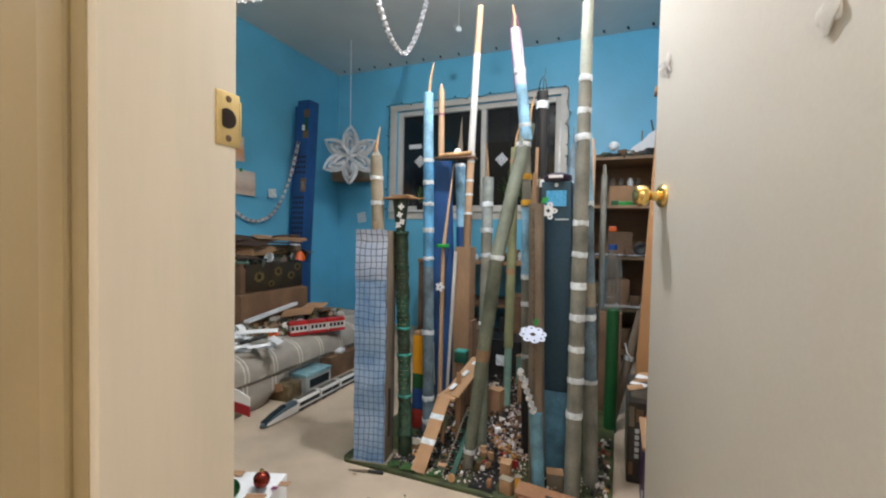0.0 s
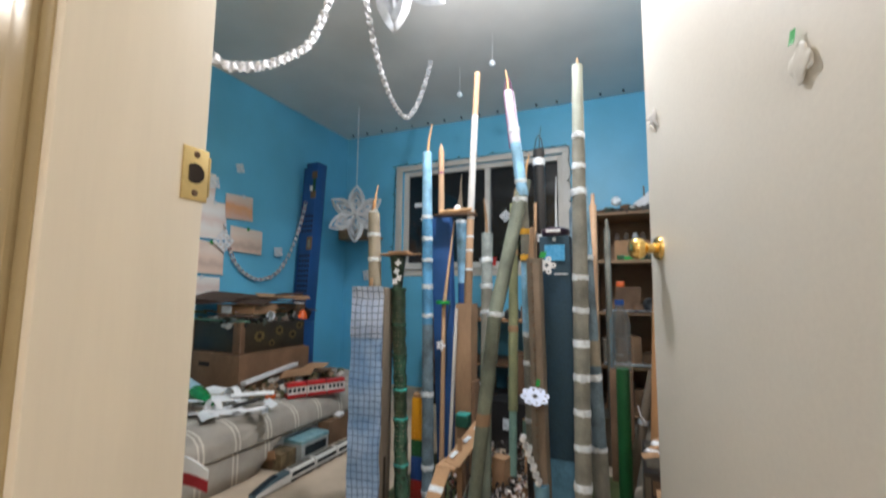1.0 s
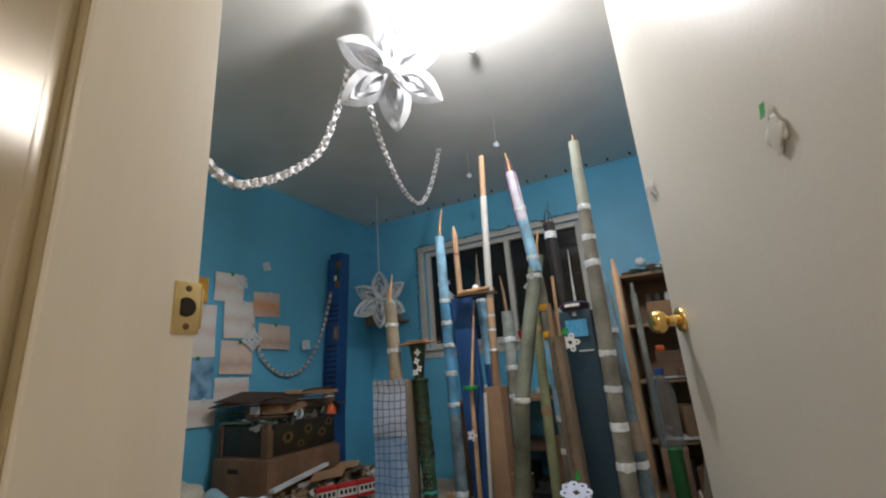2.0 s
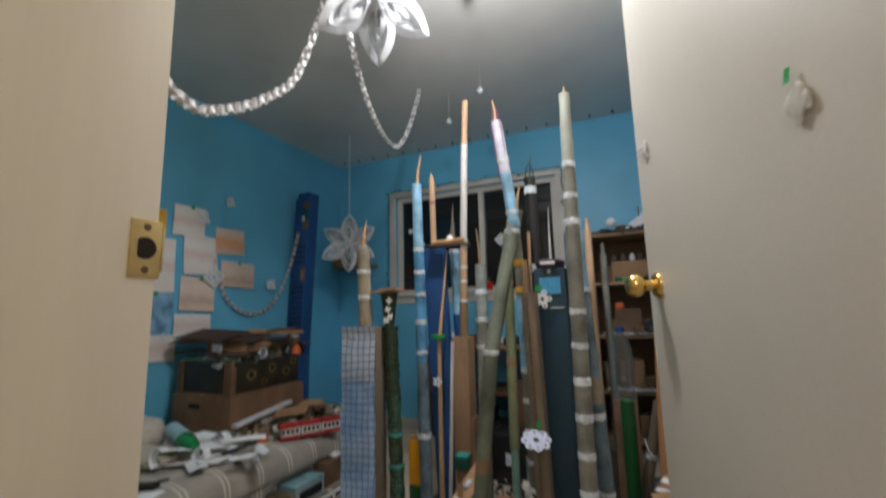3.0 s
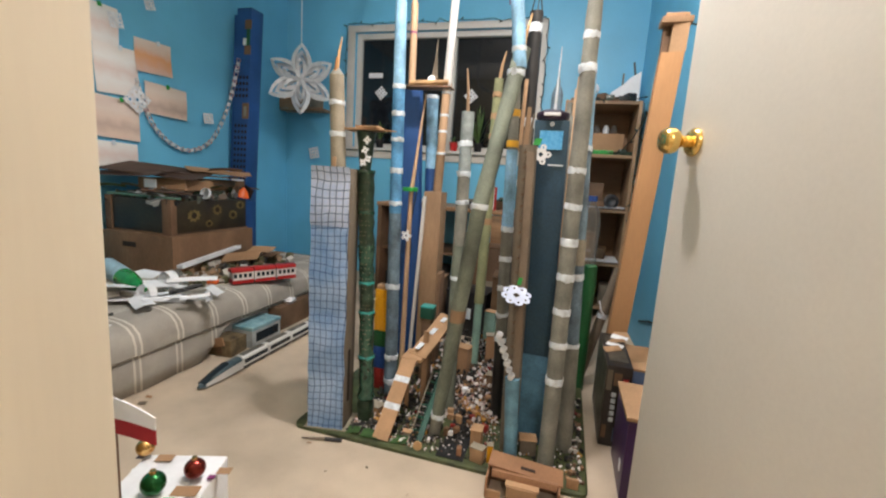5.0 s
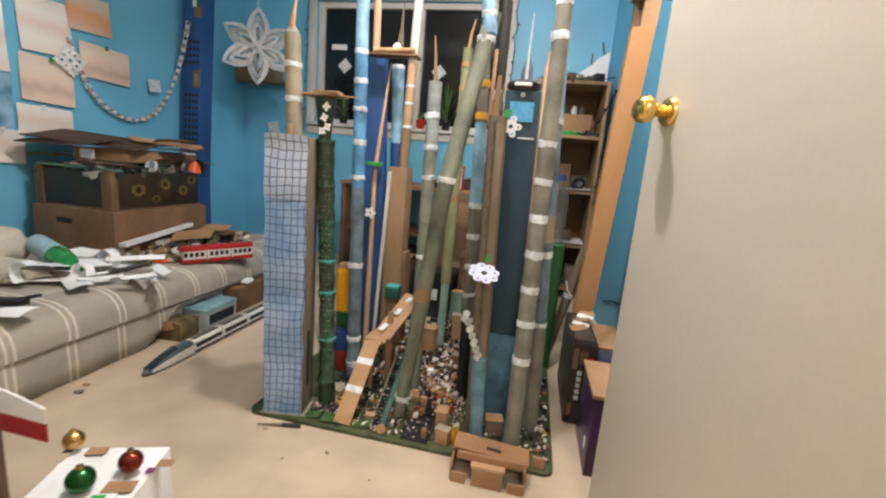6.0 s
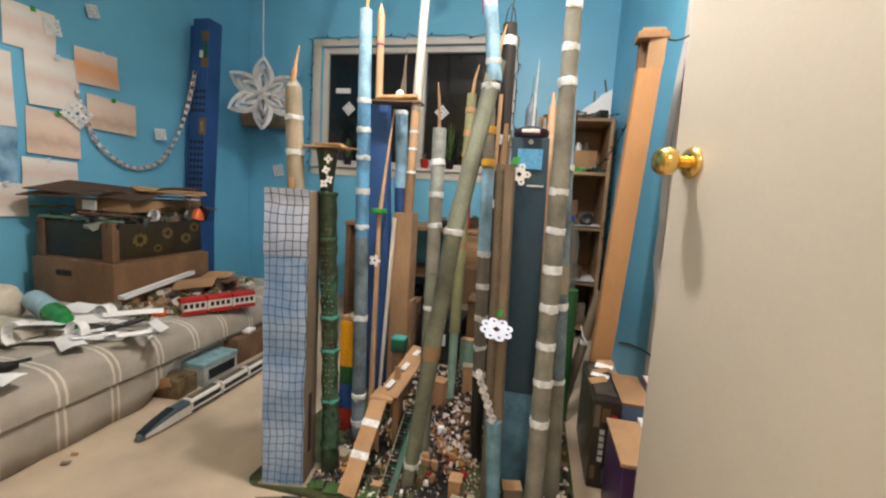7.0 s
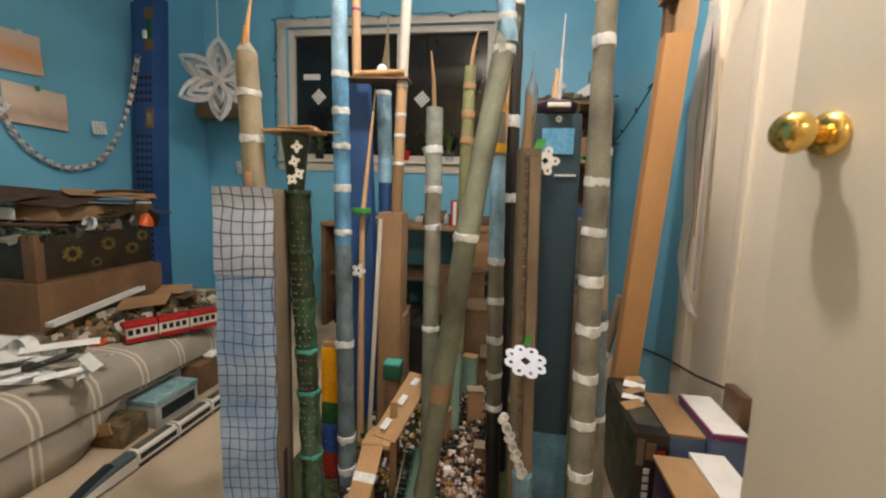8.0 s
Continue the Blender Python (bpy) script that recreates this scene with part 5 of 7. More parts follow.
part("neck", bm, GREEN_SHINE, bottle, "shiny green plastic")

# paper strips, scraps and a black pen on the bed
rng = random.Random(21)
for k, (x, y, w, h, a) in enumerate(((-0.80, 1.98, 0.15, 0.05, 0.5), (-0.74, 2.03, 0.20, 0.03, -0.35), (-0.66, 2.06, 0.18, 0.026, -0.75), (-0.70, 2.00, 0.16, 0.024, 0.15), (-0.86, 1.96, 0.12, 0.07, 0.9), (-0.77, 1.93, 0.14, 0.03, 1.2), (-0.92, 1.94, 0.10, 0.08, 0.2), (-0.72, 2.10, 0.17, 0.028, 0.5), (-0.64, 1.99, 0.14, 0.022, 0.9), (-0.83, 2.05, 0.16, 0.035, -0.2), (-0.70, 1.60, 0.11, 0.07, 0.2), (-0.90, 2.02, 0.13, 0.10, 1.3), (-0.97, 1.90, 0.14, 0.09, 0.6), (-0.60, 2.03, 0.15, 0.03, -0.5), (-0.80, 2.11, 0.20, 0.03, 0.7), (-1.02, 2.08, 0.12, 0.10, 0.2))):
    z = 0.272 + 0.004 * k if y > 1.8 else 0.272
    ob = thing("paper_strip", (x, y, z), "cut white paper strip lying on the blanket", "paper", "cut paper on the bed")
    part("paper", sheet((x, y, z), w, h, (math.cos(a), math.sin(a), rng.uniform(-0.03, 0.06)), (-math.sin(a), math.cos(a), rng.uniform(-0.05, 0.15)), 0.006, 60 + k), WHITE, ob)
for k, (x, y, rad, wide) in enumerate(((-0.90, 2.06, 0.05, 0.035), (-0.83, 1.90, 0.04, 0.028), (-0.95, 1.80, 0.045, 0.03))):
    ob = thing("paper_curl", (x, y, 0.275), "curled white paper strip standing on the blanket", "paper", "cut paper on the bed")
    bm = bmesh.new()
    rings = []
    for j in range(19):
        a = -1.2 + 0.26 * j
        g = rad * (1 - 0.018 * j)
        c = Vector((x + g * math.cos(a + k), y + 0.5 * wide * math.sin(k + 0.1 * j), 0.278 + rad + g * math.sin(a + k)))
        n = Vector((math.cos(a + k), 0, math.sin(a + k))) * 0.0012
        d = Vector((0.2, 1, 0)) * wide / 2
        rings.append([c - d, c + d, c + d + n, c - d + n])
    skin(bm, rings)
    part("paper", bm, WHITE, ob)
for k, (x, y, w, h, a) in enumerate(((-0.93, 1.90, 0.20, 0.10, 0.3), (-0.80, 1.87, 0.16, 0.07, -0.5), (-1.06, 1.86, 0.14, 0.09, 0.9))):
    ob = thing("paper_sheet", (x, y, 0.276), "rumpled white paper sheet lying on the blanket", "paper", "cut paper on the bed")
    part("paper", sheet((x, y, 0.276 + 0.003 * k), w, h, (math.cos(a), math.sin(a), 0.04), (-math.sin(a), math.cos(a), 0.12), 0.009, 300 + k, 10), WHITE, ob)
ob = thing("marker", (-0.755, 2.04, 0.30), "black marker pen lying on cut paper", "marker")
part("barrel", rod(bmesh.new(), [(-0.79, 1.99, 0.305), (-0.735, 2.065, 0.325), (-0.72, 2.085, 0.33)], [0.009, 0.011, 0.006], 10), BLACK, ob)
ob = thing("dark_toy", (-0.80, 1.665, 0.272), "small dark plastic toy on the blanket", "toy")
part("body", boxed(-0.86, -0.76, 1.64, 1.685, 0.272, 0.292, Matrix.Rotation(0.3, 4, "Z"), 0.006), BLACK, ob)
part("arm", rod(bmesh.new(), [(-0.80, 1.67, 0.285), (-0.74, 1.71, 0.30)], 0.006, 8), BLACK, ob)
ob = thing("clear_cup", (-0.92, 2.10, 0.272), "crumpled clear plastic packaging", "packaging")
bm = bmesh.new()
lathe(bm, [(0.05, 0.0), (0.055, 0.03), (0.045, 0.06), (0.05, 0.085), (0.03, 0.10)], (-0.90, 2.12, 0.272), 14, Matrix.Rotation(0.5, 4, "X"))
for v in bm.verts:
    v.co += Vector((noise.noise(v.co * 30), noise.noise(v.co * 31), noise.noise(v.co * 33))) * 0.012
part("film", bm, CLEAR, ob)
# white channel strip and scraps behind the paper
ob = thing("white_channel", (-1.09, 2.5, 0.33), "long white plastic channel resting on scraps", "plastic channel")
part("channel", slab_between((-1.06, 2.28, 0.325), (-1.11, 2.74, 0.365), 0.035, 0.016), WHITE, ob)
part("rib", slab_between((-1.045, 2.28, 0.342), (-1.095, 2.74, 0.382), 0.006, 0.004), WHITE_CREASED, ob)
verts, faces = [], []
clutter(-1.12, -0.82, 2.2, 2.9, 150, 0.006, 0.026, 0.05, 0.268)
me = bpy.data.meshes.new("bed_scraps")
me.from_pydata(verts, [], faces)
me.materials.append(islands("brown, olive and white scraps", [(0.22, 0.14, 0.08), (0.10, 0.09, 0.04), (0.55, 0.52, 0.48), (0.05, 0.045, 0.04), (0.30, 0.19, 0.11), (0.12, 0.12, 0.06)]))
tagged(new("bed_scraps", me), "heap of brown, olive and white craft scraps", "scraps", kind="stuff")
for k, (x, y, z, w, d, a, coat, label) in enumerate(((-0.98, 2.62, 0.335, 0.20, 0.10, 0.4, CARD, "piece of torn brown cardboard on scraps"), (-1.0, 2.80, 0.35, 0.16, 0.10, 0.1, CARD_LIGHT, "piece of light cardboard on scraps"), (-0.90, 2.78, 0.33, 0.14, 0.09, -0.4, CARD_DARK, "dark cardboard offcut on scraps"))):
    ob = thing("cardboard_piece", (x, y, z), label, "cardboard")
    part("card", sheet((x, y, z), w, d, (math.cos(a), math.sin(a), 0.1), (-math.sin(a), math.cos(a), 0.25), 0.006, k, thick=0.003), coat, ob)
ob = thing("orange_scrap", (-0.86, 2.28, 0.29), "crumpled orange plastic scrap", "scrap")
part("scrap", boxed(-0.885, -0.835, 2.27, 2.30, 0.272, 0.292, Matrix.Rotation(0.4, 4, "Z"), 0.006), ORANGE, ob)

# red and white toy tram
tram = thing("toy_tram", (-0.685, 2.44, 0.275), "red and white toy tram of three cars on the bed", "toy tram")
TA, TB = Vector((-0.768, 2.305, 0.274)), Vector((-0.604, 2.60, 0.274))
tu = (TB - TA).normalized()
tv = Vector((tu.y, -tu.x, 0))
span = (TB - TA).length
for k in range(3):
    a, b = span * (k + 0.02) / 3, span * (k + 0.97) / 3
    bm = bmesh.new()
    skin(bm, [[TA + tu * s + tv * w + Vector((0, 0, z)) for w, z in ((-0.052, 0.010), (0, 0.010), (0.002, 0.022), (0.0, 0.058), (-0.052, 0.058))] for s in (a + (0.014 if k == 0 else 0), a + (0.004 if k == 0 else 0.001), b)])
    car = part("car_body", bm, TRAIN_WHITE, tram, "white tram car")
    bm = bmesh.new()
    skin(bm, [[TA + tu * s + tv * w + Vector((0, 0, z)) for w, z in ((-0.055, 0.058), (0.003, 0.058), (0.001, 0.070), (-0.010, 0.077), (-0.044, 0.077), (-0.053, 0.070))] for s in (a, b)])
    part("roof", bm, RED, car, "red roof")
    bm = bmesh.new()
    skin(bm, [[TA + tu * s + tv * w + Vector((0, 0, z)) for w, z in ((-0.054, 0.0), (0.0035, 0.0), (0.0035, 0.018), (-0.054, 0.018))] for s in (a + 0.004, b)])
    part("skirt", bm, RED, car, "red skirt")
    for j in range(4):
        s = a + (b - a) * (0.10 + 0.22 * j)
        bm = bmesh.new()
        skin(bm, [[TA + tu * q + tv * 0.0035 + Vector((0, 0, z)) for q in (s, s + (b - a) * 0.14)] + [TA + tu * q + tv * 0.0005 + Vector((0, 0, z)) for q in (s + (b - a) * 0.14, s)] for z in (0.030, 0.050)])
        part("window", bm, TRAIN_GLASS, car)

# ---- cartons at the bed's far end ----
carton = thing("carton", (-1.36, 2.58, 0.27), "plain brown cardboard carton with a hand hole", "carton")
part("body", boxed(-1.61, -1.125, 2.30, 2.88, 0.268, 0.475, None, 0.006), material("worn brown carton", (0.25, 0.14, 0.075), 0.8, vary=0.2, scale=4, fine=130, bump=0.25, stretch=(1, 1, 0.4)), carton)
part("hand_hole", boxed(-1.46, -1.37, 2.2975, 2.3, 0.40, 0.425), HOLE, carton)
part("tape", boxed(-1.385, -1.345, 2.30, 2.88, 0.4752, 0.4762), CARD_LIGHT, carton)
PRINT = material("dark printed carton", (0.020, 0.013, 0.009), 0.5, vary=0.4, scale=9, bump=0.1, second=(0.055, 0.042, 0.018))
crate = thing("printed_carton", (-1.37, 2.58, 0.477), "open dark fruit carton printed with sunflowers", "carton")
part("floor", boxed(-1.60, -1.15, 2.32, 2.86, 0.477, 0.485), CARD_DARK, crate)
part("side_panel", boxed(-1.165, -1.15, 2.33, 2.85, 0.485, 0.655, None, 0.003), PRINT, crate, "dark printed side")
part("side_panel", boxed(-1.60, -1.585, 2.33, 2.85, 0.485, 0.655, None, 0.003), PRINT, crate)
part("end_panel", boxed(-1.56, -1.20, 2.325, 2.338, 0.485, 0.655, None, 0.003), PRINT, crate, "dark printed end")
part("end_panel", boxed(-1.56, -1.20, 2.845, 2.858, 0.485, 0.655, None, 0.003), PRINT, crate)
for x0, x1, y in ((-1.21, -1.148, 2.318), (-1.602, -1.555, 2.318)):
    part("corner_post", boxed(x0, x1, y, y + 0.035, 0.479, 0.662, None, 0.003), material("brown carton post", (0.20, 0.11, 0.06), 0.8, vary=0.15), crate, "brown corner post")
SUN = material("faded yellow print", (0.17, 0.12, 0.035), 0.5, vary=0.3, scale=60, bump=0)
for k, (y, z, r) in enumerate(((2.46, 0.575, 0.040), (2.62, 0.60, 0.035), (2.74, 0.565, 0.033), (2.56, 0.525, 0.025), (2.80, 0.62, 0.03))):
    bm = bmesh.new()
    rings = [[(-1.1495 + lift, y + r * g * (1.0 + 0.14 * math.cos(9 * a)) * math.cos(a), z + 0.8 * r * g * (1.0 + 0.14 * math.cos(9 * a)) * math.sin(a)) for a in (2 * math.pi * j / 36 for j in range(36))] for g, lift in ((1.0, 0.0), (1.0, 0.0006), (0.45, 0.0008))]
    skin(bm, rings)
    sun = part("printed_flower", bm, SUN, crate, "yellow sunflower print")
    bm = bmesh.new()
    lathe(bm, [(0.0001, 0), (r * 0.42, 0), (r * 0.42, 0.0006), (0.0001, 0.0006)], (-1.1485, y, z), 18, Matrix.Rotation(radians(90), 4, "Y"))
    part("flower_middle", bm, HOLE, sun)
# heap in the carton: flat cardboard sheets above a tangle
verts, faces = [], []
clutter(-1.58, -1.16, 2.33, 2.85, 240, 0.008, 0.032, 0.05, 0.635)
clutter(-1.50, -1.18, 2.55, 2.98, 60, 0.008, 0.02, 0.03, 0.66)
me = bpy.data.meshes.new("carton_clutter")
me.from_pydata(verts, [], faces)
me.materials.append(islands("dark green, black and grey clutter", [(0.03, 0.06, 0.03), (0.015, 0.015, 0.016), (0.10, 0.12, 0.10), (0.30, 0.31, 0.30), (0.02, 0.03, 0.02), (0.08, 0.05, 0.03), (0.04, 0.04, 0.045)]))
tagged(new("carton_clutter", me), "tangle of dark craft scraps filling the carton", "scraps", kind="stuff")
for k, (x, y, z, w, d, a, t, coat, label) in enumerate((
        (-1.42, 2.50, 0.790, 0.50, 0.30, 0.35, 0.10, UMBER_CARD, "dark brown cardboard sheet lying on the heap"),
        (-1.32, 2.66, 0.775, 0.38, 0.24, 0.9, 0.05, UMBER_CARD, "dark cardboard sheet under another"),
        (-1.25, 2.72, 0.800, 0.30, 0.14, 1.1, 0.16, CARD_LIGHT, "torn light cardboard strip on the heap"))):
    ob = thing("cardboard_sheet", (x, y, z), label, "cardboard")
    part("sheet", sheet((x, y, z), w, d, (math.cos(a), math.sin(a), -0.05), (-math.sin(a), math.cos(a), t), 0.008, 80 + k, thick=0.005), coat, ob)
ob = thing("flat_box", (-1.34, 2.60, 0.70), "flat brown box with a white label on the heap", "box")
part("body", boxed(-1.50, -1.22, 2.42, 2.86, 0.705, 0.765, Matrix.Rotation(0.15, 4, "Z"), 0.004), CARD, ob)
part("label", boxed(-1.40, -1.33, 2.388, 2.3935, 0.712, 0.758, Matrix.Rotation(0.15, 4, "Z")), WHITE, ob, "white paper label")
rng = random.Random(77)
STRIPS = (material("grey-green netting", (0.10, 0.125, 0.09), 0.8, vary=0.3, scale=60, bump=0.4), THIN_PAPER, UMBER_CARD, CARD, BLACK, material("dull olive strip", (0.12, 0.13, 0.04), 0.7, vary=0.25), GREY_CARD)
for k in range(22):
    x, y, z = rng.uniform(-1.56, -1.20), rng.uniform(2.30, 2.70), 0.668 + 0.0022 * k
    a = rng.uniform(-0.7, 0.7)
    ob = thing("craft_strip", (x, y, z), "offcut strip of paper or card tangled on the carton", "offcut", "offcuts on the carton")
    part("strip", sheet((x, y, z), rng.uniform(0.10, 0.24), rng.uniform(0.012, 0.05), (math.cos(a), math.sin(a), rng.uniform(-0.12, 0.12)), (-math.sin(a), math.cos(a), rng.uniform(-0.25, 0.25)), 0.010, 500 + k, 8, 0.0015), STRIPS[k % len(STRIPS)], ob)
for k, (x, y, z, w, d, a) in enumerate(((-1.22, 2.80, 0.792, 0.24, 0.05, 1.0), (-1.20, 2.74, 0.812, 0.20, 0.035, 1.25), (-1.47, 2.40, 0.765, 0.36, 0.20, 0.25))):
    ob = thing("cardboard_sheet", (x, y, z), "torn ragged cardboard sheet lying on the heap", "cardboard")
    part("sheet", sheet((x, y, z), w, d, (math.cos(a), math.sin(a), 0.06), (-math.sin(a), math.cos(a), 0.12), 0.010, 90 + k, 8, 0.004), (CARD, CARD_DARK, UMBER_CARD)[k], ob)
ob = thing("green_lath", (-1.35, 2.34, 0.672), "pale green plastic strip across the carton", "strip")
part("strip", slab_between((-1.58, 2.33, 0.668), (-1.14, 2.36, 0.664), 0.03, 0.008), material("pale green plastic", (0.16, 0.33, 0.24), 0.4, vary=0.15), ob)
ob = thing("tape_roll", (-1.17, 2.56, 0.70), "clear roll of tape standing on the heap", "tape roll")
bm = bmesh.new()
lathe(bm, [(0.027, -0.008), (0.031, -0.008), (0.031, 0.008), (0.027, 0.008), (0.027, -0.008)], (-1.16, 2.55, 0.692), 24, Matrix.Rotation(radians(75), 4, "X"))
part("roll", bm, TAPE, ob)
ob = thing("orange_cone", (-1.17, 2.83, 0.67), "orange and black craft piece on the heap", "craft piece")
bm = bmesh.new()
lathe(bm, [(0.0001, 0), (0.042, 0.0), (0.03, 0.03), (0.008, 0.055), (0.0001, 0.056)], (-1.17, 2.84, 0.672), 14, Matrix.Rotation(0.3, 4, "Y"))
part("cone", bm, ORANGE, ob)
part("black_flap", boxed(-1.20, -1.13, 2.865, 2.872, 0.672, 0.735, Matrix.Rotation(0.5, 4, "Y"), 0.002), BLACK, ob, "black flap")

# ---- things under and before the bed ----
shoe = thing("shoe_box", (-0.60, 2.28, 0), "pale blue and white box with a dark window under the bed", "box")
part("body", boxed(-0.72, -0.585, 2.235, 2.44, 0, 0.082, None, 0.002), material("white printed carton", (0.42, 0.46, 0.47), 0.5, vary=0.15, scale=14), shoe)
part("lid", boxed(-0.722, -0.583, 2.233, 2.442, 0.083, 0.102, None, 0.003), material("aqua printed lid", (0.30, 0.48, 0.53), 0.35, vary=0.3, scale=18, second=(0.10, 0.30, 0.40)), shoe, "aqua lid")
part("window", boxed(-0.5845, -0.582, 2.26, 2.42, 0.026, 0.070), TRAIN_GLASS, shoe, "dark window")
cart = thing("brown_box", (-0.66, 2.09, 0), "small brown carton with printed circles under the bed", "box")
part("body", boxed(-0.72, -0.600, 2.105, 2.215, 0, 0.078, Matrix.Rotation(0.08, 4, "Z"), 0.003), material("olive-brown carton", (0.17, 0.125, 0.065), 0.7, vary=0.35, scale=18), cart)
part("flap", boxed(-0.72, -0.61, 2.090, 2.095, 0.045, 0.085, Matrix.Rotation(-0.30, 4, "Y"), 0.001), CARD, cart, "open cardboard flap")
bm = bmesh.new()
lathe(bm, [(0.0001, 0), (0.018, 0), (0.018, 0.001), (0.0001, 0.001)], (-0.655, 2.1045, 0.030), 20, Matrix.Rotation(radians(90), 4, "X"))
part("printed_circle", bm, CARD_DARK, cart)
cart = thing("brown_box", (-0.66, 2.6, 0), "long dark brown carton under the bed", "box")
part("body", boxed(-0.76, -0.62, 2.49, 2.84, 0, 0.125, None, 0.003), CARD_DARK, cart)
ob = thing("paper_lump", (-0.64, 2.60, 0.127), "crumpled white paper on a carton", "paper")
bm = bmesh.new()
bmesh.ops.create_icosphere(bm, subdivisions=2, radius=0.03)
for v in bm.verts:
    v.co = Vector((v.co.x * 1.4, v.co.y * 1.2, v.co.z * 0.6)) * (1 + 0.5 * noise.noise(v.co * 60)) + Vector((-0.645, 2.60, 0.140))
part("paper", bm, WHITE_CREASED, ob)

train = thing("toy_train", (-0.487, 2.1, 0), "long white toy bullet train with a dark nose on the carpet", "toy train")
def train_ring(y, w, h, z0=0.008):
    return [(-0.487 + w * x, y, z0 + h * z) for x, z in ((-1, 0.0), (-1.0, 0.55), (-0.86, 0.86), (-0.5, 1.0), (0.5, 1.0), (0.86, 0.86), (1.0, 0.55), (1, 0.0))]
bm = bmesh.new()
skin(bm, [train_ring(1.828, 0.006, 0.008), train_ring(1.845, 0.014, 0.018), train_ring(1.88, 0.020, 0.031), train_ring(1.92, 0.023, 0.041), train_ring(1.96, 0.0245, 0.048), train_ring(2.03, 0.025, 0.05)])
nose = part("nose_car", bm, TRAIN_BLUE, train, "dark grey-blue nose")
bm = bmesh.new()
skin(bm, [[(-0.487 + sx * w, y, z) for sx, w, z in ((-1, 0.017, za), (0, 0.013, za + 0.006), (1, 0.017, za))] + [(-0.487 + 0.010, y, za - 0.012), (-0.487 - 0.010, y, za - 0.012)] for y, za in ((1.842, 0.024), (1.90, 0.043), (1.965, 0.0575))])
part("windscreen", bm, TRAIN_GLASS, nose, "dark sloped windscreen")
for sx in (-1, 1):
    bm = bmesh.new()
    skin(bm, [[(-0.487 + sx * (w + d), y, z) for d, z in ((0, za), (0.0012, za), (0.0012, zb), (0, zb))] for y, w, za, zb in ((1.85, 0.0150, 0.009, 0.019), (1.90, 0.0218, 0.009, 0.032), (1.96, 0.0245, 0.009, 0.040), (2.033, 0.0252, 0.009, 0.044))])
    part("side_stripe", bm, TRAIN_WHITE, nose, "white side stripe")
for k in range(4):
    a = 2.036 + 0.165 * k
    bm = bmesh.new()
    skin(bm, [train_ring(a, 0.025, 0.05), train_ring(a + 0.158, 0.025, 0.05)])
    car = part("car_body", bm, TRAIN_WHITE, train, "white train car")
    for j in range(5):
        part("window", boxed(-0.4625, -0.4608, a + 0.008 + 0.029 * j, a + 0.0355 + 0.029 * j, 0.027, 0.045), TRAIN_GLASS, car)
    bm = bmesh.new()
    skin(bm, [[(-0.487 + 0.0135 * sx, y, z) for sx, z in ((-1, 0.0575), (1, 0.0575), (0.85, 0.0605), (-0.85, 0.0605))] for y in (a + 0.012, a + 0.146)])
    part("roof_panel", bm, BOX_GREY, car, "dark grey roof panel")
    part("stripe", boxed(-0.4625, -0.4610, a, a + 0.158, 0.009, 0.017), BLACK, car)
    for y in (a + 0.03, a + 0.128):
        part("bogie", boxed(-0.505, -0.469, y - 0.015, y + 0.015, 0, 0.009, None, 0.002), BLACK, car)

# ---- left wall: blue tower, drawings, paper chain, snowflakes ----
bt2 = thing("blue_wall_tower", (-1.60, 3.36, 0), "tall royal blue cardboard tower with cut windows by the wall", "model tower")
def wall_tower(x0, x1, y0, y1, z0, z1):
    bm = boxed(x0, x1, y0, y1, z0, z1, None, 0.003)
    for v in bm.verts:
        v.co.x += 0.089 - 0.052 * (1.95 - max(v.co.z, 0.6))
    return bm
for z0, z1 in ((0, 0.6), (0.6, 1.95)):
    part("body", wall_tower(-1.67, -1.55, 3.28, 3.40, z0, z1), ROYAL, bt2)
part("side_strip", wall_tower(-1.712, -1.671, 3.30, 3.40, 0.6, 1.915), ROYAL, bt2)
rows = [(z, x) for z in np.arange(0.30, 1.86, 0.042) for x in (-1.655, -1.625, -1.595, -1.567)]
for z, x in rows:
    if any(abs(z - q) < 0.075 for q in (1.24, 1.70, 1.80)) or z > 1.5:
        continue
    part("window_hole", wall_tower(x - 0.008, x + 0.008, 3.2785, 3.2805, z, z + 0.020), HOLE, bt2)
for z0, z1 in ((1.20, 1.31), (1.64, 1.70), (1.81, 1.87)):
    part("niche", wall_tower(-1.60, -1.545, 3.2775, 3.2805, z0, z1), CARD_DARK, bt2, "brown cut niche")
part("green_panel", wall_tower(-1.585, -1.555, 3.2765, 3.2805, 1.70, 1.81), LEGO_GREEN, bt2, "dark green panel")
part("small_figure", wall_tower(-1.60, -1.58, 3.262, 3.276, 1.70, 1.745), WHITE, bt2, "small white piece")
part("niche_card", wall_tower(-1.585, -1.56, 3.272, 3.277, 1.215, 1.285), BEIGE_PAPER, bt2, "pale card")
part("ledge", boxed(-1.60, -1.53, 3.22, 3.279, 0.70, 0.75, None, 0.003), CARD_DARK, bt2)
part("ledge_cap", boxed(-1.60, -1.54, 3.222, 3.279, 0.751, 0.762, None, 0.002), WHITE, bt2, "white card cap")
part("skewer", rod(bmesh.new(), [(-1.56, 3.25, 0.715), (-1.40, 3.27, 0.70)], 0.004, 6), CARD_DARK, bt2, "thin dark skewer")

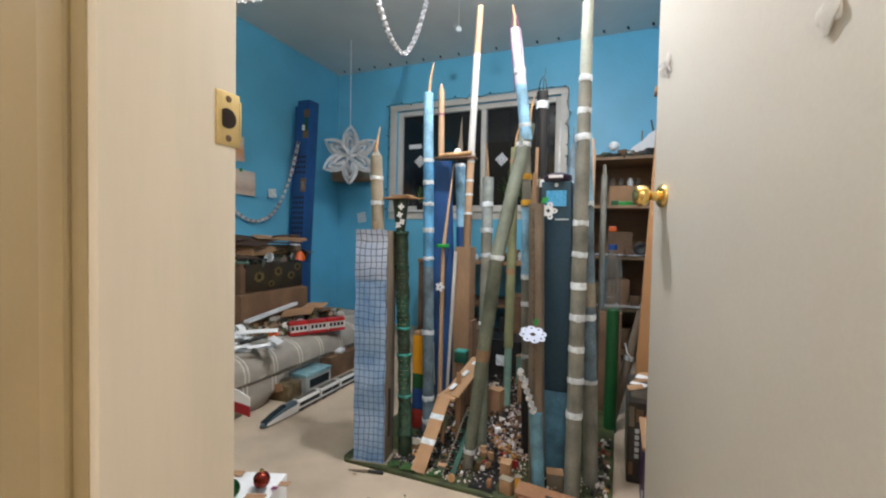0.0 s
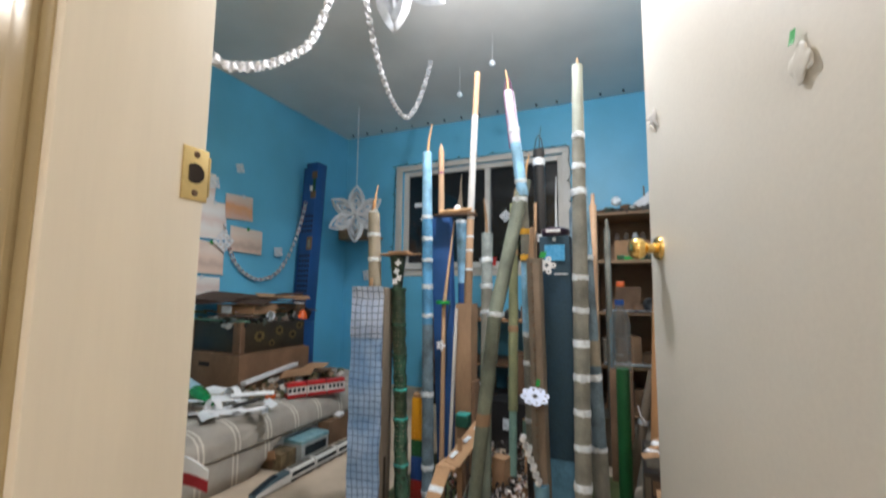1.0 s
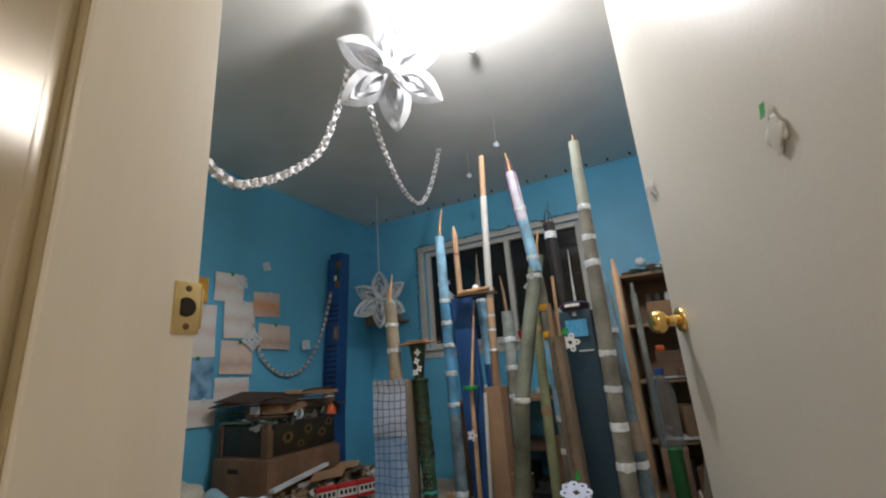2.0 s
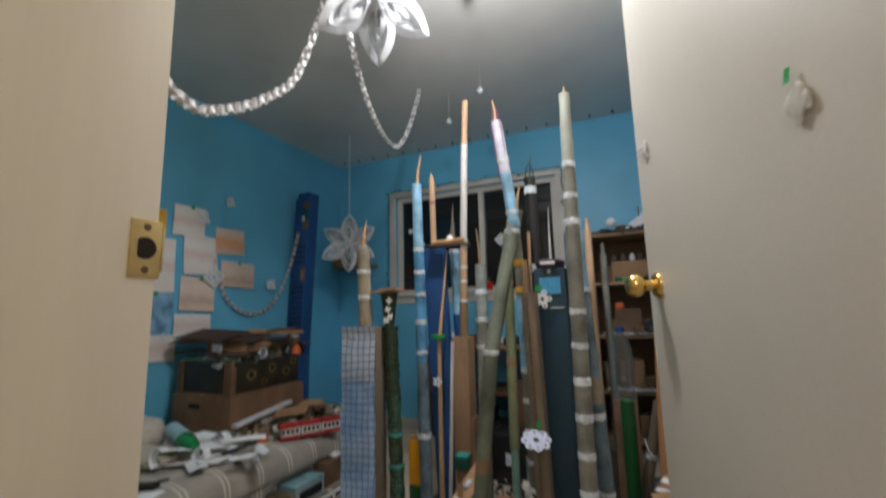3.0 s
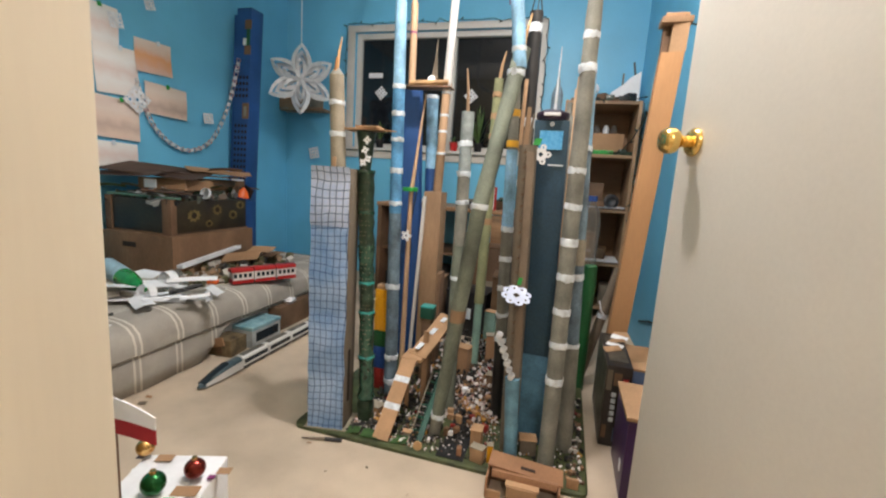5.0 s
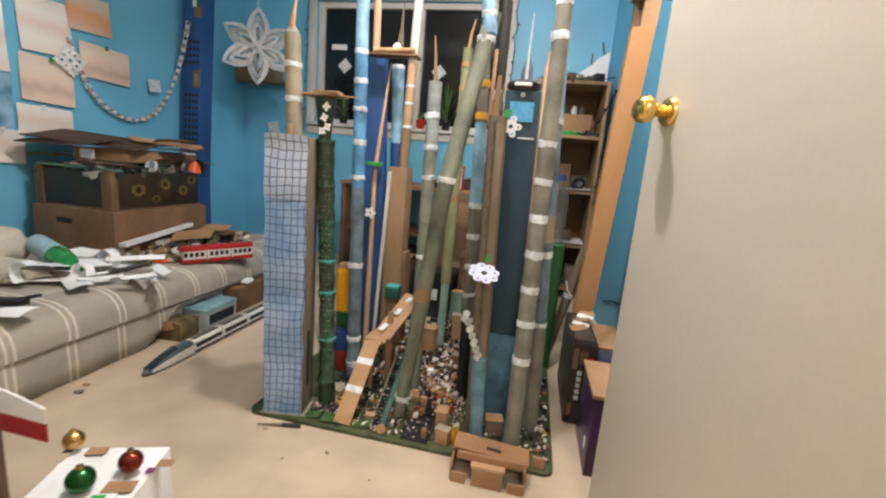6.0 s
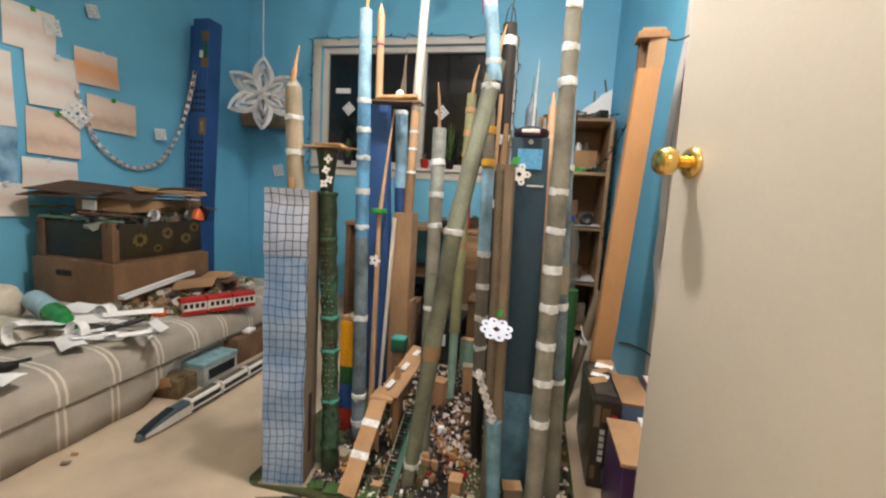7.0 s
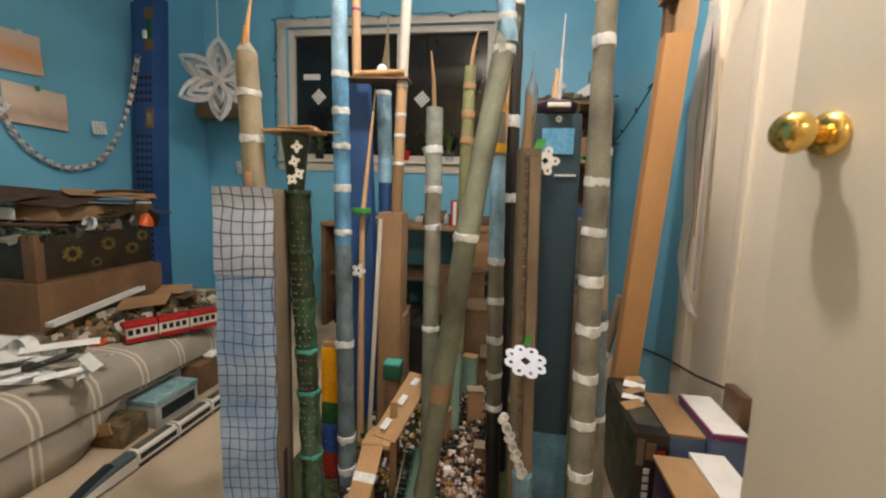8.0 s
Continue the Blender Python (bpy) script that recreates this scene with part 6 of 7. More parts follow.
WALLX = LEFT + 0.004
for k, (y0, y1, z0, z1, coat, label) in enumerate((
        (2.385, 2.635, 1.21, 1.47, PAPER_PALE, "pale pastel drawing taped to the blue wall"), (2.375, 2.625, 0.965, 1.19, PAPER_PEACH, "peach pastel drawing taped to the blue wall"),
        (2.615, 2.86, 1.375, 1.56, PAPER_SUNSET, "orange sunset drawing taped to the blue wall"), (2.665, 2.955, 1.135, 1.32, PAPER_PEACH, "peach landscape drawing taped to the blue wall"),
        (2.345, 2.60, 0.80, 0.945, PAPER_PALE, "white drawing with pink marks on the wall"), (2.30, 2.52, 1.46, 1.66, PAPER_PALE, "white drawing taped high on the wall"),
        (2.10, 2.33, 1.08, 1.42, PAPER_PALE, "pale sheet taped to the blue wall"), (2.12, 2.335, 0.82, 1.08, PAPER_BLUE, "blue printed sheet taped to the wall"), (2.14, 2.37, 0.66, 0.82, PAPER_PALE, "pale sheet low on the blue wall"))):
    rngk = random.Random(k)
    tilt = rngk.uniform(-0.06, 0.06)
    mid = ((WALLX), (y0 + y1) / 2, (z0 + z1) / 2)
    ob = thing("wall_drawing", mid, label, "drawing", "drawings on the wall")
    part("paper", sheet(mid, y1 - y0, z1 - z0, (0, 1, tilt), (0, -tilt, 1), 0.006, 100 + k), coat, ob)
    p = Vector(mid) + Vector((0.022, 0.02 * rngk.uniform(-1, 1), (z1 - z0) * 0.47))
    part("tape", sheet(p, 0.022, 0.025, (0, 1, 0.2), (0, -0.2, 1), 0.0006, k), BRIGHT_GREEN if k % 2 else TAPE, ob, "tape")
ob = thing("wall_drawing", (WALLX, 2.2, 1.5), "bright orange and yellow drawing at the wall", "drawing", "drawings on the wall")
part("paper", sheet((WALLX, 2.16, 1.52), 0.2, 0.17, (0, 1, 0), (0, 0, 1), 0.004, 55), material("orange and yellow drawing", (0.75, 0.48, 0.06), 0.7, vary=0.1, scale=7, second=(0.65, 0.14, 0.03)), ob)

LINK_WHITE = material("white paper links", (0.74, 0.74, 0.76), 0.7, vary=0.08, scale=40)
LINK_PINK = material("pink and white paper links", (0.66, 0.55, 0.56), 0.7, vary=0.2, scale=60, second=(0.45, 0.20, 0.22))
def ring_mesh(coat, radius=0.0135, wide=0.016):
    bm = bmesh.new()
    lathe_rows = [[(r * math.cos(2 * math.pi * k / 12), r * math.sin(2 * math.pi * k / 12), z) for k in range(12)] for r, z in ((radius, -wide / 2), (radius, wide / 2), (radius - 0.001, wide / 2), (radius - 0.001, -wide / 2), (radius, -wide / 2))]
    skin(bm, lathe_rows, caps=False)
    me = bpy.data.meshes.new("paper_link")
    bm.to_mesh(me)
    bm.free()
    me.materials.append(coat)
    return me
RINGS = {"white": ring_mesh(LINK_WHITE), "pink": ring_mesh(LINK_PINK)}


def chain(points, label, coats, step=0.022):
    """Paper links strung along a smooth line through points."""
    pts = [Vector(p) for p in points]
    line = []
    for k in range(len(pts) - 1):
        a, b, c, d = pts[max(k - 1, 0)], pts[k], pts[k + 1], pts[min(k + 2, len(pts) - 1)]
        for j in range(40):
            t = j / 40
            line.append(0.5 * (2 * b + (c - a) * t + (2 * a - 5 * b + 4 * c - d) * t * t + (3 * b - a - 3 * c + d) * t ** 3))
    line.append(pts[-1])
    ob = thing("paper_chain", pts[0], label, "paper chain")
    run, k = 0.0, 0
    for a, b in zip(line, line[1:]):
        run += (b - a).length
        if run >= step:
            run = 0.0
            ahead = (b - a).normalized()
            link = new("paper_link", RINGS[coats[k % len(coats)]])
            q = ahead.to_track_quat("X", "Z") @ Euler((radians(90 if k % 2 else 0) + 0.3 * math.sin(k * 1.7), 0, 0)).to_quaternion()
            link.rotation_mode = "QUATERNION"
            link.rotation_quaternion = q
            link.location = a - pts[0]
            link.parent = ob
            k += 1
    return ob


chain([(LEFT + 0.02, 2.61, 1.33), (LEFT + 0.03, 2.64, 1.19), (LEFT + 0.03, 2.71, 1.055), (LEFT + 0.03, 2.82, 0.97), (LEFT + 0.03, 2.95, 0.94), (LEFT + 0.04, 3.09, 0.99), (LEFT + 0.06, 3.18, 1.11), (LEFT + 0.10, 3.235, 1.29), (LEFT + 0.14, 3.252, 1.46), (LEFT + 0.17, 3.258, 1.60)],
      "paper chain of white and pink links on the blue wall", ("white", "pink", "white", "pink"))
chain([(-0.068, 1.768, 2.246), (-0.083, 1.771, 2.151), (-0.106, 1.716, 1.928), (-0.098, 1.632, 1.751), (-0.087, 1.522, 1.636), (-0.063, 1.414, 1.548), (-0.024, 1.295, 1.47), (0.025, 1.183, 1.415), (0.09, 1.05, 1.42), (0.16, 0.87, 1.52)],
      "white paper chain looped from the ceiling star", ("white",))
chain([(-0.011, 1.844, 2.05), (-0.099, 2.039, 2.001), (-0.194, 2.285, 1.949), (-0.265, 2.518, 1.92), (-0.306, 2.737, 1.938), (-0.296, 2.861, 2.078), (-0.272, 2.95, 2.31), (-0.262, 2.98, 2.43)],
      "white paper chain hanging in a deep loop", ("white",))

for k, (place, size, right) in enumerate((((LEFT + 0.03, 2.705, 1.76), 0.042, (0, 1, 0.3)), ((LEFT + 0.05, 3.10, 1.17), 0.045, (0.2, 1, 0.1)), ((LEFT + 0.035, 2.60, 1.20), 0.075, (0.1, 1, -0.8)), ((LEFT + 0.03, 2.50, 1.60), 0.05, (0, 1, 0.2)), ((-1.42, BACK - 0.03, 1.02), 0.06, (1, 0, 0.2)))):
    up = (0, 0.1, 1) if k < 4 else (0, 0, 1)
    ob = thing("paper_snowflake", place, "small white cut-paper snowflake on the blue wall", "paper snowflake", "snowflakes on the walls")
    part("paper", flake(place, size * 1.1, right, up, petals=4, seed=k, square=True), WHITE_CREASED, ob)
for k, (x, z) in enumerate(((-0.835, 1.55), (-0.05, 1.53))):
    ob = thing("paper_snowflake", (x, BACK + 0.05, z), "small white snowflake stuck on the window pane", "paper snowflake", "snowflakes on the window")
    part("paper", flake((x, BACK + 0.052, z), 0.058, (1, 0, 0.9), (-0.9, 0, 1), square=True), WHITE, ob)
ob = thing("window_label", (-0.89, BACK + 0.05, 1.69), "small white paper label on the window", "label")
part("paper", boxed(-0.955, -0.825, BACK + 0.054, BACK + 0.056, 1.672, 1.712), WHITE, ob)


def paper_star(name, centre, size, right, up, petals, label, seed, band=0.10, coat=WHITE_CREASED):
    """A hanging star of curled paper loops: each petal is three nested strips on either side of its axis."""
    centre, right, up = Vector(centre), Vector(right).normalized(), Vector(up).normalized()
    out = right.cross(up).normalized()
    ob = thing(name, centre, label, "paper star")
    rng = random.Random(seed)
    for p in range(petals):
        a = 2 * math.pi * p / petals + math.pi / 2 + rng.uniform(-0.04, 0.04)
        ax = right * math.cos(a) + up * math.sin(a)
        side = out.cross(ax)
        for n, (reach, wide) in enumerate(((1.0, 0.26), (0.80, 0.185), (0.60, 0.12), (0.42, 0.07))):
            flip = 1 if n % 2 == 0 else -1
            bm = bmesh.new()
            rings = []
            steps = 20
            for j in range(steps + 1):
                s = 2 * math.pi * j / steps
                along = size * (0.06 + reach * 0.94 * (0.5 - 0.5 * math.cos(s)))
                u = 0.5 - 0.5 * math.cos(s)
                across = size * wide * 3.1 * u ** 0.75 * (1 - u) ** 0.9 * (1 if s < math.pi else -1)
                c = centre + ax * along + side * across + out * size * (0.05 * flip + 0.10 * math.sin(s + 2.1 * p) + 0.05 * math.cos(2 * s + n))
                inner = centre + ax * size * (0.06 + reach * 0.5)
                h = ((inner - c).normalized() * 0.75 + out * 0.5 * flip) * size * band
                e = out * 0.0012
                rings.append([c - h * 0.4, c + h, c + h + e, c - h * 0.4 + e])
            skin(bm, rings, caps=False)
            part("paper_loop", bm, coat, ob)
    bm = bmesh.new()
    bmesh.ops.create_icosphere(bm, subdivisions=2, radius=size * 0.1)
    bmesh.ops.translate(bm, verts=bm.verts, vec=centre)
    part("knot", bm, coat, ob)
    return ob


star = paper_star("hanging_star", (-1.15, 3.41, 1.50), 0.235, (0.86, 0.51, 0), (0.05, 0, 1), 6, "white cut-paper star hanging on a string", 5, 0.125, STAR_PAPER)
part("string", rod(bmesh.new(), [(-1.15, 3.41, 1.732), (-1.153, 3.412, TOP)], 0.0035, 6), RIBBON, star, "white string")
star = paper_star("ceiling_star", (0.13, 1.83, 2.16), 0.25, (0.84, 0.54, 0.05), (0.335, -0.52, 0.78), 6, "large white cut-paper star under the ceiling lamp", 9, 0.15, THIN_PAPER)
part("string", rod(bmesh.new(), [(0.13, 1.83, 2.16), (0.13, 1.83, TOP)], 0.002, 6), RIBBON, star)

for k, (x, y, z, big) in enumerate(((0.393, 2.127, 2.36, 0.022), (0.216, 2.853, 2.239, 0.021), (-0.12, 3.16, 2.24, 0.022))):
    ob = thing("hanging_bead", (x, y, z), "small clear bead hanging from the ceiling on thread", "bead", "beads under the ceiling")
    bm = bmesh.new()
    lathe(bm, [(0.0001, -big), (big * 0.75, -big * 0.6), (big, 0.0), (big * 0.7, big * 0.7), (0.0001, big * 1.2)], (x, y, z), 12)
    part("bead", bm, TAPE, ob)
    part("thread", rod(bmesh.new(), [(x, y, z + big), (x, y, TOP)], 0.0012, 5), RIBBON, ob)

# ---- string of lights ----
def light_string(points, label, every=0.11, seed=0):
    ob = thing("string_lights", points[0], label, "string lights")
    part("wire", rod(bmesh.new(), points, 0.0028, 6), WIRE, ob, "dark green wire")
    run = 0.0
    rng = random.Random(seed)
    for a, b in zip(points, points[1:]):
        a, b = Vector(a), Vector(b)
        run += (b - a).length
        if run > every:
            run = 0
            d = Vector((rng.uniform(-1, 1), -0.6, rng.uniform(-1, 0.6))).normalized()
            bm = bmesh.new()
            rod(bm, [b, b + d * 0.014, b + d * 0.03], [0.0045, 0.005, 0.002], 6)
            part("bulb", bm, WIRE, ob)
    return ob


def wavy(a, b, count, amp, seed):
    a, b = Vector(a), Vector(b)
    return [a.lerp(b, k / count) + Vector((amp * noise.noise((k * 0.9, seed, 0)), -abs(amp) * 0.3, amp * noise.noise((seed, k * 0.9, 3)))) for k in range(count + 1)]


path = wavy((WX0 - 0.075, BACK - 0.03, 1.02), (WX0 - 0.06, BACK - 0.03, 2.06), 22, 0.03, 1) + wavy((WX0 - 0.05, BACK - 0.03, 2.075), (WX1 + 0.04, BACK - 0.03, 2.07), 30, 0.03, 2) + wavy((WX1 + 0.06, BACK - 0.03, 2.05), (WX1 + 0.075, BACK - 0.03, 1.05), 22, 0.03, 3)
light_string(path, "dark string lights looped round the window frame", 0.08, 4)
for k in range(17):
    x = -1.60 + 2.7 * k / 16
    ob = thing("ceiling_hook", (x, BACK - 0.09, TOP), "small dark clip on the ceiling edge", "hook", "clips along the ceiling")
    bm = bmesh.new()
    rod(bm, [(x, BACK - 0.09, TOP), (x + 0.004, BACK - 0.092, TOP - 0.014), (x + 0.012, BACK - 0.09, TOP - 0.02)], [0.009, 0.008, 0.004], 6)
    part("clip", bm, BLACK, ob)

# ---- window sill and back wall ----
def potted_plant(x, y, z, pot_coat, leaves, high, label, seed):
    ob = thing("potted_plant", (x, y, z), label, "plant")
    bm = bmesh.new()
    lathe(bm, [(0.0001, 0), (0.026, 0), (0.034, 0.055), (0.037, 0.058), (0.037, 0.07), (0.032, 0.07), (0.030, 0.058), (0.0001, 0.056)], (x, y, z), 18)
    part("pot", bm, pot_coat, ob)
    rng = random.Random(seed)
    for k in range(leaves):
        a, b = rng.uniform(0, 6.28), rng.uniform(0.3, 1.0)
        r = high * (1 - b) * 0.8 + 0.02
        root, tipp = Vector((x, y, z + 0.06)), Vector((x + 0.9 * r * math.cos(a), y - abs(0.4 * r * math.sin(a)), z + 0.06 + high * b))
        mid = root.lerp(tipp, 0.55) + Vector((0, 0, 0.03))
        w = Vector((-math.sin(a), math.cos(a), 0.2)) * 0.010
        bm = bmesh.new()
        skin(bm, [[p - w * s, p + w * s, p + w * s + Vector((0, 0.001, 0.001)), p - w * s + Vector((0, 0.001, 0.001))] for p, s in ((root, 0.2), (root.lerp(mid, 0.5), 0.7), (mid, 1.0), (tipp, 0.08))])
        part("leaf", bm, LIME_PLANT, ob)
    return ob


SILL = WZ0 + 0.0005
potted_plant(-0.15, BACK - 0.012, SILL, RED_POT, 3, 0.05, "small red plant pot on the window sill", 1)
potted_plant(0.05, BACK - 0.012, SILL, BLACK, 20, 0.30, "leafy green plant in a dark pot on the sill", 2)
potted_plant(0.17, BACK - 0.012, SILL, CLEAR, 12, 0.20, "small green plant in a jar on the sill", 3)
potted_plant(-0.80, BACK - 0.012, SILL, BLACK, 18, 0.16, "dark bushy plant on the sill", 5)
potted_plant(-0.65, BACK - 0.012, SILL, BLACK, 14, 0.14, "low dark plant in a black pot", 6)

ws = thing("wall_shelf", (-1.48, 3.95, 1.36), "brown cardboard wall box behind the hanging star", "wall shelf")
part("body", boxed(-1.70, -1.27, 3.90, BACK, 1.365, 1.385, None, 0.002), WOOD, ws)
part("front", boxed(-1.70, -1.27, 3.895, 3.90, 1.385, 1.47, None, 0.002), CARD, ws)
part("panel", boxed(-1.40, -1.27, 3.889, 3.8945, 1.39, 1.49, None, 0.002), BEIGE_PAPER, ws, "pale card panel")

desk = thing("desk", (0.1, 3.75, 0), "brown wooden desk crowded with things under the window", "desk")
part("top", boxed(-0.55, 0.72, 3.48, 4.02, 0.645, 0.672, None, 0.003), WOOD, desk)
for x in (-0.55, 0.69):
    part("side_panel", boxed(x, x + 0.03, 3.50, 4.02, 0, 0.645, None, 0.002), WOOD_DARK, desk)
part("shelf", boxed(-0.52, 0.69, 3.55, 4.02, 0.32, 0.34, None, 0.002), WOOD_DARK, desk)
part("drawer_front", boxed(0.30, 0.69, 3.485, 3.50, 0.42, 0.64, None, 0.003), WOOD, desk)
rng = random.Random(3)
for k in range(26):
    x, y = rng.uniform(-0.5, 0.66), rng.uniform(3.52, 3.95)
    h = rng.uniform(0.02, 0.09)
    w = rng.uniform(0.015, 0.05)
    coat = rng.choice((BLACK, WOOD_DARK, GREY_CARD, CARD_DARK, TAPE, NAVY, LEGO_GREEN, CARD))
    ob = thing("desk_item", (x, y, 0.6725), "small dark object standing on the desk", "desk item", "things on the desk")
    bm = bmesh.new()
    if k % 3:
        block(bm, x - w, x + w, y - w * 0.7, y + w * 0.7, 0.6725, 0.6725 + h, Matrix.Rotation(rng.uniform(0, 1.5), 4, "Z"), 0.003)
    else:
        lathe(bm, [(0.0001, 0), (w * 0.6, 0), (w * 0.62, h * 0.7), (w * 0.3, h), (0.0001, h)], (x, y, 0.6725), 12)
    part("body", bm, coat, ob)
ob = thing("red_white_stand", (0.29, 3.52, 0.6725), "upright red and white striped card on the desk", "card stand")
part("card", boxed(0.265, 0.315, 3.515, 3.525, 0.6725, 0.83, None, 0.001), RED, ob)
part("stripe", boxed(0.28, 0.30, 3.5125, 3.5145, 0.68, 0.82), WHITE, ob)
for k in range(9):
    x = -0.45 + 0.12 * k
    ob = thing("storage_box", (x, 3.62, 0), "dark storage box and clutter beneath the desk", "box", "boxes under the desk")
    part("body", boxed(x - 0.05, x + 0.05, 3.56, 3.75, 0, 0.12 + 0.15 * rng.random(), Matrix.Rotation(rng.uniform(-0.2, 0.2), 4, "Z"), 0.004), rng.choice((CARD_DARK, BLACK, GREY_CARD, SAGE, CARD)), ob)

for k, (x0, x1, y, h, coat, label) in enumerate(((-0.05, 0.16, 2.80, 0.30, CARD_DARK, "dark cardboard box standing behind the model city"), (0.19, 0.42, 2.86, 0.24, BLACK, "black carton standing behind the model city"),
                                              (0.44, 0.66, 2.80, 0.36, CARD_DARK, "tall dark carton standing behind the model city"), (0.69, 0.84, 2.86, 0.22, GREY_CARD, "grey carton standing behind the model city"), (0.25, 0.50, 3.15, 0.46, WOOD_DARK, "dark wooden stool behind the model city"))):
    ob = thing("storage_box", (x0, y, 0), label, "box")
    part("body", boxed(x0, x1, y, y + 0.2, 0, h, Matrix.Rotation(0.08 * (-1) ** k, 4, "Z"), 0.004), coat, ob)
    part("lid", boxed(x0 - 0.003, x1 + 0.003, y - 0.003, y + 0.203, h + 0.0005, h + 0.012, Matrix.Rotation(0.08 * (-1) ** k, 4, "Z"), 0.003), coat, ob)
    part("label_sheet", boxed((x0 + x1) / 2 - 0.03, (x0 + x1) / 2 + 0.03, y - 0.02, y - 0.018, h * 0.45, h * 0.45 + 0.06, Matrix.Rotation(0.08 * (-1) ** k, 4, "Z")), TAPE if k % 2 else BEIGE_PAPER, ob, "pale paper label")

# ---- shelf unit in the back corner ----
SX0, SX1, SY0, SY1, ST = 0.70, 1.165, 3.60, 4.02, 1.42
shelf = thing("shelf_unit", (0.93, 3.8, 0), "brown open shelf unit filled with small things", "shelf unit")
SHELF_WOOD = material("brown laminated board", (0.34, 0.215, 0.12), 0.55, vary=0.15, scale=5, bump=0.1, stretch=(0.3, 2, 2))
part("side_panel", boxed(SX0, SX0 + 0.022, SY0, SY1, 0, ST, None, 0.002), SHELF_WOOD, shelf)
part("side_panel", boxed(SX1 - 0.022, SX1, SY0, SY1, 0, ST, None, 0.002), SHELF_WOOD, shelf)
part("back_panel", boxed(SX0 + 0.022, SX1 - 0.022, SY1 - 0.012, SY1 - 0.002, 0, ST), SHELF_WOOD, shelf)
for z in (0.06, 0.36, 0.715, 1.065, ST - 0.022):
    part("shelf_board", boxed(SX0 + 0.022, SX1 - 0.022, SY0 + 0.004, SY1 - 0.012, z, z + 0.02, None, 0.002), SHELF_WOOD, shelf)
for z in (0.368, 0.723):
    ob = thing("paper_liner", (0.95, 3.62, z), "crumpled white paper lining a shelf", "paper")
    part("paper", sheet((0.95, 3.72, z + 0.016), 0.38, 0.26, (1, 0, 0.02), (0, 1, 0.03), 0.004, 9), WHITE_CREASED, ob)
ob = thing("small_box", (0.95, 3.85, 1.086), "open light cardboard box on the upper shelf", "box")
part("body", boxed(0.84, 1.10, 3.80, 3.98, 1.086, 1.24, None, 0.003), CARD_LIGHT, ob)
ob = thing("green_toys", (1.0, 3.66, 1.086), "low heap of green plastic toys on a shelf", "toys")
for k in range(7):
    x = 0.86 + 0.04 * k
    part("piece", boxed(x, x + 0.05, 3.63, 3.68, 1.086, 1.105 + 0.02 * rng.random(), Matrix.Rotation(rng.uniform(-0.6, 0.6), 4, "Z"), 0.006), rng.choice((LEGO_GREEN, BRIGHT_GREEN, BOTTLE_DEEP)), ob)
for k, (x, z, coat) in enumerate(((0.86, 1.30, CLEAR), (0.92, 1.30, CLEAR), (0.98, 1.30, TAPE), (1.03, 1.30, CLEAR))):
    ob = thing("small_jar", (x, 3.72, 1.245), "small clear jar on the upper shelf box", "jar", "jars on the shelf")
    bm = bmesh.new()
    lathe(bm, [(0.0001, 0), (0.02, 0), (0.022, 0.03), (0.014, 0.045), (0.014, 0.055), (0.0001, 0.056)], (x, 3.84, 1.242), 14)
    part("glass", bm, coat, ob)
ob = thing("orange_toy", (0.87, 3.75, 0.87), "bright orange plastic toy on a shelf", "toy")
part("body", boxed(0.845, 0.90, 3.72, 3.78, 0.905, 0.945, None, 0.01), ORANGE, ob)
part("stand", boxed(0.84, 1.0, 3.70, 3.86, 0.736, 0.905, None, 0.003), CARD_DARK, ob)
ob = thing("round_toy", (1.055, 3.66, 0.736), "dark round wheel-like toy on a shelf", "toy")
bm = bmesh.new()
lathe(bm, [(0.0001, -0.02), (0.03, -0.02), (0.046, -0.012), (0.048, 0.012), (0.03, 0.02), (0.012, 0.012), (0.0001, 0.012)], (1.055, 3.66, 0.785), 22, Matrix.Rotation(radians(80), 4, "X"))
part("tyre", bm, BLACK, ob)
ob = thing("round_toy", (0.985, 3.67, 0.736), "brown and grey toy lying beside the wheel", "toy")
part("body", boxed(0.95, 1.01, 3.64, 3.70, 0.736, 0.79, Matrix.Rotation(0.4, 4, "Z"), 0.01), CARD_DARK, ob)
for k in range(8):
    x = 0.76 + 0.046 * k
    z = (0.38, 0.08)[k % 2]
    ob = thing("shelf_item", (x, 3.72, z), "dark box and clutter on a lower shelf", "box", "boxes on the shelves")
    part("body", boxed(x - 0.03, x + 0.03, 3.68, 3.85, z, z + 0.06 + 0.14 * rng.random(), Matrix.Rotation(rng.uniform(-0.3, 0.3), 4, "Z"), 0.004), rng.choice((CARD_DARK, WOOD_DARK, BLACK, CARD, GREY_CARD)), ob)
# on top of the shelf
ob = thing("paper_mountain", (1.06, 3.78, ST), "white torn card peak on top of the shelf", "card model")
bm = bmesh.new()
skin(bm, [[(0.93, y, ST), (1.155, y, ST), (1.15, y, ST + 0.21), (1.09, y, ST + 0.175), (1.05, y, ST + 0.13), (0.985, y, ST + 0.085)] for y in (3.76, 3.772)])
part("card", bm, WHITE, ob)
part("skyline", boxed(1.04, 1.05, 3.765, 3.775, ST + 0.12, ST + 0.20, None, 0.001), GREY_CARD, ob)
part("skyline", rod(bmesh.new(), [(1.12, 3.77, ST + 0.17), (1.10, 3.77, ST + 0.27)], 0.006, 6), BLACK, ob)
ob = thing("dark_heap", (0.9, 3.7, ST), "dark plastic heap with a white ball on the shelf", "toys")
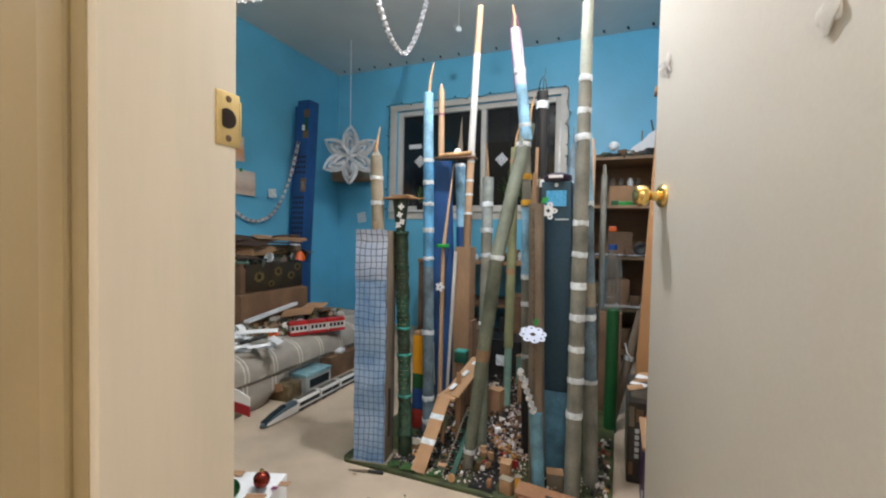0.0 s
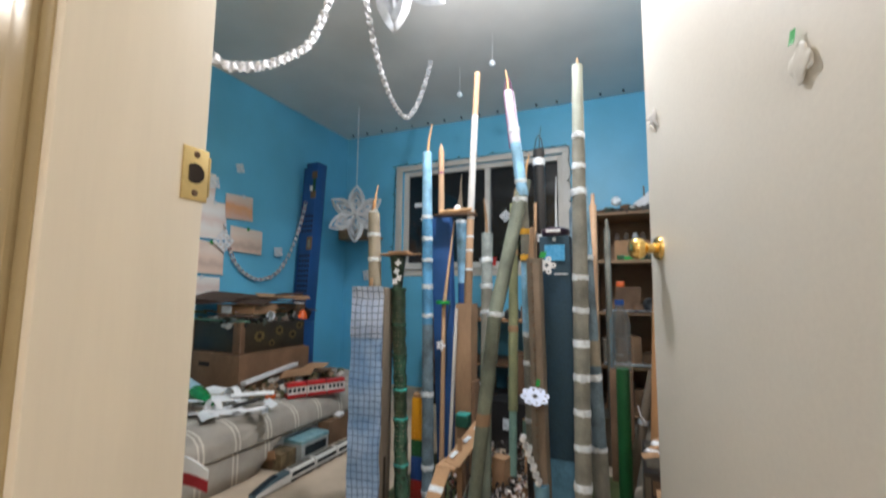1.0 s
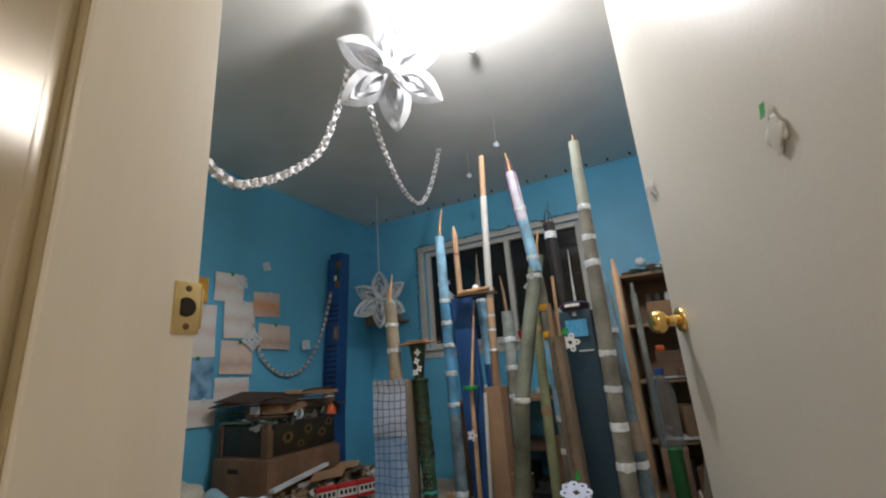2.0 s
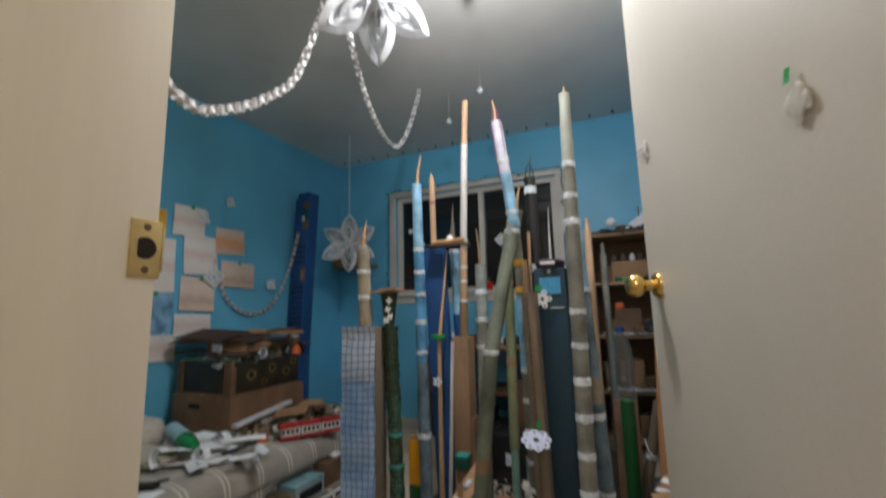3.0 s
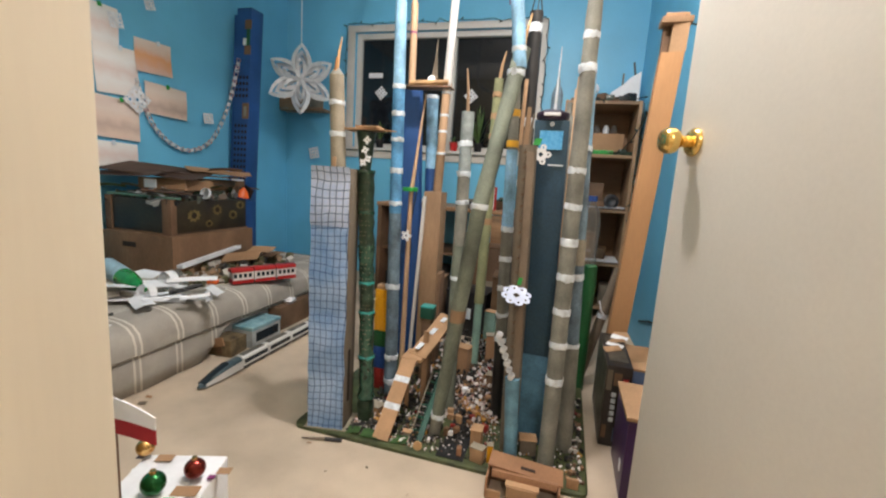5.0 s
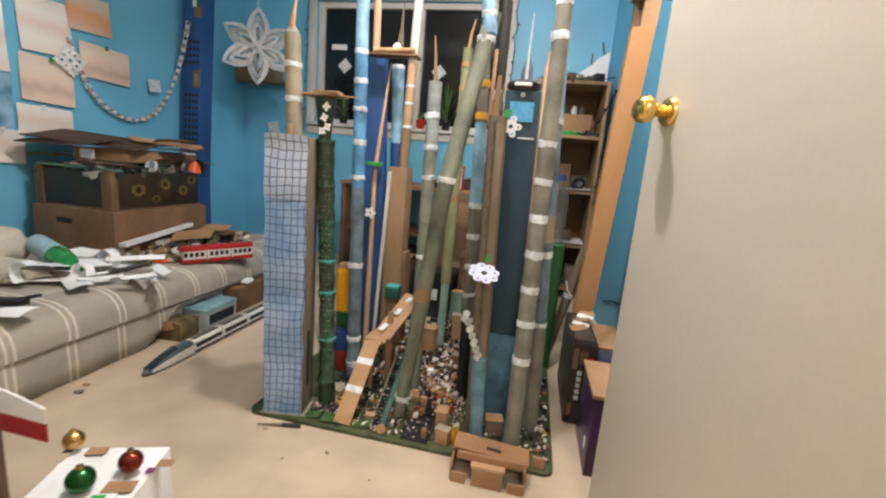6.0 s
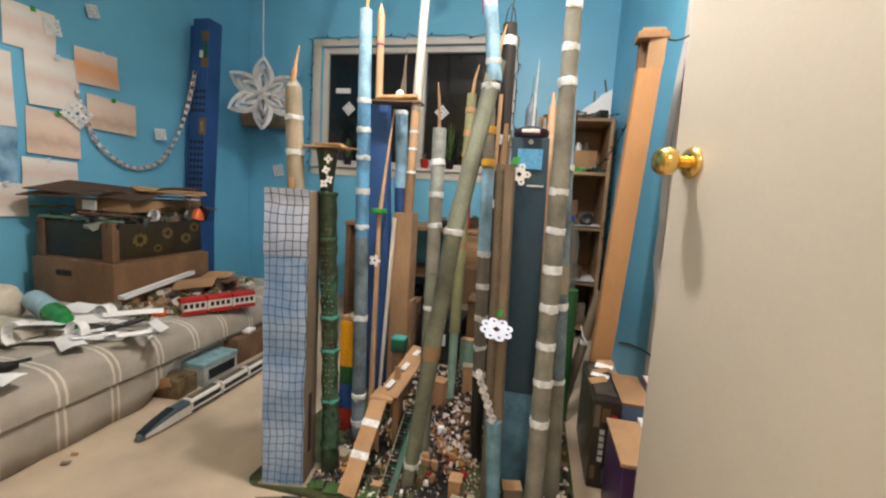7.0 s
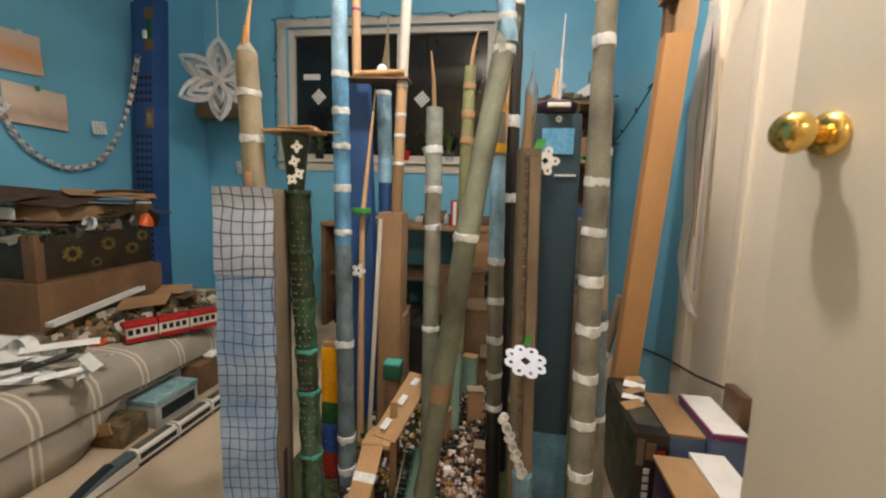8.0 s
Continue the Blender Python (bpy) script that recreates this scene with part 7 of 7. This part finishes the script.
for k in range(9):
    x = 0.74 + 0.04 * k
    part("piece", boxed(x, x + 0.06, 3.64, 3.72, ST + 0.0005, ST + 0.02 + 0.04 * rng.random(), Matrix.Rotation(rng.uniform(-0.5, 0.5), 4, "Z"), 0.008), rng.choice((BLACK, BOTTLE_DEEP, CARD_DARK)), ob)
bm = bmesh.new()
bmesh.ops.create_icosphere(bm, subdivisions=3, radius=0.034)
bmesh.ops.translate(bm, verts=bm.verts, vec=(0.865, 3.64, ST + 0.075))
part("ball", bm, WHITE, ob, "white ball")
path = wavy((1.17, 3.585, 1.40), (1.168, 3.585, 0.45), 26, 0.02, 9)
light_string(path, "dark string lights hanging down the shelf side", 0.09, 11)
light_string(wavy((0.74, 3.59, 1.425), (1.16, 3.59, 1.43), 12, 0.02, 5), "dark string lights along the shelf top", 0.07, 12)
ob = thing("model_skyscraper", (0.68, 2.8, 1.1), "slim grey model skyscraper with a thin spire", "model tower")
bm = bmesh.new()
lathe(bm, [(0.0001, 0.0), (0.026, 0.0), (0.026, 1.29), (0.020, 1.31), (0.011, 1.33), (0.008, 1.35), (0.003, 1.37), (0.002, 1.44), (0.0001, 1.44)], (0.680, 2.80, 0), 14)
part("shaft", bm, DULL_BLUE, ob)
for k, (x, y, z, r) in enumerate(((0.775, 2.80, 1.37, 0.018), (0.745, 2.62, 1.22, 0.02), (0.835, 2.9, 1.25, 0.016))):
    ob = thing("model_skyscraper", (x, y, 0), "slim grey paper model skyscraper", "model tower", "grey model skyscrapers")
    bm = bmesh.new()
    lathe(bm, [(0.0001, 0.0), (r, 0.0), (r, z - 0.06), (r * 0.6, z - 0.05), (r * 0.5, z), (0.0001, z)], (x, y, 0), 12)
    part("shaft", bm, GREY_PAPER if k else COPPER, ob)
part("spire", rod(bmesh.new(), [(0.716, 1.99, 1.075), (0.716, 1.99, 1.17), (0.718, 1.99, 1.26)], [0.005, 0.0025, 0.001], 6), TAPE, nv, "thin pale wire")

# ---- right side: jug, green bottle, cardboard post, boxes ----
jug = thing("water_jug", (0.885, 2.70, 0), "clear ribbed water bottle with blue cap", "bottle")
bm = bmesh.new()
lathe(bm, [(0.0001, 0.50), (0.045, 0.50), (0.047, 0.53), (0.044, 0.55), (0.047, 0.57), (0.044, 0.59), (0.047, 0.61), (0.044, 0.63), (0.047, 0.66), (0.046, 0.72), (0.035, 0.76), (0.018, 0.79), (0.018, 0.80)], (0.89, 2.70, 0), 22)
part("body", bm, CLEAR, jug)
bm = bmesh.new()
lathe(bm, [(0.0001, 0.80), (0.021, 0.80), (0.021, 0.825), (0.0001, 0.826)], (0.89, 2.70, 0), 16)
part("cap", bm, LEGO_BLUE, jug, "blue cap")
part("stand", boxed(0.84, 0.94, 2.65, 2.75, 0, 0.50, None, 0.004), CARD_DARK, jug)
gb = thing("green_tube", (0.90, 2.46, 0), "dark green cardboard tube standing on the carpet", "tube")
bm = bmesh.new()
lathe(bm, [(0.0001, 0), (0.027, 0), (0.026, 0.54), (0.022, 0.545), (0.0001, 0.545)], (0.902, 2.46, 0), 20)
part("tube", bm, material("dark green card", (0.010, 0.095, 0.025), 0.5, vary=0.12, bump=0.1), gb)
tl = thing("grey_leaning_tube", (0.92, 2.5, 0), "dark grey paper tube leaning by the boxes", "tube")
part("tube", rod(bmesh.new(), [(0.905, 2.52, 0.0), (1.02, 2.53, 0.53)], 0.020, 14), GREY_CARD, tl)
part("tape_band", rod(bmesh.new(), [(0.972, 2.526, 0.31), (0.976, 2.526, 0.33)], 0.0215, 14), TAPE, tl)
part("string", rod(bmesh.new(), [(0.955, 2.50, 0.39), (0.965, 2.49, 0.35), (0.985, 2.495, 0.325)], 0.003, 6), WHITE, tl, "white string")

post = thing("cardboard_post", (1.03, 2.45, 0), "tall folded brown cardboard post leaning on the wall", "cardboard post")
bm = bmesh.new()
skin(bm, [[(x0, y, z), (x0 + w, y - 0.012, z), (x0 + w, y + 0.05, z), (x0, y + 0.06, z)] for x0, w, y, z in ((0.985, 0.068, 2.455, 0.0), (1.005, 0.070, 2.44, 0.40), (1.050, 0.074, 2.41, 1.36))])
part("board", bm, material("tan cardboard board", (0.50, 0.27, 0.12), 0.75, vary=0.08, scale=4, fine=120, bump=0.2, stretch=(1, 1, 0.2)), post)
bm = bmesh.new()
skin(bm, [[(x0, y, z), (x0 + w, y - 0.012, z), (x0 + w, y + 0.05, z), (x0, y + 0.06, z)] for x0, w, y, z in ((1.074, 0.052, 2.408, 1.36), (1.076, 0.052, 2.405, 1.455))])
part("board", bm, CARD_LIGHT, post)
part("inner", boxed(1.050, 1.073, 2.43, 2.465, 1.36, 1.455), CARD_DARK, post, "dark hollow inside")
part("cap", boxed(1.036, 1.138, 2.392, 2.47, 1.456, 1.478, None, 0.003), CARD, post)
part("cap", boxed(1.048, 1.125, 2.40, 2.46, 1.478, 1.492, None, 0.003), WOOD, post)
light_string(sag((0.99, 3.55, 1.10), (1.13, 2.42, 1.47), 0.16, 18), "dark string lights strung to the cardboard post", 0.12, 14)

light_string(sag((1.135, 2.41, 1.455), (1.255, 2.419, 1.532), 0.03, 10), "dark string lights tied from the post to the closet", 0.10, 15)

box1 = thing("game_box", (1.03, 2.25, 0), "black game box with a grey printed side", "box")
part("body", boxed(0.965, 1.045, 2.06, 2.40, 0, 0.285, None, 0.002), BOX_BLACK, box1)
part("printed_side", boxed(0.9628, 0.9648, 2.065, 2.395, 0.004, 0.281), BOX_GREY, box1, "grey printed side")
for k, (x0, x1, z0, z1, coat) in enumerate(((0.968, 0.985, 0.20, 0.27, GREY_CARD), (0.970, 0.984, 0.03, 0.075, CARD_DARK), (1.006, 1.040, 0.02, 0.07, BOX_BLUE), (0.990, 1.014, 0.218, 0.262, CARD_DARK))):
    part("print_patch", boxed(x0, x1, 2.0578, 2.0596, z0, z1), coat, box1)
part("red_mark", boxed(1.018, 1.035, 2.0575, 2.0595, 0.215, 0.245), RED, box1, "red mark")
for k in range(5):
    part("print_bar", boxed(0.988, 1.002, 2.0575, 2.0595, 0.09 + 0.022 * k, 0.105 + 0.022 * k), TAPE, box1)
part("top_print", boxed(0.975, 1.036, 2.10, 2.36, 0.2855, 0.2870), BOX_GREY, box1)
ob = thing("paper_scraps", (1.03, 2.34, 0.288), "white and brown paper scraps on the game box", "paper")
for k in range(5):
    part("scrap", sheet((0.99 + 0.012 * k, 2.20 + 0.04 * k, 0.2885 + 0.002 * k), 0.06, 0.03, (1, 0.4 * (-1) ** k, 0.05), (-0.4 * (-1) ** k, 1, 0.1), 0.003, k), WHITE if k % 2 else CARD_LIGHT, ob)
box2 = thing("blue_carton", (1.10, 2.18, 0), "slate blue carton with white and mauve lid", "box")
part("body", boxed(1.05, 1.145, 2.10, 2.34, 0, 0.262, None, 0.002), BOX_BLUE, box2)
part("lid", boxed(1.05, 1.145, 2.10, 2.34, 0.2625, 0.272, None, 0.002), CARD_LIGHT, box2)
box3 = thing("blue_carton", (1.20, 2.18, 0), "slate blue carton with a white top and mauve rim", "box")
part("body", boxed(1.15, 1.235, 2.08, 2.30, 0, 0.278, None, 0.002), BOX_BLUE, box3)
part("lid", boxed(1.148, 1.237, 2.078, 2.302, 0.2785, 0.292, None, 0.002), MAUVE, box3)
part("top_sheet", boxed(1.152, 1.233, 2.083, 2.297, 0.2925, 0.295), WHITE, box3)
box4 = thing("purple_carton", (1.07, 1.9, 0), "deep purple carton with a light brown lid", "box")
part("body", boxed(1.005, 1.085, 1.805, 2.03, 0, 0.236, None, 0.002), PURPLE, box4)
part("lid", boxed(0.998, 1.088, 1.80, 2.035, 0.2365, 0.248, None, 0.002), CARD_LIGHT, box4)
part("white_mark", boxed(1.0028, 1.0048, 1.84, 1.86, 0.06, 0.09), WHITE, box4)
box5 = thing("white_carton", (1.13, 1.98, 0), "white-topped blue carton beside the purple one", "box")
part("body", boxed(1.092, 1.17, 1.90, 2.06, 0, 0.238, None, 0.002), BOX_BLUE, box5)
part("top_sheet", boxed(1.090, 1.172, 1.898, 2.062, 0.2385, 0.25, None, 0.002), WHITE, box5)

ribbon = thing("ribbon", (1.25, 2.5, 1.45), "long white ribbon hanging on the closet trim", "ribbon")
bm = bmesh.new()
pts = [(1.240, 2.575, 1.50), (1.236, 2.60, 1.40), (1.234, 2.65, 1.15), (1.236, 2.63, 0.95), (1.236, 2.60, 0.80), (1.236, 2.62, 0.66), (1.232, 2.54, 0.54), (1.228, 2.46, 0.50)]
skin(bm, [[Vector(p) + Vector((-0.004 * s, 0.026 * s, 0.005 * s)) + Vector((d, 0, 0)) for s, d in ((-1, 0), (1, 0), (1, -0.002), (-1, -0.002))] for p in pts])
part("band", bm, RIBBON, ribbon)
bm = bmesh.new()
skin(bm, [[Vector(p) + Vector((0, 0.014 * s, 0)) + Vector((d, 0, 0)) for s, d in ((-1, 0), (1, 0), (1, -0.002), (-1, -0.002))] for p in ((1.243, 2.56, 1.48), (1.242, 2.52, 1.10), (1.241, 2.50, 0.75), (1.240, 2.49, 0.57))])
part("band", bm, RIBBON, ribbon)
part("string", rod(bmesh.new(), [(1.24, 2.58, 1.50), (1.236, 2.55, 1.2), (1.234, 2.53, 0.75)], 0.0015, 6), MAUVE, ribbon, "mauve string")
ob = thing("cable", (1.24, 2.6, 0.3), "dark cable running along the blue wall", "cable")
part("wire", rod(bmesh.new(), [(1.225, 3.1, 0.16), (1.232, 2.9, 0.22), (1.238, 2.66, 0.27), (1.234, 2.40, 0.315), (1.255, 2.24, 0.345)], 0.004, 8), BLACK, ob)
part("plug", boxed(1.235, 1.262, 2.14, 2.23, 0.29, 0.37, None, 0.004), WOOD_DARK, ob, "brown adapter")

# ---- near the doorway: baubled box and flag ----
wbx = thing("bauble_box", (0.076, 1.247, 0), "white paper-covered box with brown patches", "box")
turn = Matrix.Rotation(radians(20), 4, "Z")
part("body", boxed(-0.050, 0.128, 1.165, 1.325, 0, 0.192, turn, 0.004), WHITE, wbx)
part("sheet", boxed(-0.024, 0.101, 1.147, 1.287, 0.1925, 0.196, Matrix.Rotation(radians(34), 4, "Z"), 0.001), WHITE, wbx)
for k, (x, y, w, d, coat) in enumerate(((0.005, 1.262, 0.035, 0.022, CARD), (0.155, 1.275, 0.028, 0.02, CARD), (0.13, 1.20, 0.05, 0.028, CARD), (-0.045, 1.245, 0.016, 0.010, PURPLE), (0.145, 1.25, 0.014, 0.012, MAUVE), (0.12, 1.165, 0.022, 0.02, BRIGHT_GREEN))):
    x, y = x - 0.024, y + 0.027
    part("patch", boxed(x - w / 2, x + w / 2, y - d / 2, y + d / 2, 0.1965, 0.1978, turn), coat, wbx)
for k, (x, y, r, coat, label) in enumerate(((-0.041, 1.254, 0.019, GOLD_BALL, "shiny gold bauble standing on the white box"), (0.115, 1.237, 0.021, RED_BALL, "shiny dark red bauble on the white box"), (0.080, 1.172, 0.023, GREEN_BALL, "shiny dark green bauble on the white box"))):
    x, y, z = x - 0.024, y + 0.027, 0.198 + r
    ob = thing("bauble", (x, y, 0.198), label, "bauble", "baubles on the white box")
    bm = bmesh.new()
    bmesh.ops.create_uvsphere(bm, u_segments=24, v_segments=14, radius=r)
    bmesh.ops.translate(bm, verts=bm.verts, vec=(x, y, z))
    part("ball", bm, coat, ob)
    bm = bmesh.new()
    lathe(bm, [(0.0001, 0), (r * 0.28, 0), (r * 0.26, r * 0.3), (0.0001, r * 0.32)], (x, y, z + r * 0.93), 12)
    part("cap", bm, GOLD_BALL, ob, "gold cap")
fl = thing("flag_stand", (0.372, 0.912, 0), "small white and red flag on a brown stand", "flag")
part("pole", boxed(0.3655, 0.3735, 0.905, 0.912, 0.008, 0.616, None, 0.002), WOOD_DARK, fl, "dark wooden pole")
part("foot", boxed(0.335, 0.405, 0.88, 0.94, 0, 0.008, None, 0.002), WOOD_DARK, fl, "dark wooden foot")
def flag_half(z0, z1, lift0, lift1):
    bm = bmesh.new()
    rings = []
    for s in np.linspace(0, 1, 9):
        x, y = 0.374 + 0.060 * s, 0.903 - 0.005 * math.sin(3.2 * s)
        low, high = z0 + lift0 * s + 0.006 * math.sin(3.1 * s), z1 + lift1 * s * s + 0.006 * math.sin(3.1 * s)
        rings.append([(x, y, low), (x, y, high), (x, y - 0.0014, high), (x, y - 0.0014, low)])
    skin(bm, rings)
    return bm
part("flag_half", flag_half(0.5985, 0.620, 0.0, -0.009), WHITE, fl, "white cloth half")
part("flag_half", flag_half(0.583, 0.5985, 0.0, 0.0), material("red cloth", (0.40, 0.02, 0.03), 0.8, vary=0.08, fine=300), fl, "red cloth half")
for k, (x, y, w) in enumerate(((-0.58, 1.68, 0.03), (0.08, 1.70, 0.014), (0.2, 1.6, 0.008), (-0.60, 1.72, 0.022), (0.3, 1.66, 0.007), (0.45, 1.6, 0.006))):
    ob = thing("floor_scrap", (x, y, 0), "tiny brown scrap lying on the carpet", "scrap", "scraps on the carpet")
    part("scrap", sheet((x, y, 0.003), w, w * 0.4, (1, 0.3, 0.05), (-0.3, 1, 0.05), 0.002, k), CARD if k % 2 else GREY_CARD, ob)
